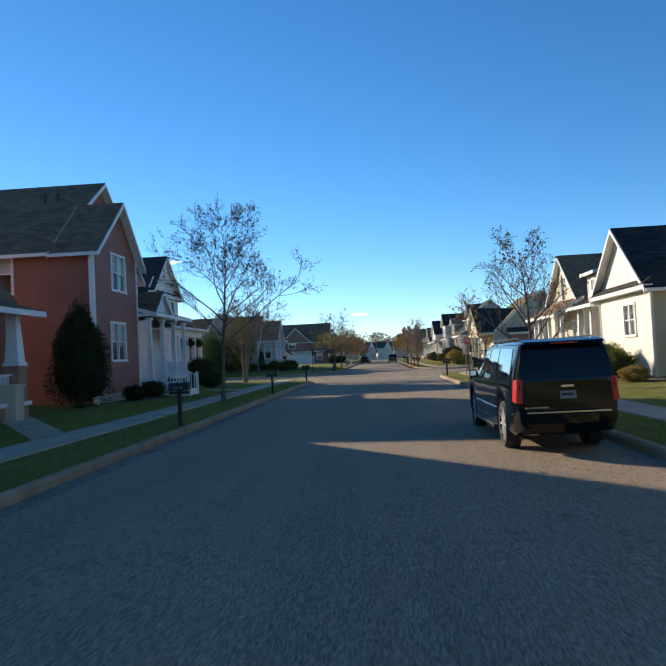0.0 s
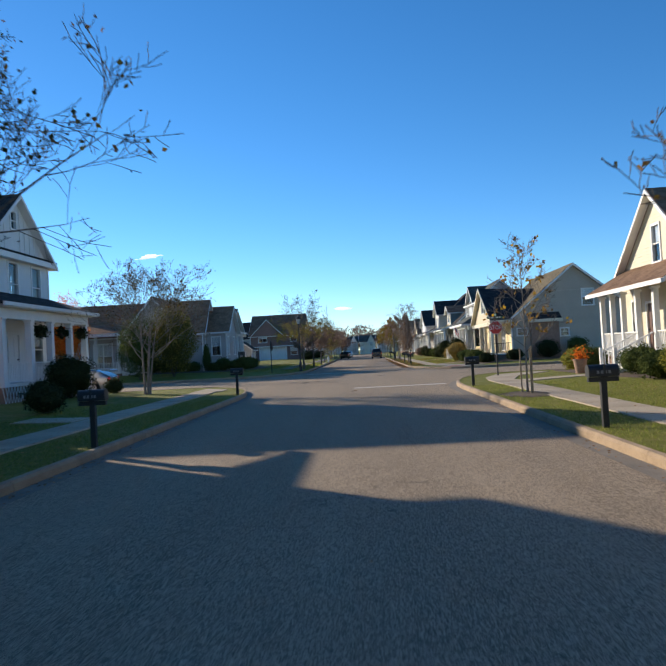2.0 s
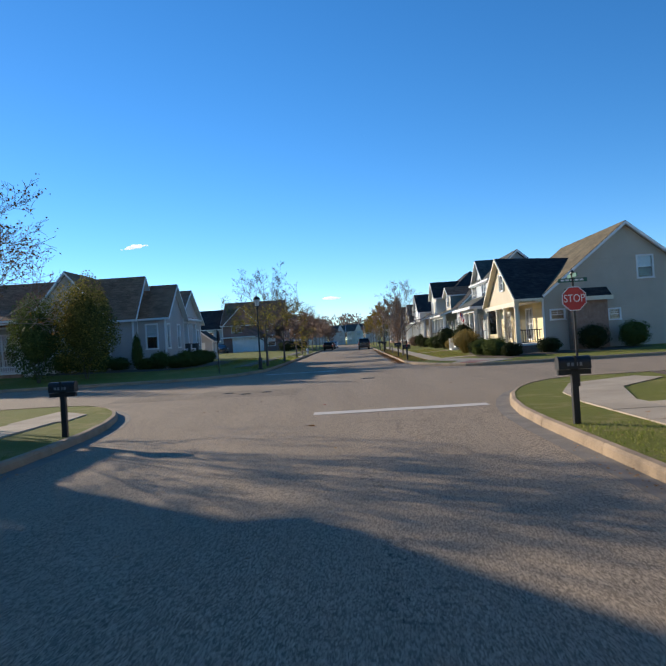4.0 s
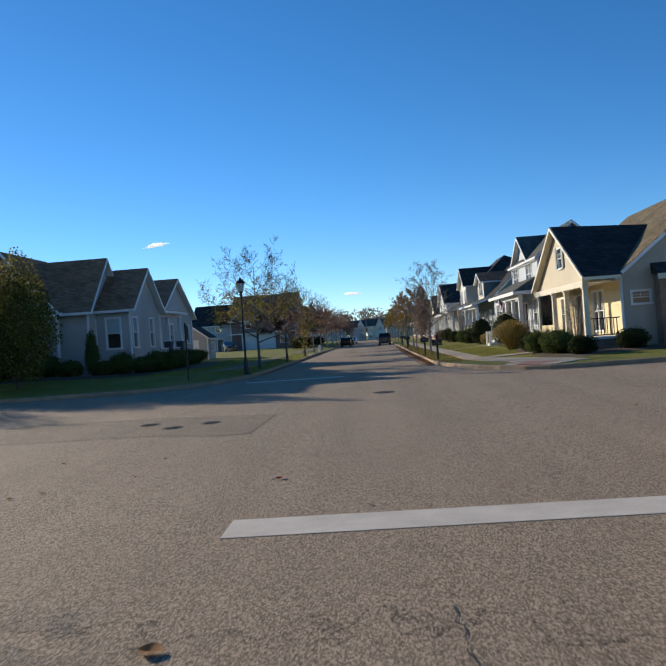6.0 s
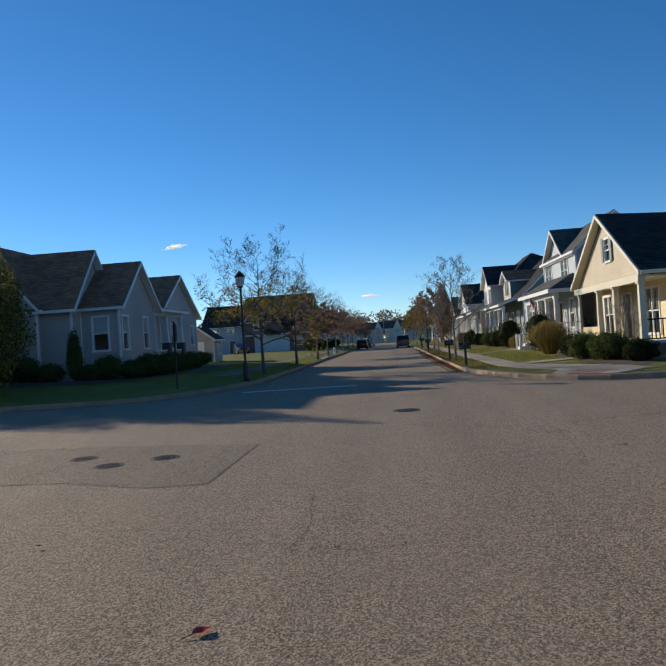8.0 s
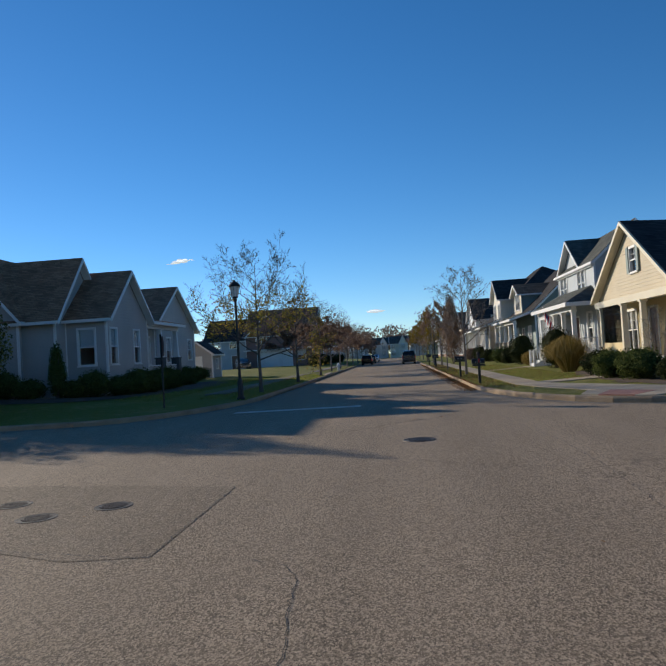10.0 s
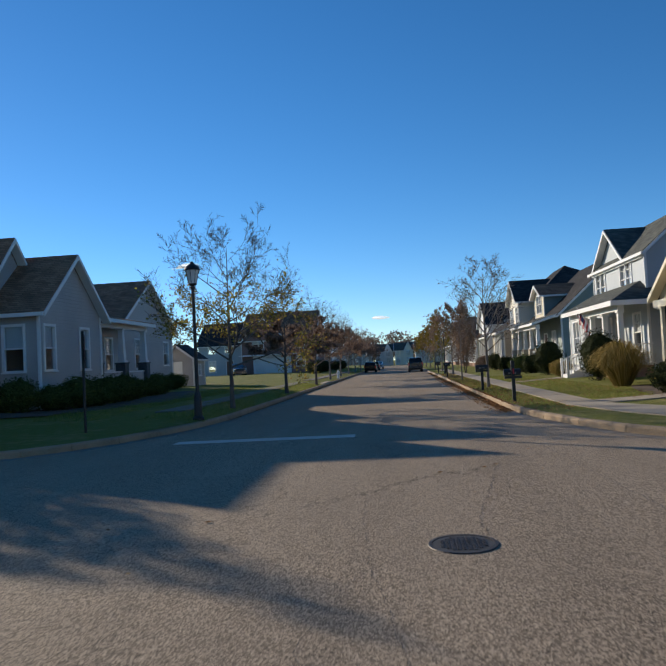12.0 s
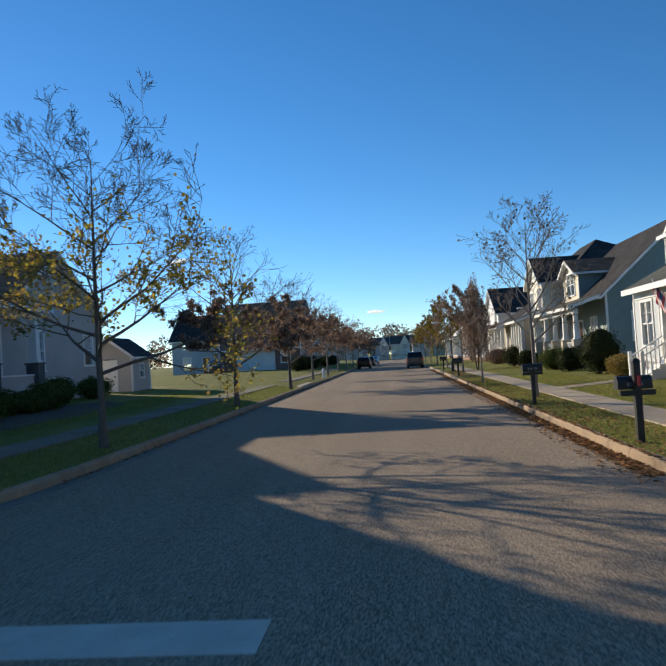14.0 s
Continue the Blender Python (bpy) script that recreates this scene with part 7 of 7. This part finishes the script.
t = thing("stop_sign", (-6.81, 79.4, 0.15), "stop sign seen edge-on from the street on a dark post", "stop sign")
part("post", Shape().tube([(-6.81, 79.4, 0.05), (-6.81, 79.4, 2.78)], [0.035, 0.035], 8), BLACK_METAL, t)
edge = lambda d: [(-6.81 + 0.045 + d - 0.43 * 0.38 * math.cos(math.pi / 8 + i * math.pi / 4), 79.4 + 0.9 * 0.38 * math.cos(math.pi / 8 + i * math.pi / 4), 2.35 + 0.38 * math.sin(math.pi / 8 + i * math.pi / 4)) for i in range(ng)]
part("plate", Shape().hull(edge(0.0), edge(0.012)), SIGN_FADED, t, "dull brownish octagonal plate")

# fire hydrant
t = thing("fire_hydrant", (-4.65, 128.0, 0.25), "small pale fire hydrant on the verge", "fire hydrant")
part("barrel", Shape().spin(-4.65, 128.0, [(0.17, 0.12), (0.17, 0.24), (0.11, 0.26), (0.11, 0.72), (0.14, 0.74), (0.14, 0.78), (0.1, 0.87), (0.05, 0.92), (0.05, 0.96)], 14), WHITE, t, smooth=True)
for dx in (-1, 1):
    part("outlet", Shape().tube([(-4.65 + dx * 0.1, 128.0, 0.62), (-4.65 + dx * 0.2, 128.0, 0.62)], [0.06, 0.06], 10), WHITE, t)

# flag on the blue house
t = thing("house_flag", (11.0, 100.6, 2.6), "red and white striped flag with blue corner on a slanted pole", "flag")
part("pole", Shape().tube([(11.1, 99.7, 2.6), (10.6, 100.6, 3.9)], [0.015, 0.012], 6), WHITE, t)
p0, p1, drop = Vector((11.03, 99.83, 2.79)), Vector((10.62, 100.56, 3.85)), 1.0
cloth = lambda f, g: (p0.lerp(p1, f).x + 0.05 * math.sin(g * 6 + f * 3), p0.lerp(p1, f).y - g * 0.12, p0.lerp(p1, f).z - g * drop * (0.75 + 0.1 * f))
for i in range(9):
    s = Shape()
    a, b = i / 9, (i + 1) / 9
    for j in range(8):
        s.face(cloth(a, j / 8), cloth(b, j / 8), cloth(b, (j + 1) / 8), cloth(a, (j + 1) / 8))
    part("stripe", s, FLAG_RED if i % 2 == 0 else WHITE, t)
s = Shape()
s.face(*[(v[0] - 0.015, v[1], v[2]) for v in (cloth(0.5, 0), cloth(1, 0), cloth(1, 0.4), cloth(0.5, 0.4))])
part("canton", s, FLAG_BLUE, t)

# flower tub by the steps of the cream house
t = thing("flower_tub", (9.7, 52.8, 0.25), "terracotta tub with red and yellow flowers", "flower tub")
part("tub", Shape().spin(9.7, 52.8, [(0.2, 0.22), (0.28, 0.75), (0.31, 0.77), (0.31, 0.82)], 14), BRICK, t, smooth=True)
s, rnd = Shape(), random.Random(3)
for _ in range(260):
    leaf(s, Vector((9.7 + rnd.gauss(0, 0.15), 52.8 + rnd.gauss(0, 0.15), 0.85 + abs(rnd.gauss(0, 0.2)))), 0.09, rnd)
tagged(part("bloom", s, LEAF_ORANGE, t), kind="stuff")

# utility box by the red house
t = thing("utility_meter", (-12.2, 31.2, 1.3), "small pale meter box on the house wall", "meter box")
part("case", Shape().box(-12.35, -12.05, 31.12, 31.26, 1.1, 1.55), WHITE, t)
part("dial", Shape().tube([(-12.2, 31.12, 1.35), (-12.2, 31.06, 1.35)], [0.09, 0.085], 12), LAMP_CLEAR, t)

# ---------------------------------------------------------------- distance
def far_wood(name, x0, x1, y0, y1, hgt, count, seed, material, label):
    """A belt of far trees: trunks and masses of leaf clumps with an uneven top."""
    rnd, s = random.Random(seed), Shape()
    for _ in range(count):
        x, y = rnd.uniform(x0, x1), rnd.uniform(y0, y1)
        h = hgt * rnd.uniform(0.55, 1.15)
        r = h * rnd.uniform(0.22, 0.34)
        for _ in range(170):
            u, w = rnd.uniform(-0.9, 1), rnd.uniform(0, 6.28)
            q = math.sqrt(1 - u * u) * rnd.uniform(0.5, 1.05)
            leaf(s, Vector((x + r * q * math.cos(w), y + r * q * math.sin(w), h * 0.58 + h * 0.42 * u * rnd.uniform(0.7, 1))), h * 0.065, rnd)
    return tagged(solo(name, s, material, label, "far wood", "stuff"))


far_wood("far_wood", -60, -6, 290, 370, 7, 60, 306, LEAF_STREET, "bare grey-brown trees across the end of the street")
far_wood("far_wood", 6, 60, 250, 370, 7, 60, 307, LEAF_OLIVE, "olive and brown trees beside the end of the street")
far_wood("far_wood", -70, 70, 310, 350, 11.5, 190, 308, LEAF_BARE_HAZE, "tall bare trees behind the far houses")
far_wood("far_wood", -140, -12, 240, 420, 9, 110, 301, LEAF_RUSSET, "far belt of bare russet trees")
far_wood("far_wood", 12, 140, 240, 420, 9, 110, 302, LEAF_RUSSET, "far belt of bare russet trees")
far_wood("far_wood", -70, 70, 430, 600, 11, 120, 303, LEAF_GREEN, "far dark tree line closing the street")
far_wood("far_wood", -140, -28, 120, 240, 7, 50, 304, LEAF_DARK, "dark trees behind the houses")
far_wood("far_wood", 26, 140, 100, 240, 7, 60, 305, LEAF_RUSSET, "russet trees behind the houses")


def end_house(x, y, w, m):
    """A house across the end of the street: dark roof along x, a front gable with white trim."""
    h = house(x, y, "pale gabled house across the end of the street")
    walled(h, "S", y, x - w / 2, x + w / 2, 0, 4.6, m, [(x - w * 0.33, 3.0, 1.1, 1.3, True), (x - w * 0.33, 0.8, 1.1, 1.5, True)])
    for f, c in (("E", x + w / 2), ("W", x - w / 2)):
        wall(h, f, c, y, y + 8, 0, 4.6, m, peak=6.8)
    wall(h, "N", y + 8, x - w / 2, x + w / 2, 0, 4.6, m)
    gable_roof(h, x - w / 2, x + w / 2, y, y + 8, 4.6, 6.9, "x", ROOF_GREY)
    g0, g1 = x + w * 0.02, x + w * 0.46
    walled(h, "S", y - 1.2, g0, g1, 0, 4.7, m, [((g0 + g1) / 2, 3.0, 1.2, 1.4, True), ((g0 + g1) / 2, 0.8, 1.2, 1.5, True)], peak=7.0)
    wall(h, "E", g1, y - 1.2, y, 0, 4.7, m)
    wall(h, "W", g0, y - 1.2, y, 0, 4.7, m)
    gable_roof(h, g0, g1, y - 1.2, y + 4, 4.7, 7.05, "y", ROOF_GREY, over=0.3)


for x, y, w, m in ((-18.5, 296, 7, TAN_SIDING), (-11.0, 288, 6, GREY_SIDING), (-4.2, 294, 5.5, WHITE_SIDING), (2.2, 287, 5.5, PALE_SIDING), (8.6, 292, 5.5, WHITE_SIDING), (15.0, 286, 6, CREAM_SIDING), (22.5, 296, 7, GREY_SIDING)):
    end_house(x, y, w, m)

CLOUD, nt, b = nodes_of("cloud_white_glow")
b.inputs["Base Color"].default_value, b.inputs["Roughness"].default_value = (0.8, 0.8, 0.8, 1), 1.0
# Emission stands in for the sunlight scattered through the clouds.
b.inputs["Emission Color"].default_value, b.inputs["Emission Strength"].default_value = (0.86, 0.92, 1.0, 1), 0.75


def cloud(x, y, z, wdt, hgt, tilt, seed):
    rnd, bm = random.Random(seed), bmesh.new()
    for i in range(46):
        f = max(-0.8, min(0.8, rnd.gauss(0, 0.36)))
        r = hgt * rnd.uniform(0.16, 0.3) * (1 - abs(f) * 0.85)
        m = Matrix.Translation((x + f * wdt * 0.6, y + rnd.gauss(0, 6), z + f * wdt * 0.6 * tilt + abs(rnd.gauss(0, hgt * 0.16)) * (1 - abs(f)))) @ Matrix.Diagonal((3.6, 1.5, 0.75, 1))
        bmesh.ops.create_icosphere(bm, subdivisions=3, radius=r, matrix=m)
    me = bpy.data.meshes.new("cloud")
    bm.to_mesh(me)
    bm.free()
    me.materials.append(CLOUD)
    me.polygons.foreach_set("use_smooth", [True] * len(me.polygons))
    tagged(new("cloud", me), "small white fair-weather cloud in the blue sky", "cloud", "clouds", "structure")


cloud(-63, 2500, 146, 70, 17, 0.03, 1)
cloud(-735, 2500, 366, 92, 18, 0.12, 2)


# hanging baskets in the white porch
for i, y in enumerate((53.1, 55.3, 57.6)):
    t = thing("hanging_basket", (-13.5, y, 3.7), "dark hanging fern basket under the white porch beam", "hanging basket", "hanging baskets")
    for w in (0.0, 2.1, 4.2):
        part("chain", Shape().tube([(-13.5, y, 3.72), (-13.5 + 0.14 * math.cos(w), y + 0.14 * math.sin(w), 3.28)], [0.006, 0.006], 4), BLACK_METAL, t)
    part("bowl", Shape().spin(-13.5, y, [(0.06, 3.08), (0.12, 3.12), (0.16, 3.28)], 12), BARK_DARK, t)
    s, rnd = Shape(), random.Random(400 + i)
    for _ in range(420):
        leaf(s, Vector((-13.5 + rnd.gauss(0, 0.13), y + rnd.gauss(0, 0.13), 3.28 + rnd.gauss(0, 0.12))), 0.12, rnd)
    tagged(part("fern", s, LEAF_DARK, t), kind="stuff")
